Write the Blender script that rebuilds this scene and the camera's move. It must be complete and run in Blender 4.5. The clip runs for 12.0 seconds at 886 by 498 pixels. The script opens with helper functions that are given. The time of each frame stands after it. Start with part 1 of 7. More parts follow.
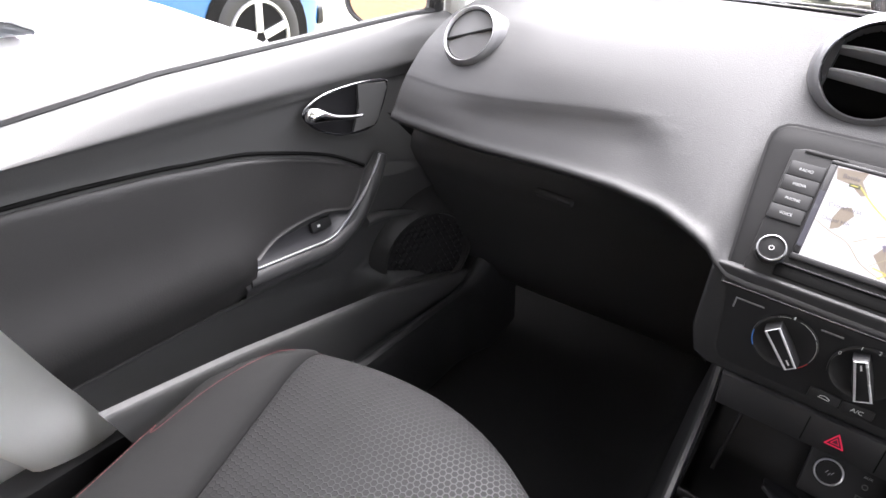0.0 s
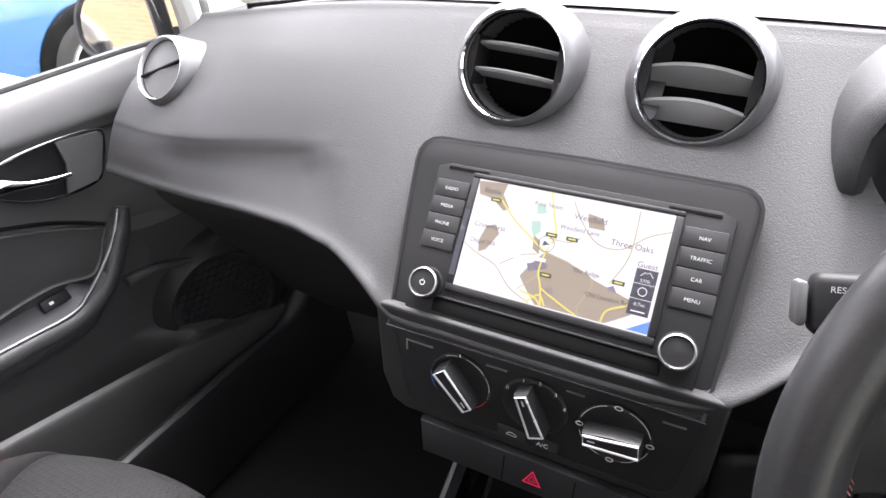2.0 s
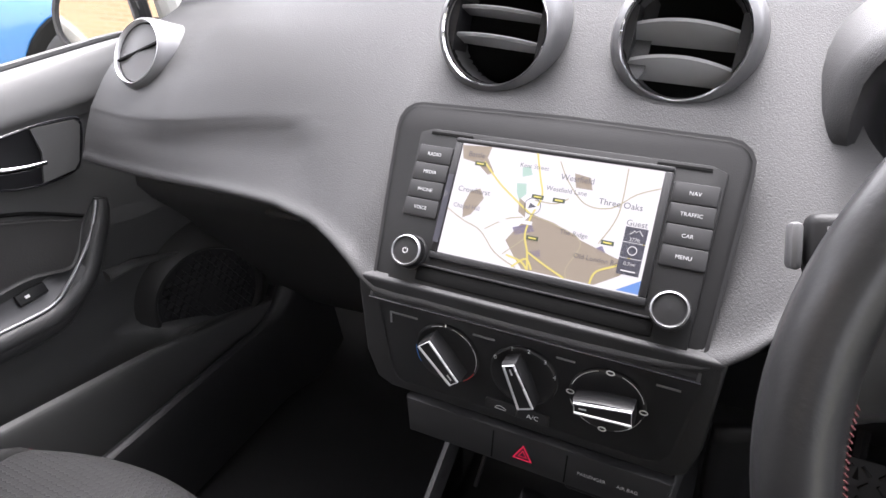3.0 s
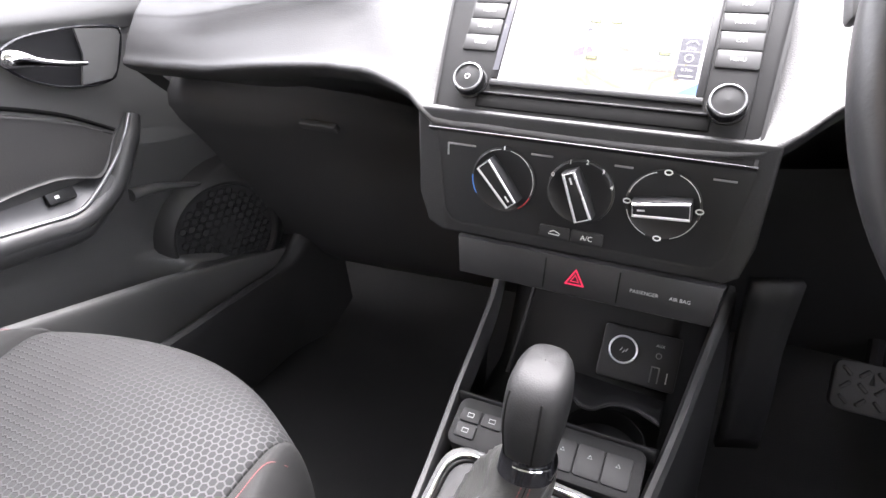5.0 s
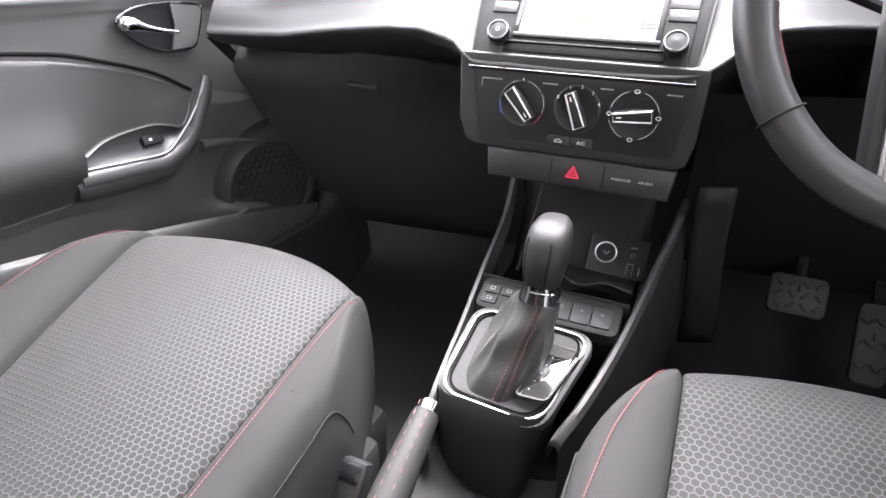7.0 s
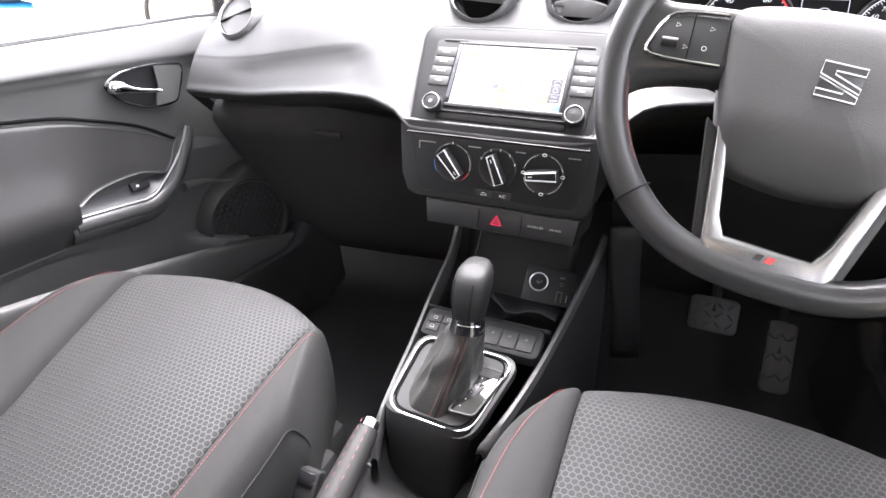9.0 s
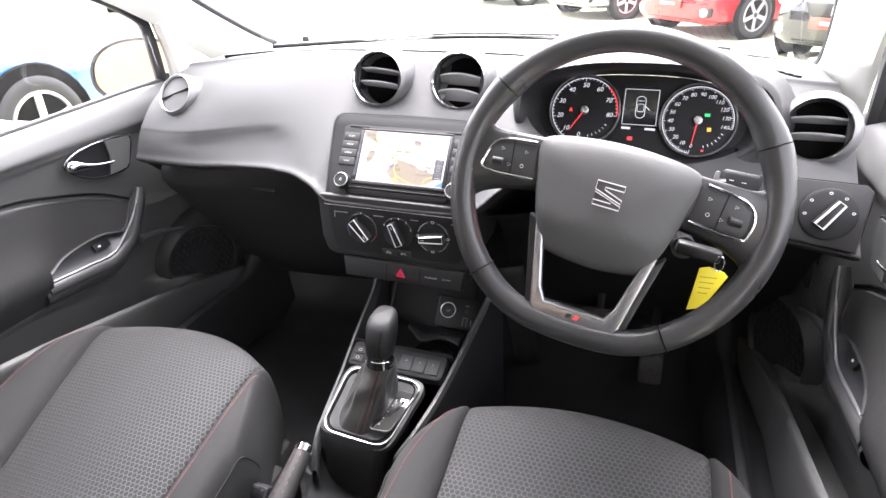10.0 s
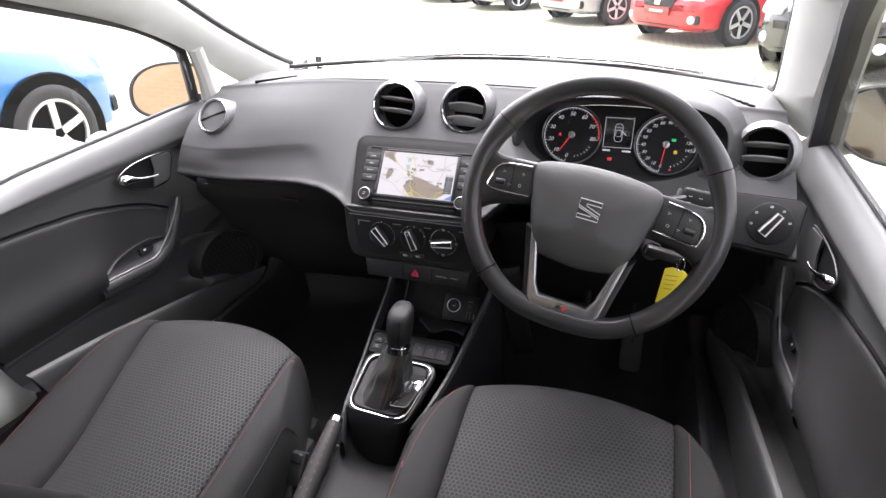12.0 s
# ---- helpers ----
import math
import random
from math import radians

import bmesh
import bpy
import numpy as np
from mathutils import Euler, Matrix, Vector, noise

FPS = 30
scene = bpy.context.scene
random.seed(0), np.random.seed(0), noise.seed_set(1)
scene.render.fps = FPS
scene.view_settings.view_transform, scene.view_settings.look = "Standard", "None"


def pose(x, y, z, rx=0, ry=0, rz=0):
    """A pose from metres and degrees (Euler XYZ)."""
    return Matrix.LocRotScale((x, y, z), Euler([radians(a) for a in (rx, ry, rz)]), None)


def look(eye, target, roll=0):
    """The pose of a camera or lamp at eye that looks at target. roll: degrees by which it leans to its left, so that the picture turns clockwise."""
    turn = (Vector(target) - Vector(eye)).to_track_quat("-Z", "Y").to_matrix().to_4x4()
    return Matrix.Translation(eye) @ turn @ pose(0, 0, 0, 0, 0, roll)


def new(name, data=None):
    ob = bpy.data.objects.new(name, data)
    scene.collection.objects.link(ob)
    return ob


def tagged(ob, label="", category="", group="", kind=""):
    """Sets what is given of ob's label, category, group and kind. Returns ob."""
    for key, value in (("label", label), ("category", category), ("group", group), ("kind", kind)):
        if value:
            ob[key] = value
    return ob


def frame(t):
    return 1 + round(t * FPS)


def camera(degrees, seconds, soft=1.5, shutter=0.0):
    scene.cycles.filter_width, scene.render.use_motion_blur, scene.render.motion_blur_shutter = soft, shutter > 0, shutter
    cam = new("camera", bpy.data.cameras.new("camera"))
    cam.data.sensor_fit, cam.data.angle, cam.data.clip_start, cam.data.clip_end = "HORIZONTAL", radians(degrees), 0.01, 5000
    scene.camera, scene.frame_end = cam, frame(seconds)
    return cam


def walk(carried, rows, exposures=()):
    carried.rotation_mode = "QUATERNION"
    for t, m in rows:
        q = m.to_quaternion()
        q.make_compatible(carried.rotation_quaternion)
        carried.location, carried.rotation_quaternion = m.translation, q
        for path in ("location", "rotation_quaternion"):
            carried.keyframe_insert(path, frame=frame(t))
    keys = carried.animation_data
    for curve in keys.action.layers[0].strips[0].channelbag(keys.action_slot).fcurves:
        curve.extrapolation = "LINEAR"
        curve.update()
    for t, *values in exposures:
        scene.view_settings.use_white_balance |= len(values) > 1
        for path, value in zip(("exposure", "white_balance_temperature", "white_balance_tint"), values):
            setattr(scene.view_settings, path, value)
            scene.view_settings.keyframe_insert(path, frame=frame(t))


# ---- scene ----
cam = camera(73.0, 12.0)
PATH = [
    (0.0, -0.0807, -0.5672, 1.1566, 58.83, -4.52, 36.25),
    (0.5, -0.0514, -0.5236, 1.1676, 58.80, -3.47, 33.85),
    (1.0, -0.0157, -0.5103, 1.1804, 58.36, -3.29, 28.91),
    (1.5, 0.0821, -0.4002, 1.1751, 58.76, -0.17, 28.69),
    (2.0, 0.1022, -0.3457, 1.1772, 58.24, 1.38, 26.89),
    (2.5, 0.1074, -0.3433, 1.1639, 58.55, 1.73, 25.94),
    (3.0, 0.1092, -0.3471, 1.1386, 59.28, 1.79, 25.77),
    (3.2, 0.1098, -0.3507, 1.1113, 61.21, 1.72, 25.92),
    (4.8, 0.1037, -0.4439, 1.0037, 63.01, -0.09, 25.11),
    (5.0, 0.0946, -0.4660, 0.9928, 63.43, -0.31, 24.92),
    (5.5, 0.0856, -0.5251, 0.9829, 63.99, -0.98, 24.42),
    (6.0, 0.1056, -0.5793, 0.9804, 64.27, -1.07, 24.29),
    (6.5, 0.1240, -0.6430, 0.9734, 64.70, -1.34, 23.82),
    (6.7, 0.1302, -0.6686, 0.9692, 64.63, -1.41, 23.60),
    (8.3, 0.1862, -0.7761, 0.9544, 65.98, -1.91, 24.01),
    (8.5, 0.2021, -0.7675, 0.9784, 65.90, -1.72, 24.19),
    (9.0, 0.2350, -0.7624, 1.0593, 65.23, -0.79, 22.63),
    (9.5, 0.3155, -0.7969, 1.1140, 64.98, 0.43, 20.75),
    (10.0, 0.3723, -0.8477, 1.2475, 63.11, 1.15, 18.40),
    (10.5, 0.3794, -0.9048, 1.3114, 62.99, 1.02, 17.52),
    (11.0, 0.3818, -0.9390, 1.3265, 63.05, 0.94, 17.39),
    (11.5, 0.3781, -0.9779, 1.3349, 63.11, 0.82, 17.64),
    (12.0, 0.3917, -1.0031, 1.3311, 63.20, 0.86, 17.71),
]
EXPOSURES = [(t, stops, 6400, 16) for t, stops in ((0.0, 4.02), (1.5, 4.02), (2.5, 3.75), (3.2, 3.8), (5.0, 5.0), (5.6, 5.1), (6.7, 5.1), (8.5, 4.98), (9.3, 4.9), (10.0, 4.5), (10.8, 4.05), (12.0, 3.5))]
walk(cam, [(row[0], pose(*row[1:])) for row in PATH], EXPOSURES)

# ---- world and light ----
world = bpy.data.worlds.new("world")
scene.world = world
world.use_nodes = True
wn = world.node_tree.nodes
sky = wn.new("ShaderNodeTexSky")
sky.sky_type = "NISHITA"
sky.sun_disc = False
sky.sun_elevation, sky.sun_rotation = radians(64), radians(-18)
sky.air_density, sky.dust_density, sky.ozone_density = 0.7, 4.0, 0.4
wn["Background"].inputs[1].default_value = 0.145
cloud = wn.new("ShaderNodeHueSaturation")
cloud.inputs["Saturation"].default_value = 0.12
world.node_tree.links.new(sky.outputs[0], cloud.inputs["Color"])
world.node_tree.links.new(cloud.outputs[0], wn["Background"].inputs[0])
sun_data = bpy.data.lights.new("sun", "SUN")
sun_data.energy, sun_data.angle, sun_data.color = 0.6, radians(50), (1.0, 0.99, 0.97)
sun = new("sun", sun_data)
sun.matrix_world = look((-3, 9, 20), (0, 0, 0))


# ---- mesh helpers ----
def catmull(points, n):
    """A smooth run of points through the given ones."""
    pts = [Vector(p) for p in points]
    out = []
    for i in range(len(pts) - 1):
        p0, p1, p2, p3 = pts[max(i - 1, 0)], pts[i], pts[i + 1], pts[min(i + 2, len(pts) - 1)]
        for k in range(n):
            t = k / n
            out.append(0.5 * ((2 * p1) + (p2 - p0) * t + (2 * p0 - 5 * p1 + 4 * p2 - p3) * t * t + (3 * p1 - p0 - 3 * p2 + p3) * t ** 3))
    return out + [pts[-1]]


def grid_bm(rows, close=False, closed_rows=False):
    """A sheet through rows of points, all of the same length."""
    bm = bmesh.new()
    vs = [[bm.verts.new(p) for p in r] for r in rows]
    n = len(rows[0])
    for i in range(len(rows) - (0 if closed_rows else 1)):
        a, b = vs[i], vs[(i + 1) % len(rows)]
        for j in range(n - (0 if close else 1)):
            k = (j + 1) % n
            bm.faces.new((a[j], a[k], b[k], b[j]))
    return bm


def smooth_grid(rows, nu, nv):
    """Rows of control points, rounded both ways."""
    fine = [catmull(r, nv) for r in rows]
    cols = [catmull([r[j] for r in fine], nu) for j in range(len(fine[0]))]
    return grid_bm([[c[i] for c in cols] for i in range(len(cols[0]))])


def box_bm(x0, x1, y0, y1, z0, z1, bevel=0.0, segments=2):
    bm = bmesh.new()
    bmesh.ops.create_cube(bm, size=1)
    for v in bm.verts:
        v.co = ((x0 + x1) / 2 + v.co.x * (x1 - x0), (y0 + y1) / 2 + v.co.y * (y1 - y0), (z0 + z1) / 2 + v.co.z * (z1 - z0))
    if bevel:
        bmesh.ops.bevel(bm, geom=bm.edges[:], offset=bevel, segments=segments, profile=0.5, affect="EDGES")
    return bm


def lathe_bm(profile, n=48, axis="Z"):
    """A turned shape: profile of (radius, height)."""
    rows = []
    for i in range(n):
        a = 2 * math.pi * i / n
        rows.append([(r * math.cos(a), r * math.sin(a), h) for r, h in profile])
    return grid_bm(rows, closed_rows=True)


def tube_bm(path, radius, n=10, closed=False, flat=1.0):
    """A round bar along a path; radius a number or a list."""
    pts = [Vector(p) for p in path]
    rows, m = [], len(pts)
    for i, p in enumerate(pts):
        a = pts[(i - 1) % m] if closed or i else pts[0]
        b = pts[(i + 1) % m] if closed or i < m - 1 else pts[-1]
        d = (b - a).normalized()
        u = d.cross(Vector((0, 0, 1)))
        u = (u if u.length > 1e-3 else d.cross(Vector((1, 0, 0)))).normalized()
        w = u.cross(d)
        r = radius[i] if isinstance(radius, (list, tuple)) else radius
        rows.append([p + r * (math.cos(2 * math.pi * k / n) * u + flat * math.sin(2 * math.pi * k / n) * w) for k in range(n)])
    bm = grid_bm(rows, close=True, closed_rows=closed)
    if not closed:
        bm.verts.ensure_lookup_table()
        for k in (0, (m - 1) * n):
            bm.faces.new([bm.verts[k + j] for j in range(n)])
    return bm


def outline_bm(points, depth, bevel=0.0, segments=2):
    """A plate from an outline in its own x, y; it is depth thick, its face at z = 0."""
    bm = bmesh.new()
    f = bm.faces.new([bm.verts.new((x, y, 0)) for x, y in points])
    if f.normal.z < 0:
        f.normal_flip()
    bm.normal_update()
    r = bmesh.ops.extrude_face_region(bm, geom=[f])
    low = [v for v in r["geom"] if isinstance(v, bmesh.types.BMVert)]
    for v in low:
        v.co.z -= depth
    bmesh.ops.recalc_face_normals(bm, faces=bm.faces[:])
    if bevel:
        top = [e for e in bm.edges if all(abs(v.co.z) < 1e-7 for v in e.verts)]
        bmesh.ops.bevel(bm, geom=top, offset=bevel, segments=segments, profile=0.5, affect="EDGES")
    return bm


def round_rect(w, h, r, n=5, cx=0.0, cy=0.0):
    pts = []
    for sx, sy, a0 in ((1, 1, 0), (-1, 1, 90), (-1, -1, 180), (1, -1, 270)):
        for k in range(n + 1):
            a = radians(a0 + 90 * k / n)
            pts.append((cx + sx * (w / 2 - r) + r * math.cos(a), cy + sy * (h / 2 - r) + r * math.sin(a)))
    return pts


def join_bm(*bms):
    out = bmesh.new()
    for b in bms:
        me = bpy.data.meshes.new("tmp")
        b.to_mesh(me)
        b.free()
        out.from_mesh(me)
        bpy.data.meshes.remove(me)
    return out


def moved(bm, m):
    bm.transform(m)
    return bm


BASES = {}


def part(name, bm, material, parent=None, label="", smooth=35, solid=0.0, offset=-1, bevel=0.0, at=None):
    """One mesh object from a bmesh, under a thing or part."""
    if at is not None:
        bm.transform(at)
    bmesh.ops.recalc_face_normals(bm, faces=bm.faces[:])
    me = bpy.data.meshes.new(name)
    bm.to_mesh(me)
    bm.free()
    me.materials.append(material)
    if smooth:
        me.shade_smooth()
        me.set_sharp_from_angle(angle=radians(smooth))
    ob = new(name, me)
    if parent is not None:
        ob.parent = parent
        if parent.name in BASES:
            ob.matrix_parent_inverse = Matrix.Translation(-BASES[parent.name])
    if label:
        ob["label"] = label
    if solid:
        md = ob.modifiers.new("solid", "SOLIDIFY")
        md.thickness, md.offset = solid, offset
    if bevel:
        md = ob.modifiers.new("bevel", "BEVEL")
        md.width, md.segments, md.limit_method = bevel, 2, "ANGLE"
    return ob


def thing(name, label, category, group="", kind="", base=None, at=None, shift=(0, 0, 0)):
    """The Empty of a thing: at its base, or, for a thing built in its own space, at a pose; shift: how far the finished thing is set over."""
    ob = new(name)
    ob.empty_display_size = 0.05
    if base is not None:
        ob.location = Vector(base) + Vector(shift)
        BASES[ob.name] = Vector(base)
    if at is not None:
        ob.matrix_basis = at
    return tagged(ob, label, category, group, kind)


def text_bm(body, size, width=0.0, shear=0.0, thick=0.0):
    """Flat letters, centred, with their face at z = 0.0003."""
    cu = bpy.data.curves.new("letters", "FONT")
    cu.body, cu.size, cu.align_x, cu.align_y, cu.resolution_u, cu.shear = body, size, "CENTER", "CENTER", 3, shear
    cu.offset = thick
    ob = bpy.data.objects.new("letters", cu)
    me = bpy.data.meshes.new_from_object(ob)
    bm = bmesh.new()
    bm.from_mesh(me)
    bpy.data.objects.remove(ob)
    bpy.data.curves.remove(cu)
    bpy.data.meshes.remove(me)
    bm.transform(Matrix.Translation((0, 0, 0.0003)))
    return bm


def arc_bm(r0, r1, a0, a1, n=24, z=0.0004):
    """A flat arc between two radii and two angles in degrees."""
    rows = []
    for k in range(n + 1):
        a = radians(a0 + (a1 - a0) * k / n)
        rows.append([(r0 * math.cos(a), r0 * math.sin(a), z), (r1 * math.cos(a), r1 * math.sin(a), z)])
    return grid_bm(rows)


def bar_bm(x0, y0, x1, y1, w, z=0.0004):
    """A flat straight stroke."""
    d = Vector((x1 - x0, y1 - y0)).normalized() * w / 2
    bm = bmesh.new()
    bm.faces.new([bm.verts.new(p) for p in ((x0 - d.y, y0 + d.x, z), (x0 + d.y, y0 - d.x, z), (x1 + d.y, y1 - d.x, z), (x1 - d.y, y1 + d.x, z))])
    return bm


def stroke_bm(points, w, z=0.0004, closed=False):
    """A flat stroke of width w along points."""
    pts = [Vector((p[0], p[1], z)) for p in points]
    rows = []
    m = len(pts)
    for i, p in enumerate(pts):
        a = pts[(i - 1) % m] if closed or i else pts[0]
        b = pts[(i + 1) % m] if closed or i < m - 1 else pts[-1]
        d = (b - a).normalized() * w / 2
        s = Vector((-d.y, d.x, 0))
        rows.append([p + s, p - s])
    return grid_bm(rows, closed_rows=closed)


def poly_bm(points, z=0.0003):
    bm = bmesh.new()
    bm.faces.new([bm.verts.new((x, y, z)) for x, y in points])
    return bm


# ---- materials ----
def mat(name, color, rough=0.5, metal=0.0, vary=0.12, scale=8.0, grain=0.0, grain_scale=600.0, coat=0.0, spec=0.5, emit=None, strength=0.0, pieces=0.0):
    m = bpy.data.materials.new(name)
    m.use_nodes = True
    nt = m.node_tree
    b = nt.nodes["Principled BSDF"]
    b.inputs["Metallic"].default_value = metal
    b.inputs["Coat Weight"].default_value = coat
    b.inputs["Specular IOR Level"].default_value = spec
    tc = nt.nodes.new("ShaderNodeTexCoord")
    n1 = nt.nodes.new("ShaderNodeTexNoise")
    n1.inputs["Scale"].default_value, n1.inputs["Detail"].default_value = scale, 6
    nt.links.new(tc.outputs["Object"], n1.inputs["Vector"])
    mix = nt.nodes.new("ShaderNodeMix")
    mix.data_type = "RGBA"
    mix.inputs["A"].default_value = (*[c * (1 - vary) for c in color], 1)
    mix.inputs["B"].default_value = (*[min(1, c * (1 + vary)) for c in color], 1)
    nt.links.new(n1.outputs["Fac"], mix.inputs["Factor"])
    nt.links.new(mix.outputs["Result"], b.inputs["Base Color"])
    mr = nt.nodes.new("ShaderNodeMapRange")
    mr.inputs["To Min"].default_value, mr.inputs["To Max"].default_value = max(0, rough - 0.08), min(1, rough + 0.08)
    nt.links.new(n1.outputs["Fac"], mr.inputs["Value"])
    nt.links.new(mr.outputs["Result"], b.inputs["Roughness"])
    if grain:
        n2 = nt.nodes.new("ShaderNodeTexNoise")
        n2.inputs["Scale"].default_value, n2.inputs["Detail"].default_value = grain_scale, 3
        nt.links.new(tc.outputs["Object"], n2.inputs["Vector"])
        bump = nt.nodes.new("ShaderNodeBump")
        bump.inputs["Strength"].default_value, bump.inputs["Distance"].default_value = grain, 0.001
        nt.links.new(n2.outputs["Fac"], bump.inputs["Height"])
        nt.links.new(bump.outputs["Normal"], b.inputs["Normal"])
    if emit:
        b.inputs["Emission Color"].default_value = (*emit, 1)
        b.inputs["Emission Strength"].default_value = strength
    return m


def glass_mat(name, tint=(1, 1, 1), gloss=0.06):
    m = bpy.data.materials.new(name)
    m.use_nodes = True
    nt = m.node_tree
    nt.nodes.clear()
    out = nt.nodes.new("ShaderNodeOutputMaterial")
    t, g, mx = nt.nodes.new("ShaderNodeBsdfTransparent"), nt.nodes.new("ShaderNodeBsdfGlossy"), nt.nodes.new("ShaderNodeMixShader")
    t.inputs[0].default_value = (*tint, 1)
    g.inputs["Roughness"].default_value = 0.02
    mx.inputs[0].default_value = gloss
    nt.links.new(t.outputs[0], mx.inputs[1])
    nt.links.new(g.outputs[0], mx.inputs[2])
    nt.links.new(mx.outputs[0], out.inputs[0])
    return m


DASH = mat("dash_plastic", (0.032, 0.032, 0.033), 0.52, grain=0.36, grain_scale=900, scale=5, spec=0.33)
SILL = mat("sill_plastic", (0.026, 0.026, 0.027), 0.42, grain=0.12, grain_scale=900, scale=6, spec=0.45)
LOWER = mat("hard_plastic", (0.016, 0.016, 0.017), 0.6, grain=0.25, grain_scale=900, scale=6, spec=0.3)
DOOR = mat("door_plastic", (0.066, 0.066, 0.066), 0.48, grain=0.25, grain_scale=800, scale=5, spec=0.4)
SOFT = mat("door_leatherette", (0.024, 0.0235, 0.0235), 0.45, grain=0.3, grain_scale=500, scale=7, spec=0.4)
BLACK = mat("black_plastic", (0.014, 0.014, 0.015), 0.42, scale=12, spec=0.35)
GLOSSY = mat("gloss_black", (0.012, 0.012, 0.014), 0.12, coat=0.5)
# near-black: the shade in holes, slots and gaps is put into this colour
HOLE = mat("gap_shade", (0.004, 0.004, 0.004), 0.8, spec=0.1)
SILVER = mat("satin_silver", (0.33, 0.33, 0.34), 0.36, metal=0.75, grain=0.08)
BRIGHT = mat("bright_trim", (0.72, 0.72, 0.74), 0.30, metal=0.55, vary=0.05)
EMBLEM = mat("emblem_metal", (0.045, 0.045, 0.047), 0.3, metal=0.2)
CHROME = mat("chrome", (0.85, 0.85, 0.87), 0.08, metal=1.0, vary=0.03)
LEATHER = mat("wheel_leather", (0.024, 0.024, 0.025), 0.30, grain=0.12, grain_scale=450, spec=0.4)
CARPET = mat("carpet", (0.007, 0.007, 0.0074), 0.95, grain=1.0, grain_scale=700)
CLOTH = mat("plain_cloth", (0.0152, 0.0152, 0.0152), 0.9, grain=0.5, grain_scale=1500, spec=0.2)
TRIM = mat("pale_trim", (0.55, 0.55, 0.52), 0.75, grain=0.2, grain_scale=800)
RED_THREAD = mat("red_thread", (0.15, 0.045, 0.048), 0.8)
BRAKE_LEATHER = mat("brake_leather", (0.011, 0.0105, 0.0105), 0.62, grain=0.3, grain_scale=450, spec=0.22)
TUNNEL = mat("tunnel_plastic", (0.013, 0.013, 0.0138), 0.65, grain=0.2, grain_scale=700, spec=0.2)
PALE_PRINT = mat("pale_print", (0.38, 0.38, 0.39), 0.6)
WHITE_PRINT = mat("white_print", (0.75, 0.75, 0.75), 0.6)
GLASS = glass_mat("window_glass")
SCREEN = mat("screen_white", (0.02, 0.02, 0.02), 0.4, emit=(0.93, 0.90, 0.93), strength=0.0758, vary=0.01)
MAP_TAN = mat("map_tan", (0.02, 0.02, 0.02), 0.4, emit=(0.42, 0.34, 0.26), strength=0.0710, vary=0.02)
MAP_GREEN = mat("map_green", (0.02, 0.02, 0.02), 0.4, emit=(0.50, 0.72, 0.62), strength=0.0710, vary=0.02)
MAP_BLUE = mat("map_blue", (0.02, 0.02, 0.02), 0.4, emit=(0.12, 0.30, 0.75), strength=0.0758, vary=0.02)
MAP_MAUVE = mat("map_mauve", (0.02, 0.02, 0.02), 0.4, emit=(0.25, 0.22, 0.36), strength=0.0663, vary=0.02)
MAP_ROAD = mat("map_road", (0.02, 0.02, 0.02), 0.4, emit=(0.85, 0.72, 0.16), strength=0.0758, vary=0.02)
MAP_LANE = mat("map_lane", (0.02, 0.02, 0.02), 0.4, emit=(0.55, 0.48, 0.32), strength=0.0710, vary=0.02)
MAP_INK = mat("map_ink", (0.03, 0.03, 0.04), 0.4, vary=0.02)
MAP_SIGN = mat("map_sign", (0.02, 0.02, 0.02), 0.4, emit=(0.03, 0.08, 0.02), strength=0.0474, vary=0.02)
BUTTON = mat("button_black", (0.018, 0.018, 0.019), 0.5, spec=0.3)
BLUE_PRINT = mat("blue_print", (0.05, 0.2, 0.6), 0.5)
RED_PRINT = mat("red_print", (0.5, 0.04, 0.04), 0.5)
GREY_PRINT = mat("grey_print", (0.35, 0.35, 0.36), 0.6)
RED_LAMP = mat("red_lamp", (0.10, 0.005, 0.01), 0.4, emit=(0.9, 0.03, 0.10), strength=0.0426)
RUBBER = mat("black_rubber", (0.010, 0.010, 0.011), 0.6)
WHITE_PAINT = mat("white_paint", (0.8, 0.8, 0.8), 0.3, coat=0.6, vary=0.02)
PALE_PLASTIC = mat("pale_plastic", (0.85, 0.86, 0.83), 0.5, grain=0.1, vary=0.04)
RAIL = mat("rail_plastic", (0.042, 0.042, 0.043), 0.40, grain=0.15, spec=0.45)
GLOSS_DARK = mat("dark_panel", (0.008, 0.008, 0.009), 0.5, spec=0.2)
MIRROR_BLACK = mat("mirror_black", (0.03, 0.03, 0.03), 0.03, metal=0.0, coat=1.0, spec=1.0)
BOOT_LEATHER = mat("boot_leather", (0.046, 0.046, 0.0445), 0.30, grain=0.4, grain_scale=350, vary=0.25)
KNOB = mat("knob_leather", (0.012, 0.012, 0.0125), 0.58, grain=0.2, grain_scale=700, spec=0.2)
PAD = mat("airbag_plastic", (0.056, 0.056, 0.057), 0.55, grain=0.25, grain_scale=900, spec=0.35)
WHITE_LIT = mat("white_lit", (0.15, 0.15, 0.15), 0.5, emit=(0.9, 0.92, 1.0), strength=0.0426)
RED_LIT = mat("red_lit", (0.08, 0.01, 0.01), 0.5, emit=(1.0, 0.05, 0.06), strength=0.0568)
GREEN_LIT = mat("green_lit", (0.01, 0.06, 0.02), 0.5, emit=(0.05, 0.9, 0.25), strength=0.0474)
AMBER_LIT = mat("amber_lit", (0.08, 0.05, 0.01), 0.5, emit=(1.0, 0.6, 0.05), strength=0.0568)
YELLOW = mat("yellow_plastic", (0.75, 0.62, 0.03), 0.4, vary=0.05)
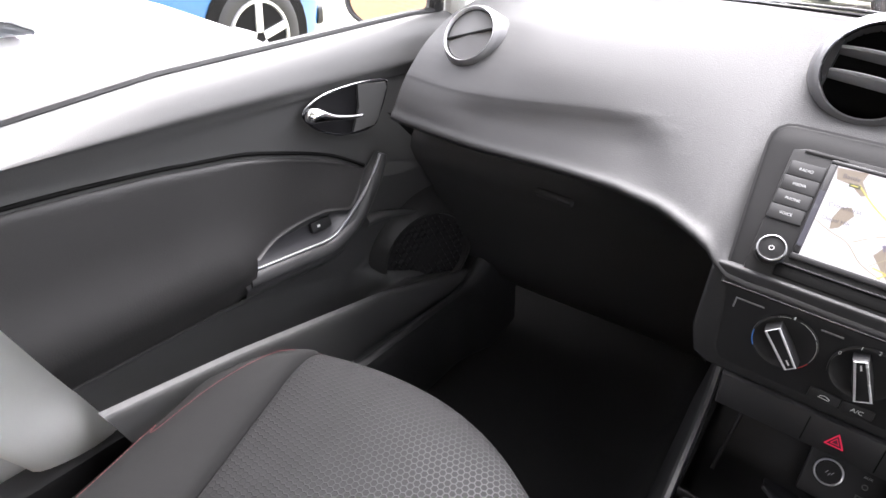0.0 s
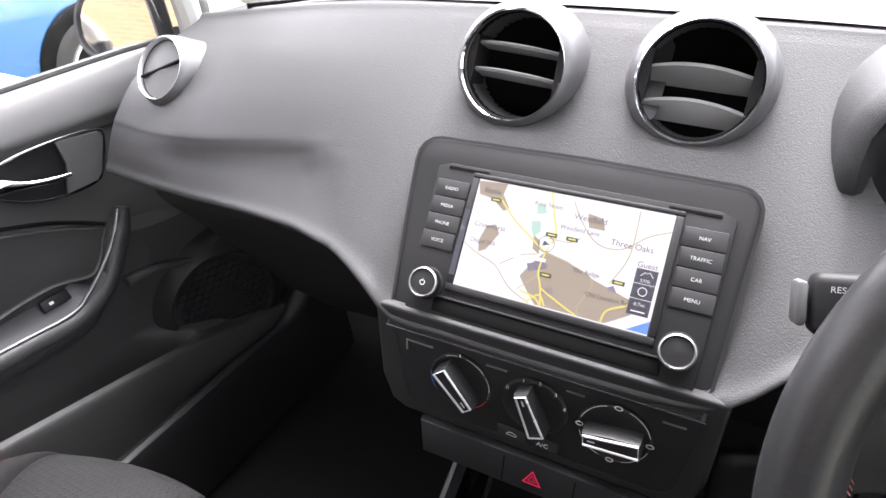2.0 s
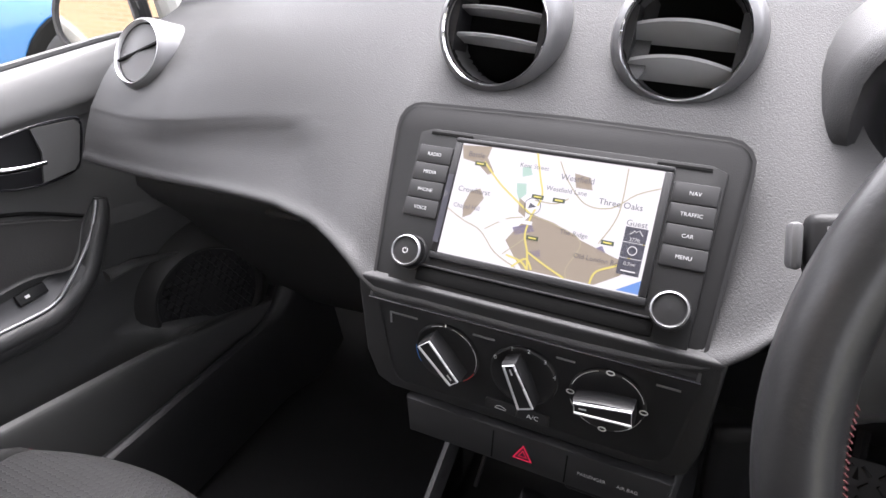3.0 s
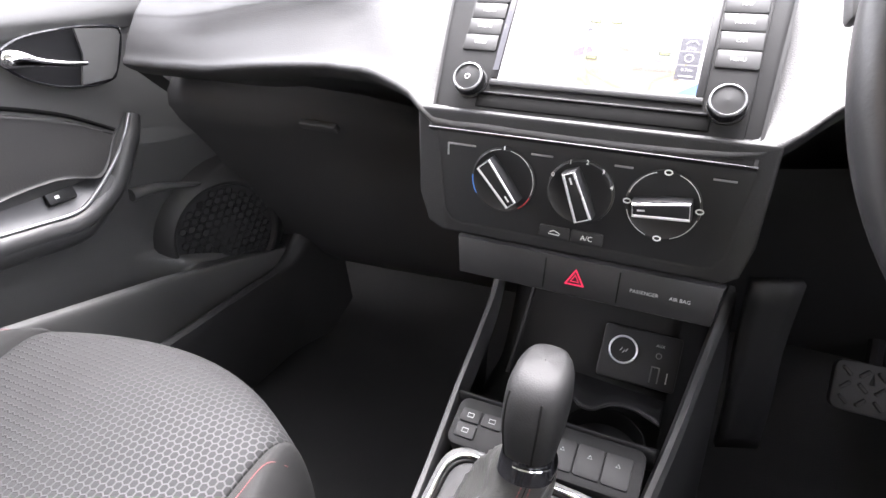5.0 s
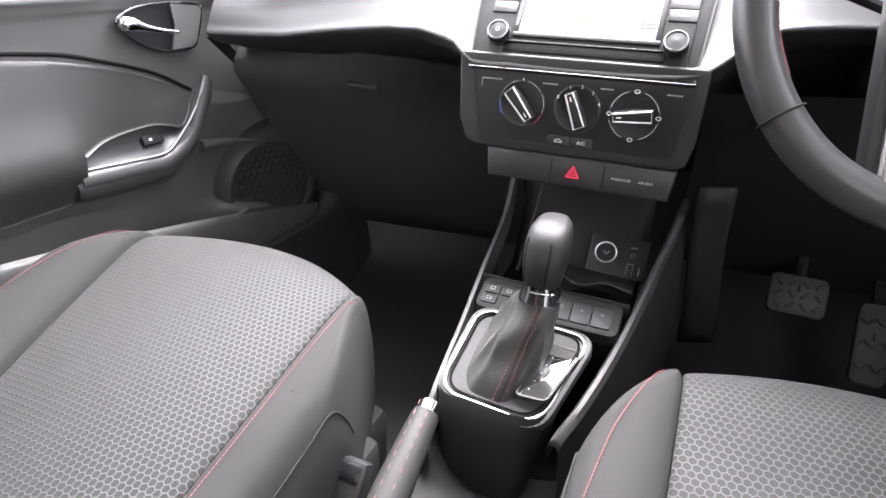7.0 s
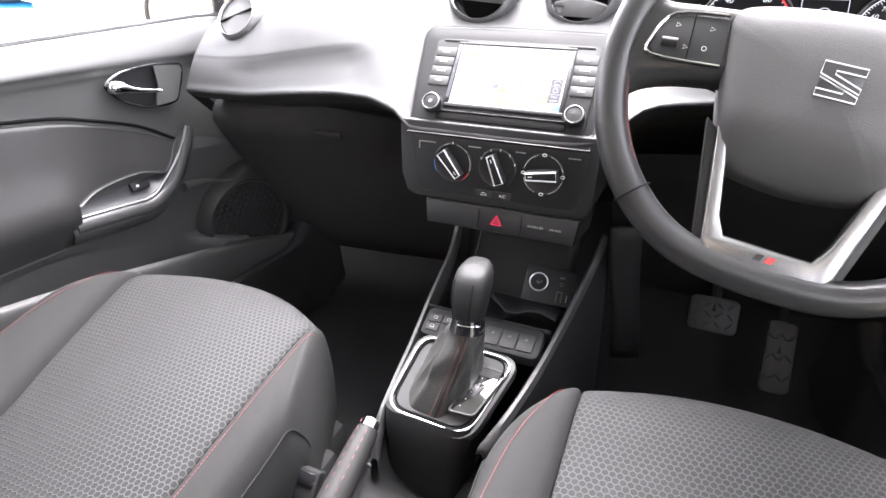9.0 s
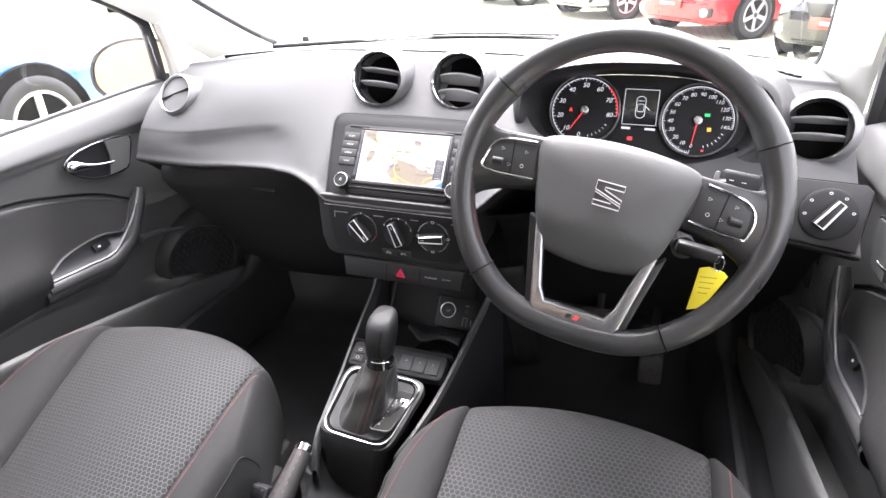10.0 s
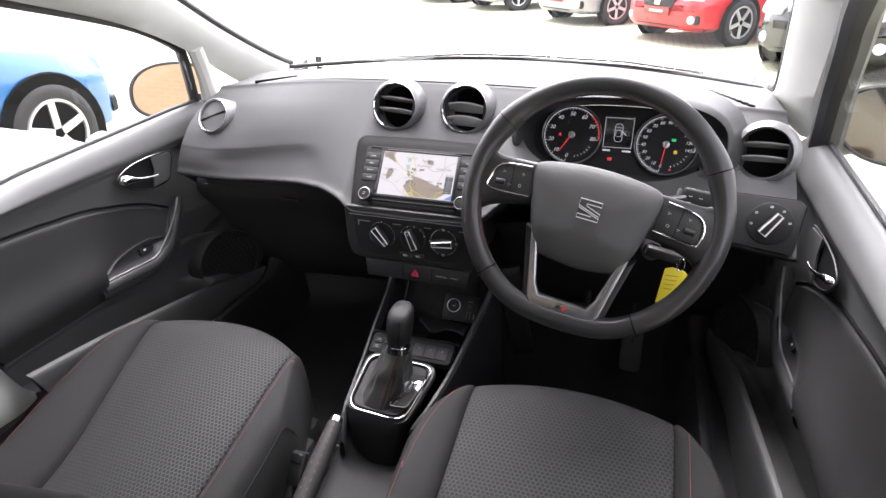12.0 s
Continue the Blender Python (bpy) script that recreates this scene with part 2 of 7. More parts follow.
TAG_INK = mat("tag_ink", (0.35, 0.28, 0.02), 0.5)
SWITCH_PLATE = mat("switch_plate", (0.026, 0.026, 0.029), 0.36, vary=0.06)
SPEAKER = mat("speaker_cloth", (0.015, 0.015, 0.016), 0.8)
MIRROR = mat("mirror_glass", (0.9, 0.9, 0.9), 0.0, metal=1.0, vary=0.0)
CAR_GLASS = mat("car_glass", (0.03, 0.035, 0.04), 0.05, coat=0.5)
CAR_LAMP = mat("car_lamp", (0.6, 0.6, 0.62), 0.1, metal=0.5, coat=0.5)
RIM = mat("alloy_rim", (0.6, 0.6, 0.62), 0.3, metal=0.8)
BLUE_PAINT = mat("blue_paint", (0.006, 0.085, 0.23), 0.3, coat=0.6, vary=0.03)
CYAN_PAINT = mat("cyan_paint", (0.02, 0.45, 0.55), 0.3, coat=0.6, vary=0.03)
RED_PAINT = mat("red_paint", (0.55, 0.015, 0.02), 0.3, coat=0.6, vary=0.03)
GREY_PAINT = mat("silver_paint", (0.35, 0.35, 0.36), 0.3, metal=0.3, coat=0.6, vary=0.03)
BLACK_PAINT = mat("black_paint", (0.012, 0.013, 0.015), 0.25, coat=0.6, vary=0.03)
ORANGE_PLATE = mat("orange_board", (0.20, 0.035, 0.022), 0.5)


def brick_mat():
    m = mat("brick", (0.45, 0.30, 0.18), 0.85, scale=3)
    nt = m.node_tree
    b = nt.nodes["Principled BSDF"]
    tc = nt.nodes.new("ShaderNodeTexCoord")
    sep, comb = nt.nodes.new("ShaderNodeSeparateXYZ"), nt.nodes.new("ShaderNodeCombineXYZ")
    br = nt.nodes.new("ShaderNodeTexBrick")
    nt.links.new(tc.outputs["Object"], sep.inputs[0])
    nt.links.new(sep.outputs["X"], comb.inputs["X"])
    nt.links.new(sep.outputs["Z"], comb.inputs["Y"])
    nt.links.new(comb.outputs[0], br.inputs["Vector"])
    br.inputs["Color1"].default_value, br.inputs["Color2"].default_value, br.inputs["Mortar"].default_value = (0.17, 0.095, 0.045, 1), (0.14, 0.078, 0.035, 1), (0.15, 0.115, 0.08, 1)
    br.inputs["Scale"].default_value, br.inputs["Brick Width"].default_value, br.inputs["Row Height"].default_value, br.inputs["Mortar Size"].default_value = 1.0, 0.225, 0.075, 0.01
    nt.links.new(br.outputs["Color"], b.inputs["Base Color"])
    return m


BRICK = brick_mat()


def paving_mat():
    """Small rectangular concrete blocks in yellowish grey, with dark joints."""
    m = mat("block_paving", (0.30, 0.30, 0.23), 0.9, scale=0.6)
    nt = m.node_tree
    b = nt.nodes["Principled BSDF"]
    tc, br, mul = nt.nodes.new("ShaderNodeTexCoord"), nt.nodes.new("ShaderNodeTexBrick"), nt.nodes.new("ShaderNodeMix")
    nt.links.new(tc.outputs["Object"], br.inputs["Vector"])
    br.inputs["Color1"].default_value, br.inputs["Color2"].default_value, br.inputs["Mortar"].default_value = (1.0, 1.0, 0.96, 1), (0.82, 0.82, 0.78, 1), (0.45, 0.45, 0.42, 1)
    br.inputs["Scale"].default_value, br.inputs["Brick Width"].default_value, br.inputs["Row Height"].default_value, br.inputs["Mortar Size"].default_value = 1.0, 0.20, 0.10, 0.008
    mul.data_type, mul.blend_type = "RGBA", "MULTIPLY"
    mul.inputs["Factor"].default_value = 1.0
    stain = b.inputs["Base Color"].links[0].from_socket
    nt.links.new(stain, mul.inputs["A"])
    nt.links.new(br.outputs["Color"], mul.inputs["B"])
    nt.links.new(mul.outputs["Result"], b.inputs["Base Color"])
    return m


PAVING = paving_mat()


def hex_mat(name, fade_from=None, pale=0.040):
    """Cloth with a regular honeycomb of pale lines, in real size."""
    m = bpy.data.materials.new(name)
    m.use_nodes = True
    nt = m.node_tree
    b = nt.nodes["Principled BSDF"]
    b.inputs["Roughness"].default_value = 0.85
    b.inputs["Specular IOR Level"].default_value = 0.3

    def node(kind, **kw):
        n = nt.nodes.new(kind)
        for k, v in kw.items():
            if k == "operation":
                n.operation = v
        return n

    def link(a, c):
        nt.links.new(a, c)

    def vmath(op, a, c):
        n = node("ShaderNodeVectorMath", operation=op)
        for i, v in enumerate((a, c)):
            if isinstance(v, tuple):
                n.inputs[i].default_value = v
            elif v is not None:
                link(v, n.inputs[i])
        return n

    def fmath(op, a, c=None):
        n = node("ShaderNodeMath", operation=op)
        for i, v in enumerate((a, c)):
            if isinstance(v, (int, float)):
                n.inputs[i].default_value = v
            elif v is not None:
                link(v, n.inputs[i])
        return n.outputs[0]

    tc = node("ShaderNodeTexCoord")
    pitch = 0.0076
    p = vmath("MULTIPLY", tc.outputs["Object"], (1 / pitch, 1 / pitch, 0.0)).outputs[0]
    p = vmath("ADD", p, (500.0, 866.0, 0.5)).outputs[0]
    r, h = (1.0, 1.7320508, 1.0), (0.5, 0.8660254, 0.5)
    ga = vmath("SUBTRACT", vmath("MODULO", p, r).outputs[0], h).outputs[0]
    gb = vmath("SUBTRACT", vmath("MODULO", vmath("SUBTRACT", p, h).outputs[0], r).outputs[0], h).outputs[0]

    def hexdist(g):
        a = vmath("ABSOLUTE", g, None).outputs[0]
        d = vmath("DOT_PRODUCT", a, (0.5, 0.8660254, 0.0)).outputs["Value"]
        s = node("ShaderNodeSeparateXYZ")
        link(a, s.inputs[0])
        return fmath("MAXIMUM", d, s.outputs["X"])

    d = fmath("MINIMUM", hexdist(ga), hexdist(gb))
    line = node("ShaderNodeMapRange")
    line.inputs["From Min"].default_value, line.inputs["From Max"].default_value = 0.36, 0.45
    link(d, line.inputs["Value"])
    fac = line.outputs["Result"]
    noise_n = node("ShaderNodeTexNoise")
    noise_n.inputs["Scale"].default_value, noise_n.inputs["Detail"].default_value = 14, 5
    link(tc.outputs["Object"], noise_n.inputs["Vector"])
    if fade_from is not None:
        s = node("ShaderNodeSeparateXYZ")
        link(tc.outputs["Object"], s.inputs[0])
        mr = node("ShaderNodeMapRange")
        mr.inputs["From Min"].default_value, mr.inputs["From Max"].default_value = fade_from[0], fade_from[1]
        mr.inputs["To Min"].default_value = 0.0
        link(s.outputs["X"], mr.inputs["Value"])
        shown = fmath("MULTIPLY", fac, mr.outputs["Result"])
    else:
        shown = fmath("MULTIPLY", fac, fmath("ADD", fmath("MULTIPLY", noise_n.outputs["Fac"], 0.6), 0.5))
    edge = node("ShaderNodeMapRange")
    edge.inputs["From Min"].default_value, edge.inputs["From Max"].default_value = -0.115, -0.19
    sy = node("ShaderNodeSeparateXYZ")
    link(tc.outputs["Object"], sy.inputs[0])
    link(sy.outputs["Y"], edge.inputs["Value"])
    shown = fmath("MULTIPLY", shown, edge.outputs["Result"])
    mix = node("ShaderNodeMix")
    mix.data_type = "RGBA"
    mix.inputs["A"].default_value, mix.inputs["B"].default_value = (0.010, 0.010, 0.0104, 1), (pale, pale, pale * 1.03, 1)
    link(shown, mix.inputs["Factor"])
    link(mix.outputs["Result"], b.inputs["Base Color"])
    weave = node("ShaderNodeTexNoise")
    weave.inputs["Scale"].default_value = 1600
    link(tc.outputs["Object"], weave.inputs["Vector"])
    height = fmath("ADD", fmath("MULTIPLY", weave.outputs["Fac"], 0.25), fac)
    bump = node("ShaderNodeBump")
    bump.inputs["Strength"].default_value, bump.inputs["Distance"].default_value = 0.5, 0.0012
    link(height, bump.inputs["Height"])
    link(bump.outputs["Normal"], b.inputs["Normal"])
    return m


HEX = hex_mat("honeycomb_cloth")
HEX_FADE = hex_mat("honeycomb_cloth_faded", (-0.43, -0.26), 0.041)
RING = mat("vent_ring", (0.15, 0.15, 0.154), 0.42, metal=0.5, grain=0.15, grain_scale=900)
POD = mat("vent_pod", (0.06, 0.06, 0.061), 0.45, grain=0.1)
SEAM = mat("dark_seam", (0.012, 0.012, 0.012), 0.85, spec=0.2)
# LOWER's plastic, its colour raised to stand in for haze over the glovebox
LIFTED = mat("lifted_plastic", (0.040, 0.040, 0.041), 0.6, grain=0.25, grain_scale=900, scale=6, spec=0.3)
BEZEL = mat("bezel_plastic", (0.016, 0.016, 0.0165), 0.5, grain=0.12, grain_scale=1200, spec=0.16)
SLAT = mat("slat_plastic", (0.24, 0.24, 0.242), 0.40)
DARK_SILVER = mat("dark_silver", (0.28, 0.28, 0.29), 0.26, metal=0.8, grain=0.08)
FLAP = mat("vent_flap", (0.085, 0.085, 0.087), 0.45, spec=0.4)


# ---- the cabin shell ----
def structure(ob, label, category):
    return tagged(ob, label, category, kind="structure")


structure(part("ground", grid_bm([[(x, y, 0.0) for x in (-300, -40, -8, 0, 8, 40, 300)] for y in (-300, -40, -8, 0, 8, 40, 300)]), PAVING, smooth=0), "pale yellowish concrete block paving of a car park", "ground")
floor_rows = []
for y, z in ((-1.9, 0.30), (-1.2, 0.28), (-0.7, 0.27), (0.0, 0.25), (0.30, 0.25), (0.42, 0.28), (0.60, 0.46), (0.72, 0.66), (0.78, 0.90)):
    floor_rows.append([(x, y, z + dz) for x, dz in ((-0.74, 0.05), (-0.62, 0.0), (-0.30, 0.0), (-0.16, 0.02), (-0.10, 0.10), (0.10, 0.10), (0.16, 0.02), (0.30, 0.0), (0.62, 0.0), (0.74, 0.05))])
structure(part("floor", smooth_grid(floor_rows, 3, 3), CARPET, smooth=60, solid=0.01, offset=-1), "black carpet on the cabin floor", "carpet")
structure(part("roof", smooth_grid([[(x, y, z - 0.10 * (x / 0.6) ** 4 * 0.6) for x in (-0.60, -0.4, 0, 0.4, 0.60)] for y, z in ((-0.12, 1.40), (-0.4, 1.455), (-0.9, 1.47), (-1.5, 1.44), (-2.0, 1.36))], 4, 4), TRIM, smooth=60, solid=0.04, offset=1), "pale cloth headlining under the roof", "ceiling")
# unseen panels, added to close the cabin and hold back light from behind
structure(part("wall_rear", box_bm(-0.70, 0.70, -2.12, -2.06, 0.28, 1.04, 0.01), LOWER), "unseen dark panel added to close the cabin at the rear", "wall")
for s, n in ((-1, "wall_left_rear"), (1, "wall_right_rear")):
    structure(part(n, box_bm(s * 0.735 - 0.03, s * 0.735 + 0.03, -2.08, -0.86, 0.28, 0.95, 0.01), LOWER), "unseen dark side panel added to close the rear of the cabin", "wall")
    # an unseen pillar that narrows the rear opening, so less light enters there
    structure(part(n.replace("wall", "pillar"), smooth_grid([[(s * 0.735, -1.42, 0.95), (s * 0.735, -1.75, 0.95), (s * 0.715, -2.08, 0.95), (s * 0.56, -2.10, 0.96)], [(s * 0.69, -1.55, 1.16), (s * 0.69, -1.80, 1.16), (s * 0.665, -2.05, 1.16), (s * 0.54, -2.08, 1.16)], [(s * 0.60, -1.70, 1.38), (s * 0.60, -1.85, 1.37), (s * 0.59, -1.99, 1.35), (s * 0.50, -2.02, 1.36)]], 3, 3), TRIM, smooth=60, solid=0.03), "unseen pale rear pillar added to cut light from behind", "pillar trim")


def strip_between(a, b, thick, n=6):
    """A padded strip between two edge curves."""
    ca, cb = catmull(a, n), catmull(b, n)
    rows = []
    for p, q in zip(ca, cb):
        across = (q - p)
        nrm = Vector((0.25 if p.x < 0 else -0.25, -0.75, -0.35)).normalized()
        rows.append([p - nrm * thick, p, p + across * 0.12 + nrm * thick * 0.7, p + across * 0.5 + nrm * thick, p + across * 0.88 + nrm * thick * 0.7, q, q - nrm * thick])
    return grid_bm(rows)


for s, n in ((-1, "pillar_left"), (1, "pillar_right")):
    edge_in = [(0.705, 0.72, 0.985), (0.690, 0.56, 1.018), (0.678, 0.48, 1.085), (0.667, 0.43, 1.150), (0.650, 0.35, 1.235), (0.610, 0.16, 1.335), (0.570, -0.14, 1.40)] if s > 0 else [(s * 0.700, 0.77, 0.985), (s * 0.690, 0.62, 1.042), (s * 0.672, 0.40, 1.140), (s * 0.650, 0.20, 1.240), (s * 0.610, 0.0, 1.325), (s * 0.570, -0.18, 1.40)]
    edge_out = [(0.745, 0.40, 0.960), (0.740, 0.375, 1.030), (0.732, 0.33, 1.110), (0.720, 0.26, 1.188), (0.700, 0.17, 1.250), (0.665, 0.0, 1.315), (0.630, -0.50, 1.37)] if s > 0 else [(s * 0.745, 0.56, 0.970), (s * 0.737, 0.45, 1.030), (s * 0.722, 0.30, 1.112), (s * 0.700, 0.10, 1.190), (s * 0.665, -0.20, 1.265), (s * 0.630, -0.60, 1.36)]
    structure(part(n, strip_between(edge_in, edge_out, 0.022), TRIM, smooth=50), "pale grey trim on the windscreen pillar", "pillar trim")
    structure(part("trim_" + n, tube_bm(catmull([(x * 1.012, y + 0.012, z + 0.012) for x, y, z in edge_in], 6), 0.010, 8), RUBBER), "black windscreen edge seal", "seal")
    # the upright bar of the quarter light and the door's window frame
    if s < 0:
        structure(part("post_" + n, tube_bm(catmull([(s * 0.728, 0.378, 0.965), (s * 0.722, 0.366, 1.04), (s * 0.712, 0.335, 1.11)], 5), 0.021, 10), TRIM), "pale post of the quarter light", "trim")
    structure(part("frame_" + n, tube_bm(catmull([(0.756, 0.315, 0.940), (0.750, 0.300, 1.03), (0.742, 0.275, 1.11), (0.728, 0.215, 1.185), (0.706, 0.13, 1.25), (0.672, -0.05, 1.315), (0.640, -0.40, 1.36), (0.620, -0.80, 1.385)] if s > 0 else [(s * 0.748, 0.340, 0.960), (s * 0.745, 0.332, 1.03), (s * 0.740, 0.318, 1.085), (s * 0.730, 0.285, 1.122), (s * 0.706, 0.12, 1.190), (s * 0.672, -0.20, 1.268), (s * 0.640, -0.50, 1.335), (s * 0.620, -0.80, 1.37)], 6), 0.014 if s < 0 else 0.030, 10), RUBBER), "black rubber seal of the door window", "seal")
    quarter = structure(part("window_quarter_" + n, grid_bm([[(s * 0.745, 0.38, 0.985), (s * 0.745, 0.54, 0.985)], [(s * 0.725, 0.33, 1.10), (s * 0.726, 0.36, 1.085)]]), GLASS, smooth=0, solid=0.004), "clear quarter light glass", "window")
    quarter.visible_shadow = False

# windscreen: a bowed sheet from the cowl to the roof
ws = []
for k in range(9):
    u = -1 + k / 4
    x0, x1 = u * 0.71, u * 0.59
    ws.append([(x0, 1.07 - 0.62 * x0 * x0, 0.984), ((x0 + x1) / 2, 0.50 - 0.35 * u * u * 0.4, 1.225), (x1, -0.10 - 0.10 * u * u, 1.405)])
windscreen = structure(part("windscreen", smooth_grid(ws, 2, 4), GLASS, smooth=60, solid=0.005), "clear bowed windscreen", "windscreen")
windscreen.visible_shadow = False
structure(part("trim_cowl", tube_bm(catmull([(x, 1.06 - 0.62 * x * x, 0.990) for x in (-0.70, -0.5, -0.3, 0, 0.3, 0.5, 0.70)], 6), 0.007, 8), RUBBER), "black seal along the foot of the windscreen", "seal")
bonnet_rows = [[(x, y + 0.1 - 0.5 * x * x * (0.6 if y < 1.5 else 0.35), z - 0.10 * (x / 0.75) ** 2) for x in (-0.80, -0.55, -0.25, 0, 0.25, 0.55, 0.80)] for y, z in ((0.98, 0.950), (1.2, 0.950), (1.5, 0.925), (1.75, 0.88), (1.9, 0.74), (1.93, 0.55))]
structure(part("bonnet", smooth_grid(bonnet_rows, 3, 3), WHITE_PAINT, smooth=60, solid=0.01), "white painted bonnet", "bonnet")
# wiper arms that lie at the foot of the windscreen
for k, (x0, x1) in enumerate(((-0.42, 0.10), (0.12, 0.56))):
    wiper = thing("wiper", "black wiper arm lying on the windscreen", "wiper", "windscreen wipers", base=(x0, 0.98, 0.990))
    y0, y1 = 1.075 - 0.62 * x0 * x0, 1.075 - 0.62 * x1 * x1
    part("arm", tube_bm([(x0, y0, 0.998), ((x0 + x1) / 2, (y0 + y1) / 2 + 0.02, 1.004), (x1, y1, 1.000)], 0.0035, 8), RUBBER, wiper)
    part("blade", tube_bm([(x0 - 0.1, y0 - 0.02, 0.992), ((x0 + x1) / 2, (y0 + y1) / 2 + 0.012, 0.996), (x1, y1 - 0.008, 0.995)], 0.0028, 6), RUBBER, wiper)
# sills and kick panels
for s, n in ((-1, "sill_left"), (1, "sill_right")):
    structure(part(n, smooth_grid([[(s * 0.73, y, 0.43), (s * 0.655, y, 0.425), (s * 0.628, y, 0.432), (s * 0.612, y, 0.452), (s * 0.600, y, 0.452), (s * 0.592, y, 0.43), (s * 0.585, y, 0.27)] for y in (-0.85, -0.4, 0.0, 0.22, 0.30)] + [[(s * 0.70, 0.37, 0.48), (s * 0.655, 0.36, 0.475), (s * 0.630, 0.36, 0.475), (s * 0.610, 0.355, 0.485), (s * 0.592, 0.35, 0.475), (s * 0.580, 0.35, 0.44), (s * 0.57, 0.36, 0.27)], [(s * 0.69, 0.48, 0.62), (s * 0.655, 0.47, 0.61), (s * 0.625, 0.46, 0.60), (s * 0.605, 0.45, 0.59), (s * 0.585, 0.45, 0.57), (s * 0.565, 0.45, 0.50), (s * 0.54, 0.46, 0.27)]], 4, 4), SILL, smooth=60), "black plastic sill trim along the door opening", "sill trim")
    structure(part("kick_" + n, grid_bm([[(s * 0.69, 0.25, 0.27), (s * 0.69, 0.25, 0.86)], [(s * 0.685, 0.85, 0.27), (s * 0.685, 0.85, 1.0)]]), LOWER, solid=0.01), "black side wall of the footwell", "wall")
    # centre pillar with its pale trim
    rows = []
    for z, front, back in ((0.470, -0.315, -0.425), (0.56, -0.335, -0.47), (0.70, -0.375, -0.56), (0.85, -0.42, -0.64), (1.0, -0.50, -0.72), (1.2, -0.64, -0.82), (1.37, -0.74, -0.92)):
        x = 0.745 if z < 0.95 else 0.745 - 0.12 * (z - 0.95) / 0.42
        rows.append([(s * (x + 0.03), front, z), (s * x, front - 0.004, z), (s * (x - 0.012), (front + back) / 2, z), (s * x, back, z), (s * (x + 0.03), back - 0.01, z)])
    structure(part("pillar_centre" + n[4:], smooth_grid(rows, 4, 4), PALE_PLASTIC, smooth=60), "off-white plastic trim of the centre pillar", "pillar trim")
    structure(part("pillar_foot" + n[4:], box_bm(s * 0.745 - 0.025, s * 0.745 + 0.025, -0.86, -0.20, 0.30, 0.487, 0.012), LOWER), "black plastic foot of the centre pillar", "pillar trim")


# ---- dashboard ----
dashboard = thing("dashboard", "dark grey grained plastic dashboard with round silver-ringed air vents", "dashboard", base=(0, 0.4, 0.7))


def crest(x):
    return 0.20 + 0.30 * x * x, 1.077 - 0.115 * x * x


def lip(x):
    """The rearmost lower edge of the pad."""
    a = abs(x)
    knots = ((0.0, -0.012, 0.860), (0.125, -0.012, 0.862), (0.15, -0.008, 0.882), (0.20, 0.020, 0.891), (0.27, 0.043, 0.889), (0.36, 0.064, 0.882), (0.50, 0.096, 0.868), (0.68, 0.126, 0.862))
    if x > 0:
        knots = ((0.0, -0.012, 0.860), (0.118, -0.012, 0.862), (0.153, -0.004, 0.884), (0.180, 0.012, 0.908), (0.23, 0.035, 0.918), (0.30, 0.06, 0.918), (0.45, 0.07, 0.900), (0.54, 0.045, 0.864), (0.68, 0.03, 0.848))
    for (x0, y0, z0), (x1, y1, z1) in zip(knots, knots[1:]):
        if a <= x1:
            t = (a - x0) / (x1 - x0)
            return y0 + (y1 - y0) * t, z0 + (z1 - z0) * t
    return knots[-1][1:]


def set_over(p):
    """The passenger's end of the dashboard curves in towards the seat."""
    u = min(1.0, max(0.0, (-p[0] - 0.20) / 0.48))
    u = u * u * (3 - 2 * u)
    return (p[0] + 0.040 * u, p[1] - 0.020 * u, p[2] - 0.008 * u)


def pad_profile(x):
    """From the windscreen over the crest and down the face to the lip, then under it."""
    cy, cz = crest(x)
    ly, lz = lip(x)
    yw = 1.05 - 0.62 * x * x
    a = abs(x)
    t = min(1.0, max(0.0, (a - 0.10) / 0.22))
    by, bz = 0.125 - 0.012 * t, 1.000 - 0.012 * t
    by += 0.06 * max(0.0, (a - 0.45) / 0.23)
    left = min(1.0, max(0.0, (x + 0.60) / 0.10)) * 0.0060
    pts = [(yw, 0.988), (0.5 * (yw + cy) + 0.02, 1.030 - 0.02 * x * x), (cy + 0.05, cz - 0.002), (cy + 0.010, cz + 0.001), (cy - 0.004, cz - 0.007)]
    sh = (-0.165 + 0.115 * min(1.0, max(0.0, (x + 0.58) / 0.33))) * min(1.0, max(0.0, (-0.10 - x) / 0.10))
    for k, u in enumerate((0.10, 0.25, 0.41 - 0.5 * sh, 0.54 - sh, 0.59 - sh, 0.64 - sh, 0.74 - 0.6 * sh, 0.86 - 0.2 * sh, 0.95)):
        y = (1 - u) ** 2 * (cy - 0.01) + 2 * u * (1 - u) * by + u * u * ly
        z = (1 - u) ** 2 * (cz - 0.012) + 2 * u * (1 - u) * bz + u * u * lz
        cut = (0, 0, 0, 0.0, 0.22, 0.75, 1.0, 0.7, 0.2)[k] * left * min(1.0, max(0.0, ((-0.3, -0.3, -0.3, -0.29, -0.27, -0.245, -0.222, -0.205, -0.20)[k] - x) / 0.05))
        pts.append((y + cut * 0.75, z - cut * 0.66))
    pts += [(ly - 0.001, lz + 0.003), (ly + 0.002, lz - 0.004), (ly + 0.03, lz - 0.018), (ly + 0.12, lz - 0.05), (0.36, 0.66)]
    return [set_over((x, y, z)) for y, z in pts]


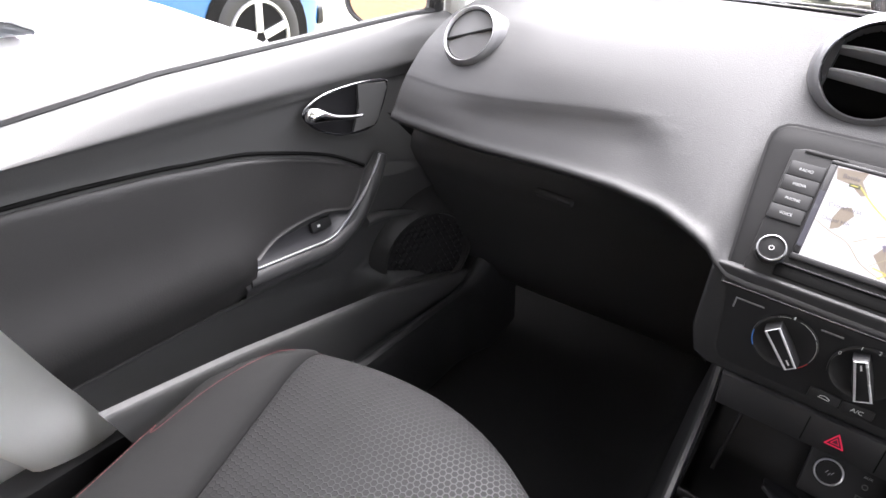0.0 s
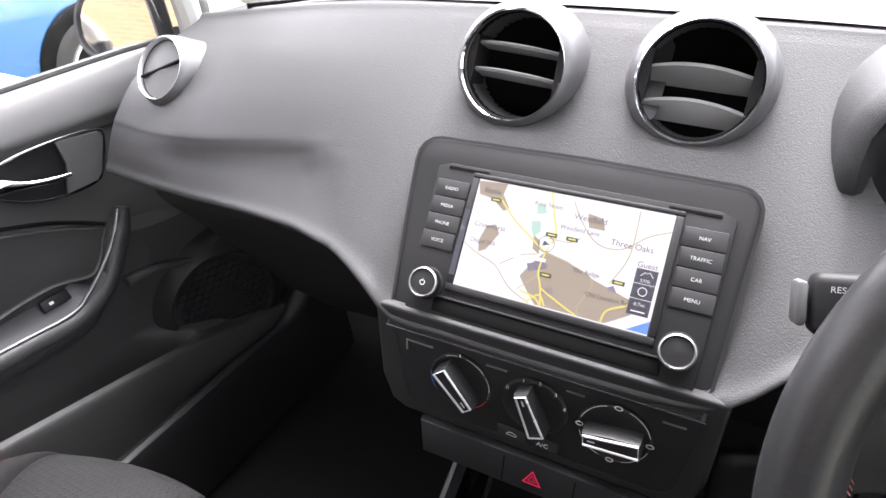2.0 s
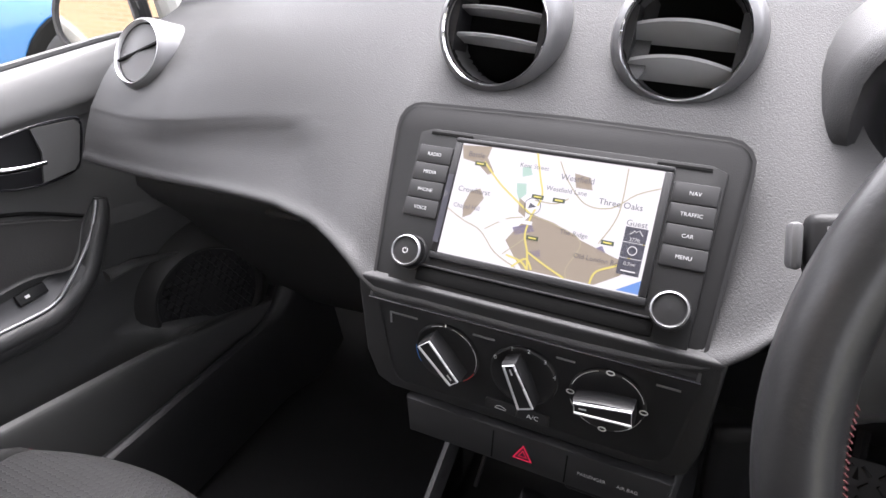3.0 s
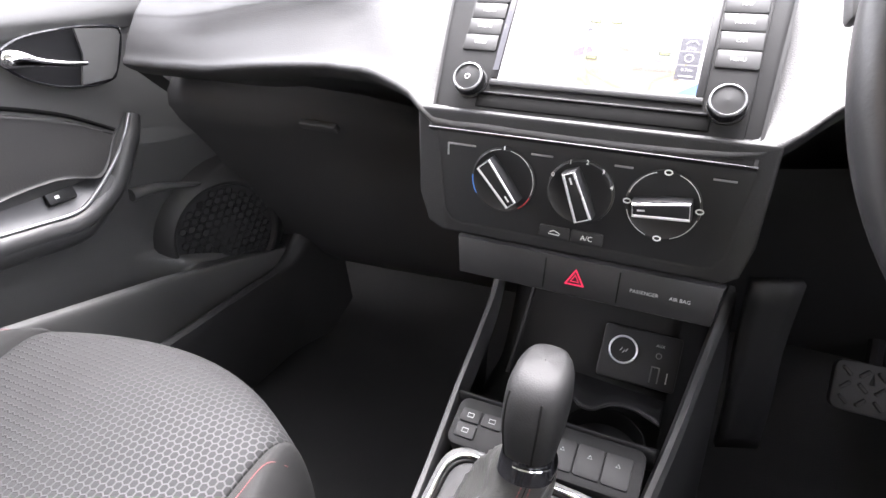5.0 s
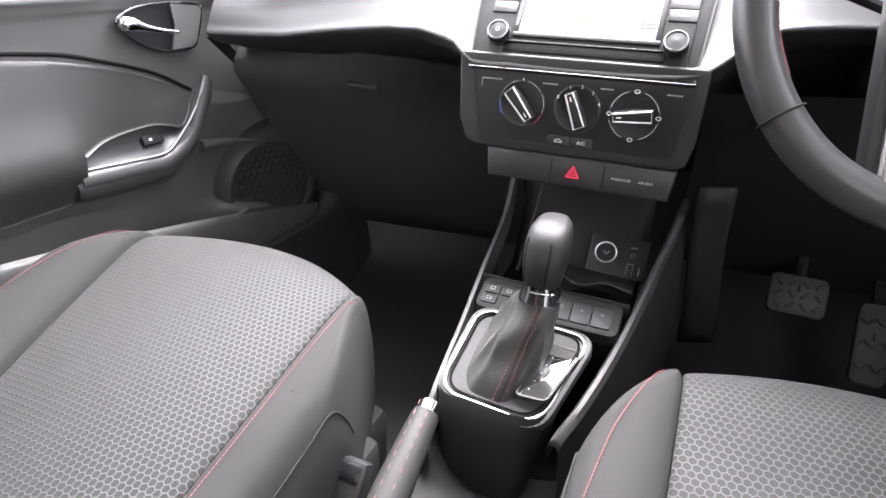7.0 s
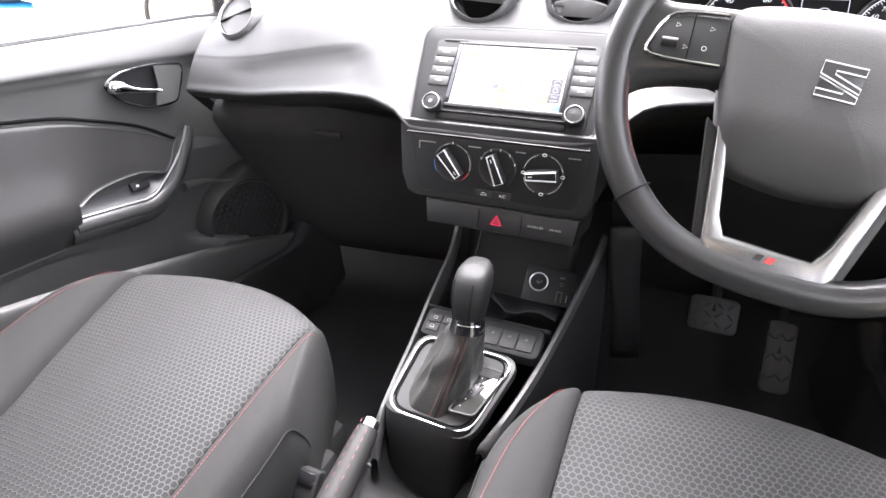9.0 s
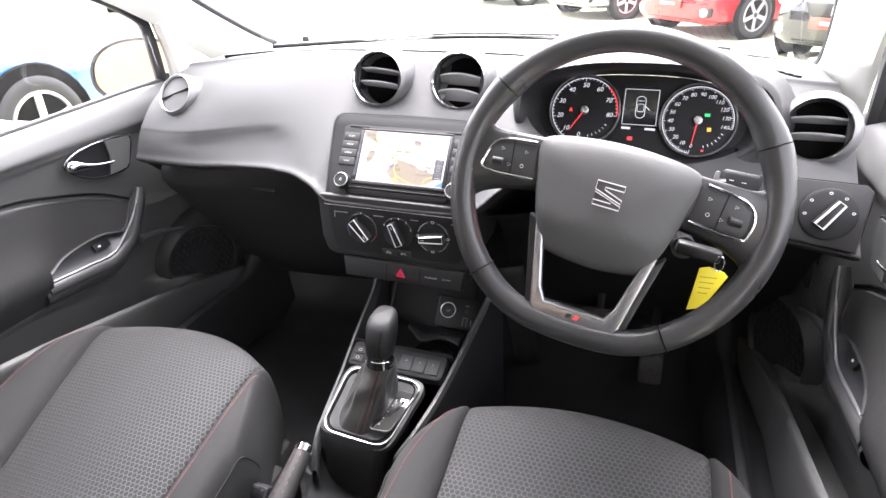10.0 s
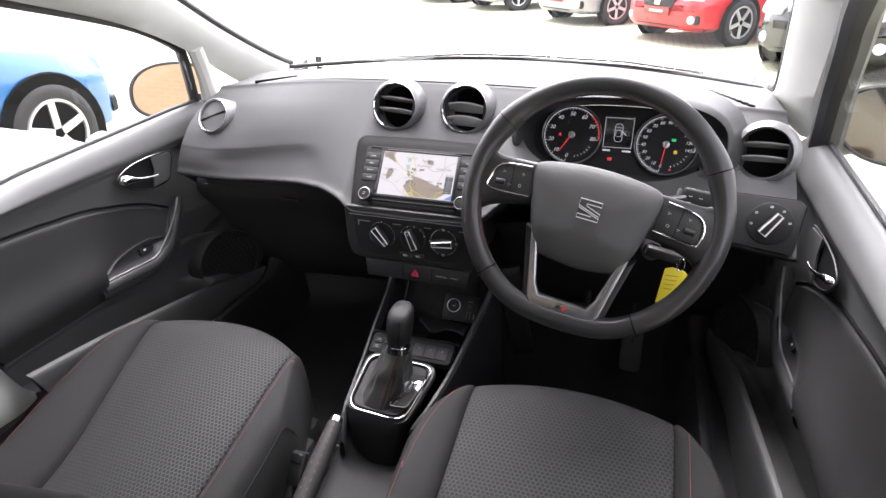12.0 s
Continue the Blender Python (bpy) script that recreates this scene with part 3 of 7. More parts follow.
xs = [-0.682, -0.67, -0.64, -0.60, -0.56, -0.53, -0.50, -0.46, -0.38, -0.32, -0.29, -0.27, -0.25, -0.23, -0.21, -0.18, -0.15, -0.125, -0.08, 0, 0.08, 0.125, 0.15, 0.18, 0.22, 0.30, 0.38, 0.46, 0.54, 0.60, 0.64, 0.67, 0.682]
VENTS = [(pose(-0.080, 0.140, 1.040, 73, 0, 0), 0.0465), (pose(0.067, 0.145, 1.041, 73, 0, 0), 0.0465), (pose(-0.552, 0.166, 0.982, 58, 0, -5), 0.0395), (pose(0.622, 0.166, 0.990, 73, 0, -14), 0.0475)]


def cut_hole(bm, m, r, flat=1.0):
    """A round or flattened hole in a sheet, round the z axis of m."""
    inv = m.inverted()

    def off(f):
        q = inv @ f.calc_center_median()
        return math.hypot(q.x, q.y / flat) if abs(q.z) < 0.10 else 9.0

    near = list({e for f in bm.faces if off(f) < r * 1.9 for e in f.edges})
    bmesh.ops.subdivide_edges(bm, edges=near, cuts=4, use_grid_fill=True)
    bmesh.ops.delete(bm, geom=[f for f in bm.faces if off(f) < r * 1.02], context="FACES")
    # draw the rim's corners onto the clean outline
    for v in {v for e in bm.edges if e.is_boundary for v in e.verts}:
        q = inv @ v.co
        d = math.hypot(q.x, q.y / flat)
        if abs(q.z) < 0.10 and r * 0.8 < d < r * 1.3:
            v.co = m @ Vector((q.x * r / d, q.y * r / d, q.z))


pad_bm = smooth_grid([pad_profile(x) for x in xs], 2, 4)
for vm, vr in VENTS:
    cut_hole(pad_bm, vm, vr)
cut_hole(pad_bm, pose(0.366, 0.152, 0.998, 66), 0.178, 0.46)
part("top_pad", pad_bm, DASH, dashboard, smooth=60)

# the small windscreen slots at the two ends of the pad
for s, x0, y0, x1, y1, z0, z1, turn in ((-1, -0.500, 0.285, -0.452, 0.375, 1.0435, 1.0405, -28), (1, 0.545, 0.475, 0.612, 0.335, 1.0330, 1.0365, 26)):
    for k in range(8):
        t = k / 7
        part("demist_slot", box_bm(-0.0045, 0.0045, -0.0075, 0.0075, -0.006, 0.0015, 0.001), HOLE, dashboard, at=pose(x0 + (x1 - x0) * t, y0 + (y1 - y0) * t, z0 + (z1 - z0) * t, -2, s * 3, turn))
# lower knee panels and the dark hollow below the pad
part("glovebox_lid", smooth_grid([[set_over(p) for p in ((x, lip(x)[0] + 0.10, 0.838), (x, 0.20, 0.79), (x, 0.27, 0.70), (x, 0.33, 0.60), (x, 0.42, 0.46), (x, 0.50, 0.40))] for x in (-0.70, -0.5, -0.3, -0.14)], 2, 3), LIFTED, dashboard, "dark grey hard plastic glovebox lid, lightened for haze")
part("glovebox_latch", box_bm(-0.030, 0.030, -0.006, 0.004, -0.007, 0.007, 0.003), LIFTED, dashboard, at=pose(-0.395, 0.192, 0.778, 40))
# LOWER is kept dark enough here to stand for the unlit footwell
part("knee_panel", smooth_grid([[(x, lip(x)[0] + 0.05, 0.842), (x, 0.16, 0.78), (x, 0.22, 0.70), (x, 0.30, 0.60), (x, 0.40, 0.48)] for x in (0.14, 0.3, 0.5, 0.67)], 2, 3), LOWER, dashboard, "black hard plastic knee panel, darkened as unlit")
part("end_cap", grid_bm([[(s * 0.684, y, z) for y, z in ((lip(0.68 * s)[0] + 0.02, 0.842), (0.36, 0.66), (0.9, 0.66))] + [(s * 0.684, y, z) for y, z in ((0.9, 1.0),)] for s in (-1,)] + [[(-0.660, y, z) for y, z in ((0.16, 0.842), (0.36, 0.66), (0.9, 0.66), (0.9, 1.0))]]), LOWER, dashboard)


def air_vent(parent, m, r=0.050, turn=0.0, closed=False, slats=((0.36, -16), (-0.16, -18))):
    """A round vent with a silver ring; m: its face looks along its own z."""
    housing = part("air_vent", lathe_bm([(r * 1.27, -0.035), (r * 1.19, -0.010), (r * 1.13, 0.000), (r * 1.07, 0.006), (r * 0.98, 0.009), (r * 0.96, 0.004), (r * 0.93, -0.012), (r * 0.93, -0.04)], 56), RING, parent, "satin silver air vent ring", at=m)
    part("chrome_ring", lathe_bm([(r * 1.01, 0.0065), (r * 0.985, 0.0092), (r * 0.955, 0.0075), (r * 0.95, 0.003)], 56), BRIGHT if closed else CHROME, housing, "bright chrome ring", at=m)
    part("duct", lathe_bm([(r * 0.94, 0.0), (r * 0.93, -0.045), (0.0, -0.05)], 40), HOLE, housing, "duct coloured near-black for its shade", at=m)
    inner = m @ pose(0, 0, 0, 0, 0, turn)
    if closed:
        part("pod", lathe_bm([(r * 1.10, -0.004), (r * 1.20, -0.014), (r * 1.32, -0.04), (r * 1.55, -0.10)], 48), POD, housing, "grey pod behind the vent", at=m)
        part("vane", lathe_bm([(r * 0.93, -0.002), (r * 0.90, 0.003), (0.0, 0.007)], 40), FLAP, housing, "closed grey vent flap", at=m)
        part("vane_gap", box_bm(-r * 0.9, r * 0.9, -0.0012, 0.0012, 0.004, 0.0075), HOLE, housing, at=inner)
        return housing
    for s in (-1, 1):
        w = r * 0.97
        part("cheek", outline_bm([(s * r * 0.80, -r * 0.45), (s * r * 0.93, -r * 0.2), (s * r * 0.95, r * 0.1), (s * r * 0.88, r * 0.42), (s * r * 0.78, r * 0.45)], 0.03), BLACK, housing, at=inner @ Matrix.Translation((0, 0, 0.0)))
    for v, tilt in slats:
        half = r * math.sqrt(max(0.1, 0.86 - v * v)) * 0.98
        rows = []
        for k in range(13):
            u = -1 + k / 6
            bow = 0.009 * (1 - u * u)
            rows.append([(u * half, 0.0018, bow - 0.006), (u * half, 0.0004, bow - 0.0045), (u * half, -0.0014, bow - 0.006), (u * half, -0.0012, -0.024), (u * half, 0.0016, -0.024)])
        part("vane", grid_bm(rows, close=True), SLAT, housing, "satin black vent slat", at=inner @ pose(0, v * r, -0.001, tilt))
    return housing


air_vent(dashboard, *VENTS[0], -4, slats=((0.34, -10), (-0.14, -14)))
air_vent(dashboard, *VENTS[1], -2, slats=((0.22, -38), (-0.34, -42)))
air_vent(dashboard, *VENTS[2], 24, closed=True)
air_vent(dashboard, *VENTS[3], 4)

# ---- infotainment unit ----
radio = thing("infotainment_unit", "black infotainment unit with a lit map screen in the dashboard", "radio", base=(0, 0.03, 0.87))
RM = pose(0, 0.034, 0.9235, 53)
bez = [(-0.127, -0.083), (-0.1355, 0.0), (-0.141, 0.060)] + [(-0.141 + 0.018 - 0.018 * math.cos(radians(a)), 0.0655 + 0.018 * math.sin(radians(a))) for a in (15, 40, 65, 90)]
bez += [(0.0, 0.0855)] + [(0.132 - 0.018 + 0.018 * math.sin(radians(a)), 0.0655 + 0.018 * math.cos(radians(a))) for a in (0, 25, 50, 75)] + [(0.132, 0.060), (0.1295, 0.0), (0.126, -0.083)]
part("bezel", outline_bm(bez, 0.04, 0.004), BEZEL, radio, "matt black surround", at=RM)
part("bezel_lip", stroke_bm([(x * 0.988, y * 0.985) for x, y in bez], 0.0025, 0.0008), BLACK, radio, at=RM)
inner = [(-0.114, -0.066), (-0.116, 0.058), (-0.105, 0.062), (0.105, 0.062), (0.116, 0.058), (0.114, -0.066)]
part("face_plate", outline_bm(inner, 0.004, 0.001), BEZEL, radio, at=RM @ Matrix.Translation((0, 0, 0.003)))
part("base_strip", box_bm(-0.1265, 0.1265, -0.083, -0.0815, -0.005, 0.003, 0.0006), GLOSSY, radio, "thin bright strip", at=RM)
part("disc_slot", box_bm(-0.090, 0.090, -0.0605, -0.0490, 0.0, 0.0042, 0.001), HOLE, radio, at=RM)
part("disc_slot_lip", box_bm(-0.087, 0.087, -0.0488, -0.0470, 0.0, 0.0056, 0.0006), LOWER, radio, at=RM)
for s in (-1, 1):
    part("top_slot", box_bm(s * 0.088 - 0.018, s * 0.088 + 0.018, 0.0575, 0.0595, 0, 0.0036), HOLE, radio, at=RM)
# the recessed frame round the screen
SW, SH, SV = 0.153, 0.0885, 0.009
part("screen_frame", join_bm(*[box_bm(a, b, c, d, 0, 0.0052, 0.0012) for a, b, c, d in ((-SW / 2 - 0.006, SW / 2 + 0.006, SV + SH / 2, SV + SH / 2 + 0.004), (-SW / 2 - 0.006, SW / 2 + 0.006, SV - SH / 2 - 0.006, SV - SH / 2), (-SW / 2 - 0.006, -SW / 2, SV - SH / 2, SV + SH / 2), (SW / 2, SW / 2 + 0.006, SV - SH / 2, SV + SH / 2))]), BLACK, radio, at=RM)
screen = part("screen", box_bm(-SW / 2, SW / 2, SV - SH / 2, SV + SH / 2, 0, 0.0038), SCREEN, radio, "lit screen showing a road map", at=RM)
SM = RM @ Matrix.Translation((0, SV, 0.0038))


def on_map(u, v):
    """A place on the screen from fractions of its width and height."""
    return ((u - 0.5) * SW, (0.5 - v) * SH)


def blob(points):
    return poly_bm([on_map(*p) for p in points], 0.0002)


town = [[(0.44, 0.52), (0.56, 0.56), (0.70, 0.66), (0.86, 0.74), (0.96, 0.78), (0.90, 0.88), (0.80, 0.99), (0.45, 0.99), (0.40, 0.90), (0.34, 0.78), (0.38, 0.66)], [(0.0, 0.02), (0.16, 0.0), (0.15, 0.10), (0.20, 0.22), (0.17, 0.25), (0.10, 0.16), (0.02, 0.14)],
        [(0.10, 0.42), (0.15, 0.38), (0.18, 0.46), (0.13, 0.62), (0.09, 0.66), (0.08, 0.54)], [(0.60, 0.12), (0.68, 0.14), (0.70, 0.24), (0.62, 0.24)], [(0.36, 0.40), (0.40, 0.44), (0.41, 0.56), (0.37, 0.52)]]
for b in town:
    part("map_town", blob(b), MAP_TAN, screen, "tan built-up patch on the map", smooth=0, at=SM)
for b in ([(0.34, 0.14), (0.38, 0.12), (0.40, 0.19), (0.35, 0.22)], [(0.33, 0.28), (0.38, 0.27), (0.39, 0.36), (0.36, 0.42), (0.34, 0.36)]):
    part("map_wood", blob(b), MAP_GREEN, screen, "green wood on the map", smooth=0, at=SM)
part("map_sea", blob([(0.90, 0.99), (1.0, 0.88), (1.0, 0.99)]), MAP_BLUE, screen, "blue sea on the map", smooth=0, at=SM)
for b in ([(0.36, 0.66), (0.45, 0.60), (0.47, 0.66), (0.38, 0.72)], [(0.46, 0.84), (0.52, 0.80), (0.53, 0.86), (0.47, 0.88)], [(0.77, 0.70), (0.80, 0.67), (0.82, 0.72), (0.78, 0.73)]):
    part("map_estate", blob(b), MAP_MAUVE, screen, smooth=0, at=SM)
roads_main = [[(0.14, 0.14), (0.24, 0.30), (0.34, 0.42), (0.44, 0.53)], [(0.44, 0.53), (0.43, 0.70), (0.46, 0.84), (0.48, 0.99)], [(0.40, 0.0), (0.44, 0.20), (0.47, 0.36), (0.44, 0.53)], [(0.48, 0.99), (0.44, 0.93), (0.36, 0.90)],
              [(0.98, 0.60), (0.90, 0.78), (0.80, 0.88), (0.78, 0.99)], [(0.46, 0.84), (0.56, 0.92), (0.66, 0.99)], [(0.40, 0.99), (0.46, 0.90), (0.50, 0.98)]]
roads_minor = [[(0.52, 0.04), (0.58, 0.20), (0.68, 0.36), (0.80, 0.36), (0.90, 0.22), (1.0, 0.14)], [(0.0, 0.60), (0.10, 0.68), (0.20, 0.74), (0.30, 0.90), (0.42, 0.99)], [(0.44, 0.53), (0.58, 0.58), (0.70, 0.68), (0.66, 0.90), (0.67, 0.99)],
               [(0.44, 0.40), (0.54, 0.40), (0.60, 0.34)], [(0.22, 0.72), (0.32, 0.60), (0.40, 0.56)], [(0.34, 0.90), (0.44, 0.72), (0.44, 0.70)], [(0.84, 0.02), (0.84, 0.40), (0.78, 0.66)]]
for r in roads_main:
    part("map_road", stroke_bm([(p.x, p.y) for p in catmull([(*on_map(*q), 0) for q in r], 5)], 0.0014, 0.0005), MAP_ROAD, screen, "yellow main road on the map", smooth=0, at=SM)
for r in roads_minor:
    part("map_lane", stroke_bm([(p.x, p.y) for p in catmull([(*on_map(*q), 0) for q in r], 5)], 0.0009, 0.0004), MAP_LANE, screen, "pale lane on the map", smooth=0, at=SM)
for body, u, v, size in (("Battle", 0.09, 0.09, 0.0060), ("Kent Street", 0.40, 0.12, 0.0048), ("Westfield", 0.62, 0.17, 0.0064), ("Westfield Lane", 0.58, 0.28, 0.0050), ("Three Oaks", 0.84, 0.32, 0.0064), ("Crowhurst", 0.12, 0.41, 0.0060), ("Chapel Hill", 0.10, 0.56, 0.0050), ("Guest", 0.93, 0.45, 0.0060), ("The Ridge", 0.66, 0.62, 0.0050), ("Old London Road", 0.80, 0.79, 0.0050)):
    x, y = on_map(u, v)
    part("map_name", text_bm(body, size), MAP_INK, screen, smooth=0, at=SM @ Matrix.Translation((x, y, 0.0004)))
for u, v in ((0.12, 0.165), (0.45, 0.37), (0.555, 0.37), (0.47, 0.72), (0.82, 0.64)):
    x, y = on_map(u, v)
    part("map_road_sign", poly_bm([(x - 0.0045, y - 0.0016), (x + 0.0045, y - 0.0016), (x + 0.0045, y + 0.0016), (x - 0.0045, y + 0.0016)], 0.0008), MAP_SIGN, screen, "small green road sign", smooth=0, at=SM)
    part("map_sign_bar", bar_bm(x - 0.003, y, x + 0.003, y, 0.0012, 0.0010), MAP_ROAD, screen, smooth=0, at=SM)
for u, v in ((0.46, 0.46), (0.31, 0.62), (0.42, 0.60)):
    x, y = on_map(u, v)
    part("map_label", poly_bm([(x - 0.005, y - 0.0014), (x + 0.005, y - 0.0014), (x + 0.005, y + 0.0014), (x - 0.005, y + 0.0014)], 0.0007), SCREEN, screen, smooth=0, at=SM)
x, y = on_map(0.435, 0.455)
part("map_position", join_bm(stroke_bm([(x + 0.0062 * math.cos(a), y + 0.0062 * math.sin(a)) for a in [k * math.pi / 12 for k in range(24)]], 0.0005, 0.0010, closed=True), poly_bm([(x - 0.003, y - 0.002), (x + 0.003, y), (x - 0.002, y + 0.0022)], 0.0010)), MAP_INK, screen, smooth=0, at=SM)
for v0, v1 in ((0.48, 0.60), (0.605, 0.725), (0.73, 0.86)):
    a, b = on_map(0.885, v1), on_map(0.985, v0)
    part("map_tile", poly_bm([(a[0], a[1]), (b[0], a[1]), (b[0], b[1]), (a[0], b[1])], 0.0009), MAP_INK, screen, "dark tile on the map", smooth=0, at=SM)
x, y = on_map(0.935, 0.54)
part("tile_mark", join_bm(stroke_bm([(x - 0.004, y), (x - 0.001, y + 0.003), (x, y + 0.002), (x + 0.002, y + 0.0035), (x + 0.005, y)], 0.0006, 0.0012), moved(text_bm("377ft", 0.0036), Matrix.Translation((x, y - 0.0035, 0.001)))), SCREEN, screen, smooth=0, at=SM)
x, y = on_map(0.935, 0.665)
part("tile_mark", stroke_bm([(x + 0.003 * math.cos(a), y + 0.003 * math.sin(a)) for a in [k * math.pi / 8 for k in range(16)]], 0.0007, 0.0012, closed=True), SCREEN, screen, smooth=0, at=SM)
x, y = on_map(0.935, 0.79)
part("tile_mark", join_bm(moved(text_bm("0.7mi", 0.0036), Matrix.Translation((x, y + 0.0015, 0.001))), bar_bm(x - 0.005, y - 0.0035, x + 0.005, y - 0.0035, 0.0010, 0.0012)), SCREEN, screen, smooth=0, at=SM)
a, b = on_map(-0.035, 0.92), on_map(-0.004, 0.30)
part("side_tab", poly_bm([(a[0], a[1]), (b[0], a[1]), (b[0], b[1]), (a[0], b[1])], 0.0020), MAP_INK, screen, smooth=0, at=SM)
part("side_arrow", stroke_bm([(a[0] + 0.001, 0.0), (a[0] + 0.001, 0.004), (a[0] + 0.0035, 0.002)], 0.0004, 0.0024, closed=True), SCREEN, screen, smooth=0, at=SM)
for s, names in ((-1, ("RADIO", "MEDIA", "PHONE", "VOICE")), (1, ("NAV", "TRAFFIC", "CAR", "MENU"))):
    for k, body in enumerate(names):
        bm_m = RM @ Matrix.Translation((s * (0.0985 + 0.0004 * k), 0.0405 - 0.0147 * k, 0.003))
        button = part("button", outline_bm(round_rect(0.0300, 0.0143, 0.0016), 0.004, 0.0005), BUTTON, radio, "black push button", at=bm_m @ Matrix.Translation((0, 0, 0.0012)))
        part("button_word", text_bm(body, 0.0039), PALE_PRINT, button, "white printed word", smooth=0, at=bm_m @ Matrix.Translation((0, 0, 0.0014)))


def radio_knob(x, power):
    m = RM @ Matrix.Translation((x, -0.040, 0.003)) @ Matrix.Scale(0.84, 4)
    knob = part("knob", lathe_bm([(0.0165, 0.0), (0.0165, 0.002), (0.0150, 0.0025), (0.0150, 0.012), (0.0145, 0.0125)] , 40), BLACK, radio, "black knurled knob with a chrome rim", at=m)
    part("knurl", join_bm(*[moved(box_bm(0.0148, 0.0157, -0.0005, 0.0005, 0.003, 0.0115), pose(0, 0, 0, 0, 0, 9 * k)) for k in range(40)]), BLACK, knob, smooth=0, at=m)
    part("knob_rim", lathe_bm([(0.0150, 0.0118), (0.0146, 0.0138), (0.0136, 0.0146), (0.0130, 0.0134)], 40), SILVER, knob, "chrome rim", at=m)
    part("knob_face", lathe_bm([(0.0130, 0.0134), (0.0122, 0.0128), (0.0, 0.0138)], 40), BLACK, knob, "black knob face", at=m)
    if power:
        part("power_mark", join_bm(arc_bm(0.0022, 0.0027, -240, 60, 16, 0.0142), bar_bm(0, 0.001, 0, 0.0032, 0.0005, 0.0142)), WHITE_PRINT, knob, smooth=0, at=m)


radio_knob(-0.0985, True)
radio_knob(0.0985, False)

# ---- climate panel ----
climate = thing("climate_panel", "black climate control panel with three chrome-edged dials", "control panel", base=(0, 0.0, 0.76), shift=(0.002, -0.006, 0.003))
CM = pose(0.002, -0.0085, 0.815, 87)
house = [(-0.144, 0.057), (-0.141, -0.020), (-0.132, -0.046), (-0.118, -0.053), (0.118, -0.053), (0.128, -0.046), (0.134, -0.020), (0.136, 0.057)]
part("housing", outline_bm(house, 0.16, 0.0035, 3), LOWER, climate, "black plastic housing", at=CM)
plate = [(-0.123, 0.030), (-0.124, 0.036), (-0.119, 0.041), (0.119, 0.041), (0.124, 0.036), (0.123, 0.030), (0.115, -0.030), (0.108, -0.040), (0.098, -0.042), (-0.098, -0.042), (-0.108, -0.040), (-0.115, -0.030)]
part("plate_edge", stroke_bm(plate, 0.0022, 0.0016, closed=True), BUTTON, climate, at=CM)
part("plate", outline_bm(plate, 0.004, 0.001), BLACK, climate, "dark control plate", at=CM @ Matrix.Translation((0, 0, 0.0012)))
for a, b in ((-0.112, -0.088), (-0.040, -0.022), (0.026, 0.040), (0.096, 0.112)):
    part("bright_line", box_bm(a, b, 0.0275, 0.0290, 0.001, 0.0022, 0.0003), SILVER, climate, at=CM)
part("line_end", box_bm(-0.1135, -0.112, 0.018, 0.029, 0.001, 0.0022, 0.0003), SILVER, climate, at=CM)


def dial(x, angle, r=0.0278):
    m = CM @ Matrix.Translation((x, 0.003, 0.001))
    d = part("dial", lathe_bm([(r, 0.0), (r * 0.985, 0.0022), (r * 0.93, 0.003), (r * 0.80, 0.0016), (0, 0.0016)], 48), BLACK, climate, "round black dial", at=m)
    t = m @ pose(0, 0, 0, 0, 0, angle)
    g = outline_bm([(-0.0070, -r * 0.76), (0.0070, -r * 0.76), (0.0076, 0), (0.0060, r * 0.76), (-0.0060, r * 0.76), (-0.0076, 0)], 0.0145, 0.002)
    part("grip", g, BLACK, d, "black dial grip", at=t @ Matrix.Translation((0, 0, 0.0155)))
    ring = [(-0.0060, -r * 0.72), (0.0060, -r * 0.72), (0.0042, r * 0.72), (-0.0042, r * 0.72)]
    part("grip_edge", tube_bm([(px, py, 0.0160) for px, py in ring], 0.0011, 6, closed=True), BRIGHT, d, "chrome outline", at=t)
    part("grip_mark", bar_bm(0, r * 0.40, 0, r * 0.60, 0.0014, 0.0160), WHITE_PRINT, d, smooth=0, at=t)
    return d, m


d1, m1 = dial(-0.0620, 40 + 180)
part("dial_scale", join_bm(arc_bm(0.0256, 0.0265, 35, 78), arc_bm(0.0256, 0.0265, -20, 30), arc_bm(0.0256, 0.0265, 96, 118), bar_bm(0, 0.0255, 0, 0.0292, 0.0012)), WHITE_PRINT, d1, smooth=0, at=m1 @ Matrix.Translation((0, 0, 0.0024)))
part("cold_mark", arc_bm(0.0256, 0.0270, 176, 212), BLUE_PRINT, d1, "blue cold mark", smooth=0, at=m1 @ Matrix.Translation((0, 0, 0.0024)))
part("hot_mark", arc_bm(0.0256, 0.0270, -55, -25), RED_PRINT, d1, "red hot mark", smooth=0, at=m1 @ Matrix.Translation((0, 0, 0.0024)))
d2, m2 = dial(0.0025, 23, 0.027)
for body, a in (("0", 152), ("1", 112), ("2", 82), ("3", 50), ("4", 18)):
    part("dial_figure", text_bm(body, 0.0052), WHITE_PRINT, d2, smooth=0, at=m2 @ Matrix.Translation((0.0255 * math.cos(radians(a)), 0.0255 * math.sin(radians(a)), 0.0028)))
d3, m3 = dial(0.0655, 97)
part("dial_scale", join_bm(*[arc_bm(0.0256, 0.0266, a, b) for a, b in ((16, 72), (108, 165), (195, 250), (290, 345))]), WHITE_PRINT, d3, smooth=0, at=m3 @ Matrix.Translation((0, 0, 0.0024)))
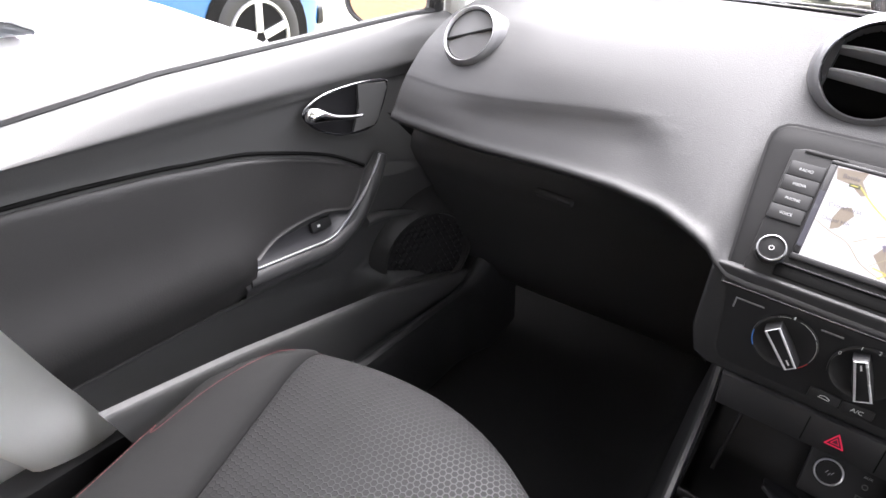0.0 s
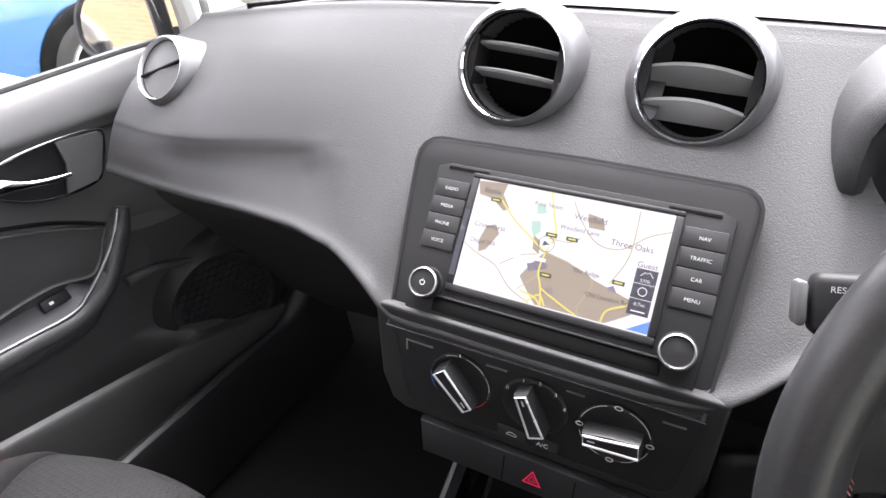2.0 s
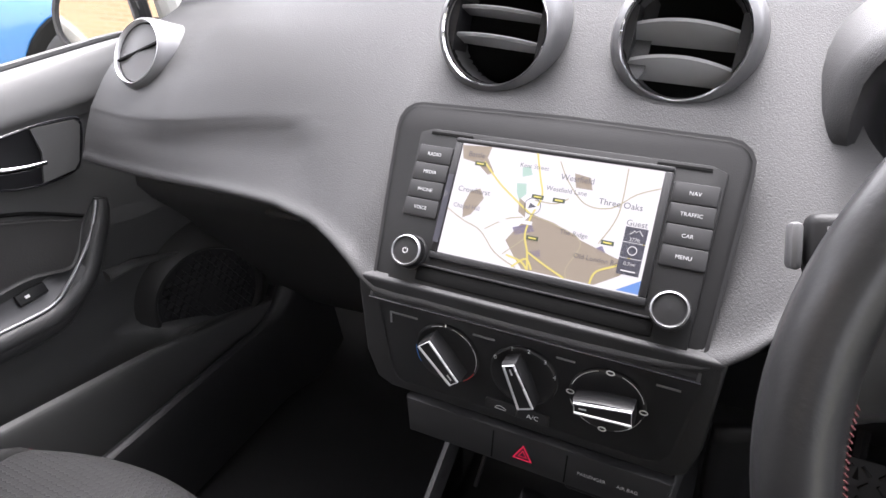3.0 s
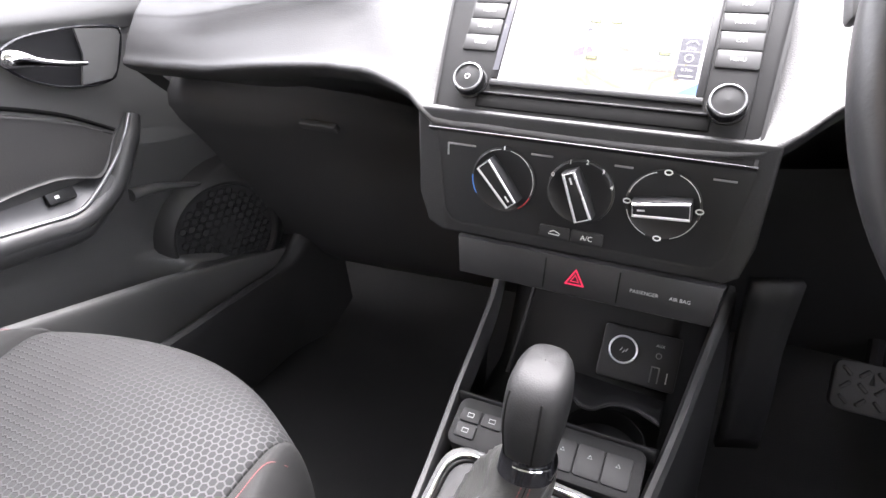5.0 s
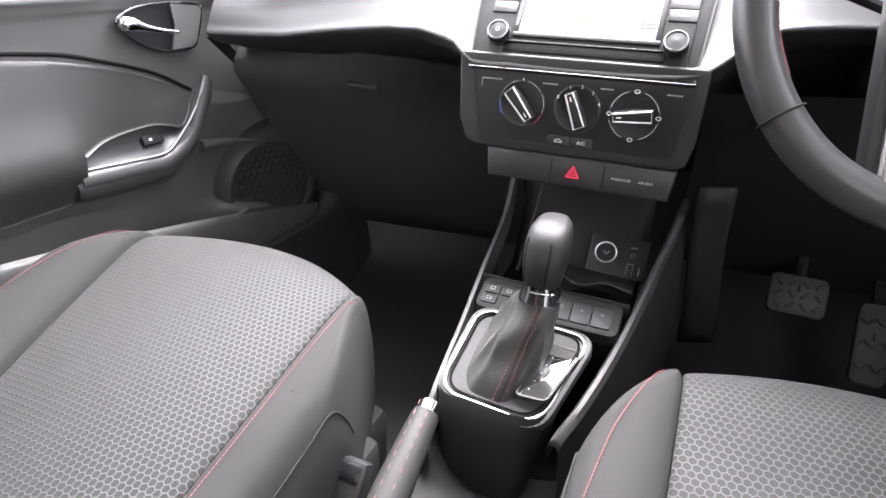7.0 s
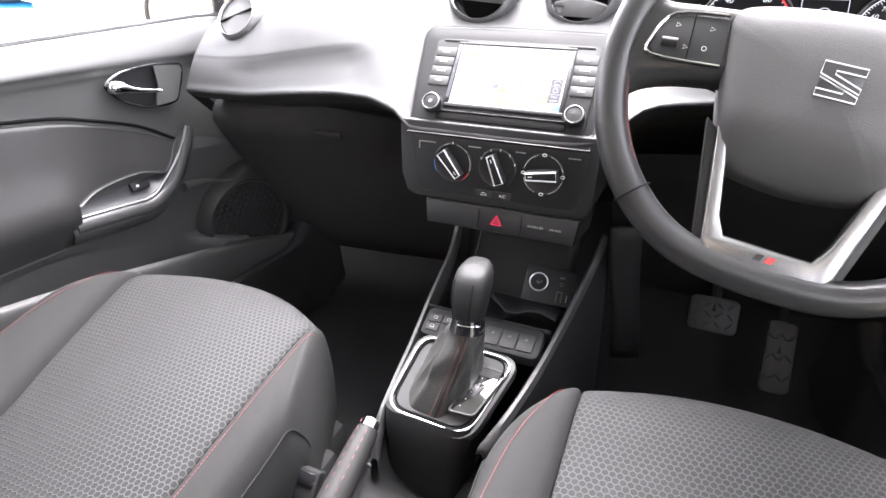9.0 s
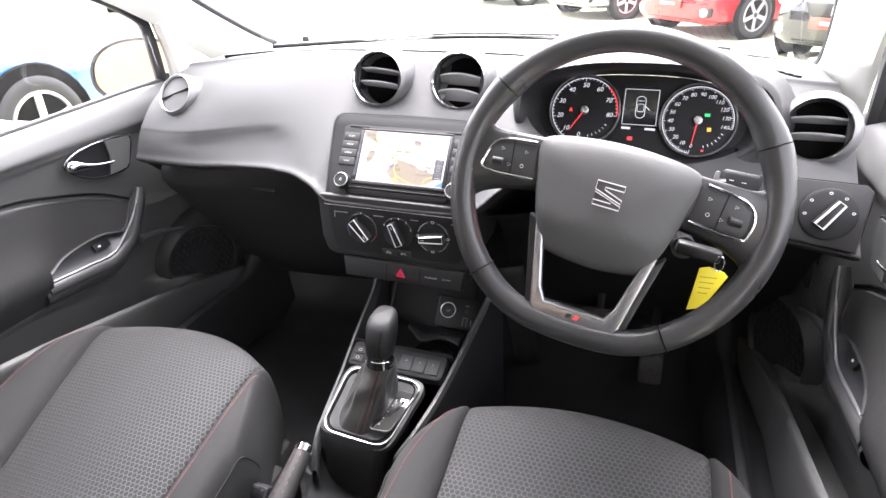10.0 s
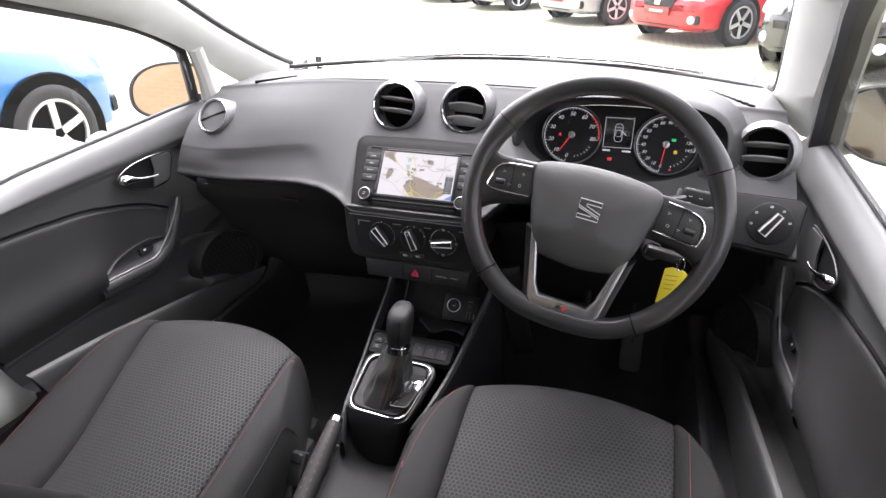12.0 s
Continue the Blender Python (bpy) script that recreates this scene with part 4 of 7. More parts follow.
for a in (90, 180, 270, 0):
    part("dial_symbol", stroke_bm([(0.0027 * math.cos(q) + 0.0262 * math.cos(radians(a)), 0.0018 * math.sin(q) + 0.0262 * math.sin(radians(a))) for q in [k * math.pi / 5 for k in range(10)]], 0.0010, 0.0006, closed=True), WHITE_PRINT, d3, smooth=0, at=m3 @ Matrix.Translation((0, 0, 0.0024)))
for x, w in ((-0.0145, 0.026), (0.0125, 0.026)):
    m = CM @ Matrix.Translation((x, -0.0345, 0.003))
    button = part("button", outline_bm(round_rect(w, 0.011, 0.002), 0.006, 0.0008), BUTTON, climate, "small black button", at=m)
    if x > 0:
        part("button_word", text_bm("A/C", 0.0060), WHITE_PRINT, button, smooth=0, at=m @ Matrix.Translation((0, 0, 0.0002)))
    else:
        part("button_mark", stroke_bm([(-0.0045, -0.0012), (-0.003, 0.0008), (0, 0.002), (0.003, 0.0008), (0.0048, -0.0002), (0.0045, -0.0016)], 0.0007, 0.0005, closed=True), WHITE_PRINT, button, smooth=0, at=m)

# ---- hazard strip ----
strip = thing("hazard_switch_strip", "black switch strip with a red hazard triangle", "switch panel", base=(0, 0.0, 0.735), shift=(0.001, -0.0066, 0))
HM = pose(0.016, -0.022, 0.7505, 80)
part("strip_body", outline_bm([(-0.112, 0.017), (-0.108, -0.017), (0.104, -0.017), (0.108, 0.017)], 0.14, 0.004), BLACK, strip, "black strip", at=HM)
for x in (-0.030, 0.031):
    part("joint", box_bm(x - 0.0006, x + 0.0006, -0.013, 0.013, -0.002, 0.0004), HOLE, strip, at=HM)
tri = [(0.0085 * math.sin(radians(a)), 0.0085 * math.cos(radians(a)) - 0.001) for a in (0, 120, 240)]
part("hazard_mark", join_bm(stroke_bm(tri, 0.0024, 0.0006, closed=True), stroke_bm([(x * 0.45, y * 0.45 - 0.0003) for x, y in tri], 0.0014, 0.0006, closed=True)), RED_LAMP, strip, "red warning triangle", smooth=0, at=HM @ Matrix.Translation((-0.004, 0, 0)))
for body, x in (("PASSENGER", 0.051), ("AIR BAG", 0.078)):
    part("airbag_word", text_bm(body, 0.0042), GREY_PRINT, strip, smooth=0, at=HM @ Matrix.Translation((x, 0, 0.0002)))


# ---- centre console ----
console = thing("centre_console", "black plastic centre console with cup holder, socket and switches", "console", base=(0, -0.1, 0.30), shift=(0, -0.0025, -0.008))
RAILS = {-1: ((-0.108, 0.150, 0.690), (-0.102, 0.100, 0.645), (-0.098, 0.0, 0.600), (-0.095, -0.080, 0.560), (-0.091, -0.150, 0.535), (-0.086, -0.200, 0.515), (-0.080, -0.225, 0.470)),
         1: ((0.142, 0.150, 0.690), (0.131, 0.100, 0.645), (0.114, 0.0, 0.600), (0.096, -0.080, 0.560), (0.078, -0.150, 0.535), (0.063, -0.190, 0.518), (0.060, -0.196, 0.505))}
for s, rail in RAILS.items():
    path = catmull(rail, 5)
    w = 1.0 if s < 0 else 1.15
    rows = [[p + Vector((-s * 0.007 * w, 0, -0.030)), p + Vector((-s * 0.0055 * w, 0, -0.002)), p + Vector((-s * 0.003, 0, 0.002)), p + Vector((s * 0.002, 0, 0.001)), p + Vector((s * 0.005 * w, 0, -0.008)), p + Vector((s * 0.012, 0, -0.10)), Vector((p.x + s * 0.022, p.y, 0.29))] for p in path]
    part("side_rail", grid_bm([r[:5] for r in rows]), RAIL, console, "satin dark grey side rail", smooth=50)
    part("rail_side", grid_bm([r[4:] for r in rows]), LOWER, console, "black side of the console", smooth=50)
GM = pose(-0.004, -0.137, 0.5545, 26)
# the gear surround narrows towards the rear, its right side more than its left
FRAME = ((-0.067, 0.065), (0.074, 0.058), (0.0425, -0.064), (-0.0765, -0.056))


def soft_quad(corners, r, grow=0.0, n=6):
    """A four-cornered outline with rounded corners, clockwise from the front left."""
    c = [Vector((x, y, 0)) for x, y in corners]
    mid = sum(c, Vector()) / 4
    c = [p + (p - mid).normalized() * grow * 1.35 for p in c]
    out = []
    for k in range(4):
        a, p, b = c[k - 1], c[k], c[(k + 1) % 4]
        u, v = p + (a - p).normalized() * r, p + (b - p).normalized() * r
        for j in range(n + 1):
            t = j / n
            q = u * (1 - t) ** 2 + p * (2 * t * (1 - t)) + v * t * t
            out.append((q.x, q.y))
    return out


part("gear_plate", outline_bm(soft_quad(FRAME, 0.030, 0.008), 0.014, 0.003), RAIL, console, "dark grey gear surround", at=GM @ Matrix.Translation((0, 0, -0.001)))
part("gear_ring", tube_bm([(x, y, 0.001) for x, y in soft_quad(FRAME, 0.026)], 0.0021, 10, closed=True, flat=0.8), CHROME, console, "bright chrome frame round the gear lever", at=GM)
part("ring_groove", tube_bm([(x, y, 0.0018) for x, y in soft_quad(FRAME, 0.024, -0.0055)], 0.0014, 8, closed=True), HOLE, console, "dark groove inside the chrome frame", at=GM)
part("gear_inset", outline_bm(soft_quad(FRAME, 0.022, -0.0065), 0.004, 0.001), LIFTED, console, "grey inner plate", at=GM @ Matrix.Translation((0, 0, 0.0012)))
WINDOW = ((0.033, 0.037), (0.067, 0.034), (0.046, -0.039), (0.013, -0.041))
part("gear_display", outline_bm(soft_quad(WINDOW, 0.006), 0.004, 0.001), MIRROR_BLACK, console, "glossy black gear position window", at=GM @ pose(0.040, 0, 0.0050, -9) @ Matrix.Translation((-0.040, 0, 0)))
part("display_edge", tube_bm([(x, y, 0.0026) for x, y in soft_quad(WINDOW, 0.007, 0.0015)], 0.0022, 6, closed=True), BLACK, console, "black window frame", at=GM @ pose(0.040, 0, 0.0030, -9) @ Matrix.Translation((-0.040, 0, 0)))
for k in range(5):
    part("gear_letter_bar", bar_bm(0.0242 + 0.0034 * k - 0.0010, -0.030 + 0.0125 * k, 0.0242 + 0.0034 * k + 0.0010, -0.030 + 0.0125 * k, 0.0022, 0.0004), GREY_PRINT, console, "gear letter", smooth=0, at=GM @ pose(0.040, 0, 0.0050, -9) @ Matrix.Translation((-0.040, 0, 0)))
# switch row in front of the lever
SWM = pose(0.0, -0.048, 0.5905, 24)
part("switch_plate", outline_bm(round_rect(0.180, 0.050, 0.010), 0.02, 0.002), BEZEL, console, "black switch plate", at=SWM @ Matrix.Translation((0.006, 0, 0)))
for x in (-0.068, -0.046):
    for y in ((0.006, -0.010) if x < -0.06 else (0.006,)):
        part("switch", outline_bm(round_rect(0.020, 0.014, 0.002), 0.004, 0.001), BUTTON, console, at=SWM @ Matrix.Translation((x, y, 0.002)))
        part("switch_mark", stroke_bm([(x - 0.003, y - 0.002), (x + 0.003, y - 0.002), (x + 0.003, y + 0.002), (x - 0.003, y + 0.002)], 0.0008, 0.0026, closed=True), GREY_PRINT, console, smooth=0, at=SWM)
for x in (0.024, 0.049, 0.074):
    part("switch", outline_bm(round_rect(0.024, 0.030, 0.003), 0.004, 0.001), BUTTON, console, "black blank switch", at=SWM @ Matrix.Translation((x, -0.002, 0.002)))
    part("switch_mark", stroke_bm([(x - 0.002, 0.001), (x + 0.002, 0.001), (x, 0.004)], 0.0006, 0.0026, closed=True), GREY_PRINT, console, smooth=0, at=SWM)
# tray with the cup holder behind it
part("tray", smooth_grid([[(x, -0.022, 0.600), (x, 0.0, 0.555), (x, 0.08, 0.552), (x, 0.12, 0.56), (x, 0.155, 0.62), (x, 0.17, 0.72)] for x in (-0.090, -0.03, 0.03, 0.102)], 3, 4), BEZEL, console, "deep black tray", smooth=50, solid=0.003)
part("cup_holder", lathe_bm([(0.040, 0.012), (0.038, 0.0115), (0.036, -0.02), (0.0, -0.022)], 40), HOLE, console, "round black cup holder, near-black for its shaded depth", at=pose(0.052, 0.010, 0.560, 4))
wave = catmull([(-0.012, 0.052, 0.594), (0.006, 0.036, 0.594), (0.022, 0.019, 0.594), (0.038, 0.018, 0.594), (0.054, 0.032, 0.594), (0.074, 0.034, 0.594), (0.100, 0.022, 0.594)], 6)
part("cup_clip", grid_bm([[p, p + Vector((0, 0.004, 0.0012)), Vector((p.x, 0.066 - 0.10 * max(0.0, p.x), 0.5965))] for p in wave]), BLACK, console, "wavy cup holder edge", smooth=60, solid=0.004)
part("clip_edge", tube_bm(wave, 0.0011, 6), BUTTON, console)
part("tray_bar", tube_bm([(-0.055, 0.145, 0.70), (-0.062, 0.10, 0.62), (-0.066, 0.06, 0.575)], 0.0025, 6), BEZEL, console)
PM = pose(0.068, 0.120, 0.597, 52, 0, 0)
part("socket_plate", outline_bm(round_rect(0.084, 0.060, 0.004), 0.01, 0.0015), BUTTON, console, "dark socket plate", at=PM @ Matrix.Translation((-0.002, 0, 0)))
sock = part("power_socket", lathe_bm([(0.0160, 0.0), (0.0160, 0.003), (0.0153, 0.0042), (0.0142, 0.0036), (0.0138, 0.002)], 36), BRIGHT, console, "chrome-ringed power socket", at=PM @ Matrix.Translation((-0.020, 0.004, 0)))
part("socket_cap", lathe_bm([(0.0139, 0.002), (0.0132, 0.0030), (0.0, 0.0032)], 32), BEZEL, sock, "black socket cap", at=PM @ Matrix.Translation((-0.020, 0.004, 0)))
part("socket_mark", join_bm(*[bar_bm(-0.020 + a, 0.002 + b, -0.018 + a, 0.006 + b, 0.0008, 0.0038) for a, b in ((-0.003, 0), (0, -0.002), (0.003, 0))]), GREY_PRINT, sock, smooth=0, at=PM)
part("aux_hole", lathe_bm([(0.0035, 0.0006), (0.0026, 0.0012), (0.002, -0.001), (0, -0.001)], 20), FLAP, console, at=PM @ Matrix.Translation((0.018, 0.006, 0)))
part("usb_port", join_bm(*[box_bm(a, b, c, d, 0, 0.0012) for a, b, c, d in ((0.0125, 0.0140, -0.024, -0.006), (0.0205, 0.0220, -0.024, -0.006), (0.0125, 0.0220, -0.0075, -0.006))]), FLAP, console, at=PM)
part("aux_word", text_bm("AUX", 0.0045), GREY_PRINT, console, smooth=0, at=PM @ Matrix.Translation((0.018, 0.017, 0.0003)))
part("usb_mark", bar_bm(0.030, -0.022, 0.030, -0.010, 0.0012), GREY_PRINT, console, smooth=0, at=PM)
# the block under the plate and the low tunnel behind it
block = []
for z, y, xl, xr in ((0.535, -0.196, -0.082, 0.046), (0.515, -0.203, -0.081, 0.043), (0.480, -0.206, -0.077, 0.038), (0.440, -0.209, -0.073, 0.032), (0.415, -0.212, -0.070, 0.030)):
    xm, hw = (xl + xr) / 2, (xr - xl) / 2
    block.append([(xl, y + 0.10, z + 0.02)] + [(xm - hw * math.copysign(abs(math.cos(a)) ** 0.35, math.cos(a)), y + 0.03 - 0.03 * abs(math.sin(a)) ** 0.6, z - 0.003 * math.sin(a)) for a in [math.pi * k / 14 for k in range(15)]] + [(xr + 0.01, y + 0.10, z + 0.02)])
part("front_block", grid_bm(block), LOWER, console, "smooth black console face", smooth=60)
part("rear_tunnel", smooth_grid([[(-0.118, y, 0.29), (-0.108, y, z - 0.03), (-0.088, y, z + lift), (-0.03, y, z), (0.04, y, z), (0.075, y, z + 0.01), (0.098, y, z - 0.02), (0.105, y, 0.29)] for y, z, lift in ((-0.17, 0.425, 0.06), (-0.205, 0.422, 0.035), (-0.235, 0.415, 0.012), (-0.29, 0.408, 0.002), (-0.40, 0.40, 0.0), (-0.60, 0.41, 0.0), (-1.2, 0.42, 0.0))], 3, 3), TUNNEL, console, "dark grey rear tunnel cover", smooth=50)
part("rear_cup_ring", tube_bm([(-0.092 + 0.030 * math.cos(a), -0.175 + 0.036 * math.sin(a), 0.440) for a in [k * math.pi / 12 for k in range(24)]], 0.004, 8, closed=True), BLACK, console, "black ring")

# ---- gear lever ----
lever = thing("gear_lever", "automatic gear lever with black leather boot and red stitching", "gear lever", base=(-0.01, -0.15, 0.56), shift=(0.012, -0.0005, -0.008))
boot_rows = []
top_c, top_r = Vector((0.002, -0.129, 0.652)), 0.0215
BOOT = [Vector((*p, 0.002)) for p in ((-0.060, 0.056), (0.029, 0.053), (0.000, -0.056), (-0.068, -0.049))]


def boot_foot(ca, sa):
    """A point of the boot's four-cornered foot."""
    u = 0.5 + 0.5 * math.copysign(abs(ca) ** 0.5, ca)
    v = 0.5 + 0.5 * math.copysign(abs(sa) ** 0.5, sa)
    return BOOT[3].lerp(BOOT[2], u).lerp(BOOT[0].lerp(BOOT[1], u), v)


def crimp(x):
    """A rounded ridge with a sharp valley."""
    return 1.0 - 2.0 * abs(math.sin(x / 2)) ** 0.7


for k in range(15):
    t = k / 14
    row = []
    for j in range(64):
        a = 2 * math.pi * j / 64
        ca, sa = math.cos(a), math.sin(a)
        base_p = GM @ boot_foot(ca, sa)
        top_p = top_c + Vector((top_r * ca, top_r * 0.9 * sa, 0.006 * sa))
        s = t ** 0.8
        c = (GM @ Vector((-0.021, -0.002, 0.002))).lerp(top_c, s)
        p = base_p.lerp(top_p, s)
        p = c + (p - c) * (1 + 0.07 * math.sin(math.pi * min(1.0, t * 1.15)))
        calm = 0.25 if -1.95 < a - 2 * math.pi * (a > math.pi) < -1.1 else 1.0
        fold = (0.0062 * crimp(4 * a + 3.5 * t) + 0.0030 * crimp(7 * a - 4 * t + 1.0)) * calm * math.sin(math.pi * min(1, 0.08 + t * 1.15)) + 0.003 * math.sin(3 * a - 9 * t) * (1 - t) * t * 3
        row.append(p + (p - c).normalized() * fold)
    boot_rows.append(row)
part("boot", grid_bm(boot_rows, close=True), BOOT_LEATHER, lever, "creased black leather boot", smooth=80)


def on_boot(jf, t):
    i, j = min(13, int(t * 14)), int(jf)
    a = boot_rows[i][j].lerp(boot_rows[i][j + 1], jf - j)
    b = boot_rows[i + 1][j].lerp(boot_rows[i + 1][j + 1], jf - j)
    return a.lerp(b, t * 14 - i) + Vector((0, -0.0010, 0.0006))


for jf in (48.9, 51.9):
    for k in range(30):
        part("stitch", tube_bm([on_boot(jf, k / 30), on_boot(jf, (k + 0.6) / 30)], 0.0006, 5), RED_THREAD, lever, "red stitch")
part("boot_seam", tube_bm([on_boot(50.4, k / 28) - Vector((0, -0.0006, 0.0004)) for k in range(29)], 0.0004, 5), HOLE, lever, "dark seam between the stitches")
part("collar", lathe_bm([(0.0225, -0.010), (0.0205, 0.004), (0.0190, 0.016), (0.0185, 0.022)], 32), GLOSSY, lever, "glossy black collar", at=pose(0.0, -0.130, 0.652, -12))
for r, z, a0, a1 in ((0.0205, 0.0200, 205, 300), (0.0218, 0.0035, 255, 335)):
    part("collar_ring", tube_bm([(r * math.cos(radians(a0 + (a1 - a0) * k / 10)), r * math.sin(radians(a0 + (a1 - a0) * k / 10)), z) for k in range(11)], 0.0010, 6), CHROME, lever, "short chrome line round the collar", at=pose(0.0, -0.130, 0.652, -12))
knob_rows = []
for k in range(17):
    t = k / 16
    z = -0.002 + 0.068 * (t if t < 0.6 else 0.6 + 0.42 * math.sin((t - 0.6) / 0.4 * math.pi / 2))
    w = 0.0205 + 0.0045 * math.sin(min(1, t / 0.6) * math.pi / 2)
    if t > 0.6:
        w *= max(0.0, 1 - ((t - 0.6) / 0.4) ** 2.4 * 0.9995) ** 0.5
    knob_rows.append([(w * 0.95 * math.copysign(abs(math.cos(a)) ** 0.72, math.cos(a)), w * 1.12 * math.copysign(abs(math.sin(a)) ** 0.72, math.sin(a)) + 0.010 * t * t, z + 0.012 * t * math.sin(a) * w / 0.028) for a in [2 * math.pi * j / 28 for j in range(28)]])
KM = pose(0.001, -0.127, 0.664, -10)
part("knob", grid_bm(knob_rows, close=True), KNOB, lever, "smooth dark grey leather knob", smooth=80, at=KM)
for s in (-1, 1):
    seam = []
    for k in range(13):
        r = knob_rows[k]
        a = radians(-90 + (14 if s > 0 else -44))
        j = (a % (2 * math.pi)) / (2 * math.pi) * 28
        p = Vector(r[int(j) % 28]).lerp(Vector(r[(int(j) + 1) % 28]), j - int(j))
        seam.append(p)
    part("knob_seam", tube_bm(seam, 0.0009, 6), HOLE, lever, "black seam", at=KM)

# ---- handbrake ----
brake = thing("handbrake", "black leather handbrake with a chrome button and red stitching", "handbrake", base=(-0.03, -0.5, 0.45), shift=(-0.006, 0.011, -0.018))
hb = [Vector(p) for p in ((-0.045, -0.300, 0.590), (-0.042, -0.36, 0.572), (-0.038, -0.44, 0.548), (-0.034, -0.52, 0.522), (-0.032, -0.60, 0.49))]
part("grip", tube_bm(catmull(hb, 5), [0.0135 + 0.004 * min(1, k / 6) + 0.003 * max(0, k - 12) / 8 for k in range(21)], 18), BRAKE_LEATHER, brake, "black leather grip", smooth=60)
d = (hb[0] - hb[1]).normalized()
part("release_button", tube_bm([hb[0] - d * 0.002, hb[0] + d * 0.012, hb[0] + d * 0.014], [0.0105, 0.0105, 0.0085], 20), CHROME, brake, "chrome release button")
for s in (-1, 1):
    for k in range(22):
        t = k / 22
        i = t * 4
        p = hb[int(i)].lerp(hb[int(i) + 1], i - int(i)) + Vector((s * 0.006, 0, 0.0166 + 0.002 * t))
        part("stitch", tube_bm([p, p + Vector((0, -0.005, -0.0016))], 0.0004, 5), RED_THREAD, brake, "red stitch")
part("gaiter", smooth_grid([[(-0.075, -0.46, 0.41), (-0.06, -0.46, 0.44), (-0.038, -0.46, 0.555), (-0.015, -0.46, 0.44), (0.0, -0.46, 0.41)], [(-0.085, -0.62, 0.41), (-0.06, -0.62, 0.46), (-0.032, -0.62, 0.50), (-0.005, -0.62, 0.46), (0.02, -0.62, 0.41)], [(-0.085, -0.75, 0.40), (-0.06, -0.75, 0.41), (-0.032, -0.75, 0.42), (-0.005, -0.75, 0.41), (0.02, -0.75, 0.40)]], 4, 4), BOOT_LEATHER, brake, "leather gaiter", smooth=80)

# seat belt buckle beside the passenger seat
buckle = thing("seat_belt_buckle", "black seat belt buckle beside the seat", "belt buckle", base=(-0.115, -0.33, 0.42))
part("stalk", tube_bm([(-0.118, -0.42, 0.40), (-0.116, -0.35, 0.47)], 0.010, 10), BLACK, buckle)
part("buckle_body", box_bm(-0.018, 0.018, -0.030, 0.030, -0.010, 0.010, 0.004), BLACK, buckle, at=pose(-0.115, -0.335, 0.49, 50))
part("release_key", box_bm(-0.013, 0.013, 0.010, 0.026, 0.008, 0.0115, 0.001), GLOSSY, buckle, "black release key", at=pose(-0.115, -0.335, 0.49, 50))


# ---- instrument cluster ----
cluster = thing("instrument_cluster", "instrument cluster with two round dials under a grey hood", "instrument cluster", base=(0.36, 0.16, 0.92), shift=(0.015, 0, -0.002))
IM = pose(0.351, 0.152, 1.000, 66)


def oval(w, h, n=48, e=0.75):
    return [(w * math.copysign(abs(math.cos(a)) ** e, math.cos(a)), h * math.copysign(abs(math.sin(a)) ** e, math.sin(a))) for a in [2 * math.pi * k / n for k in range(n)]]


hood_rows = []
for w, h, z, lift in ((0.158, 0.064, -0.006, 0), (0.170, 0.072, 0.03, 0.002), (0.181, 0.079, 0.075, 0.006), (0.186, 0.084, 0.083, 0.008), (0.193, 0.092, 0.078, 0.008), (0.199, 0.098, 0.05, 0.004), (0.210, 0.108, 0.0, 0.0), (0.235, 0.12, -0.06, -0.01)):
    row = []
    for x, y in oval(w, h):
        u = max(0.0, y / h)
        low = min(1.0, max(0.0, -1.2 * y / h))
        keep = 0.56 + 0.44 * u * u * (3 - 2 * u) - 0.46 * low * low * (3 - 2 * low) if z > 0 else 1
        row.append((x, y + lift - 0.36 * z * keep, z * keep))
    hood_rows.append(row)
part("hood", grid_bm(hood_rows[3:], close=True), DASH, cluster, "grey grained hood", smooth=60, at=IM)
part("hood_lining", grid_bm(hood_rows[:4], close=True), BLACK, cluster, "black inside of the hood", smooth=60, at=IM)
part("dial_face", outline_bm(oval(0.159, 0.065), 0.01), GLOSS_DARK, cluster, "black dial face", at=IM @ Matrix.Translation((0, 0, -0.004)))


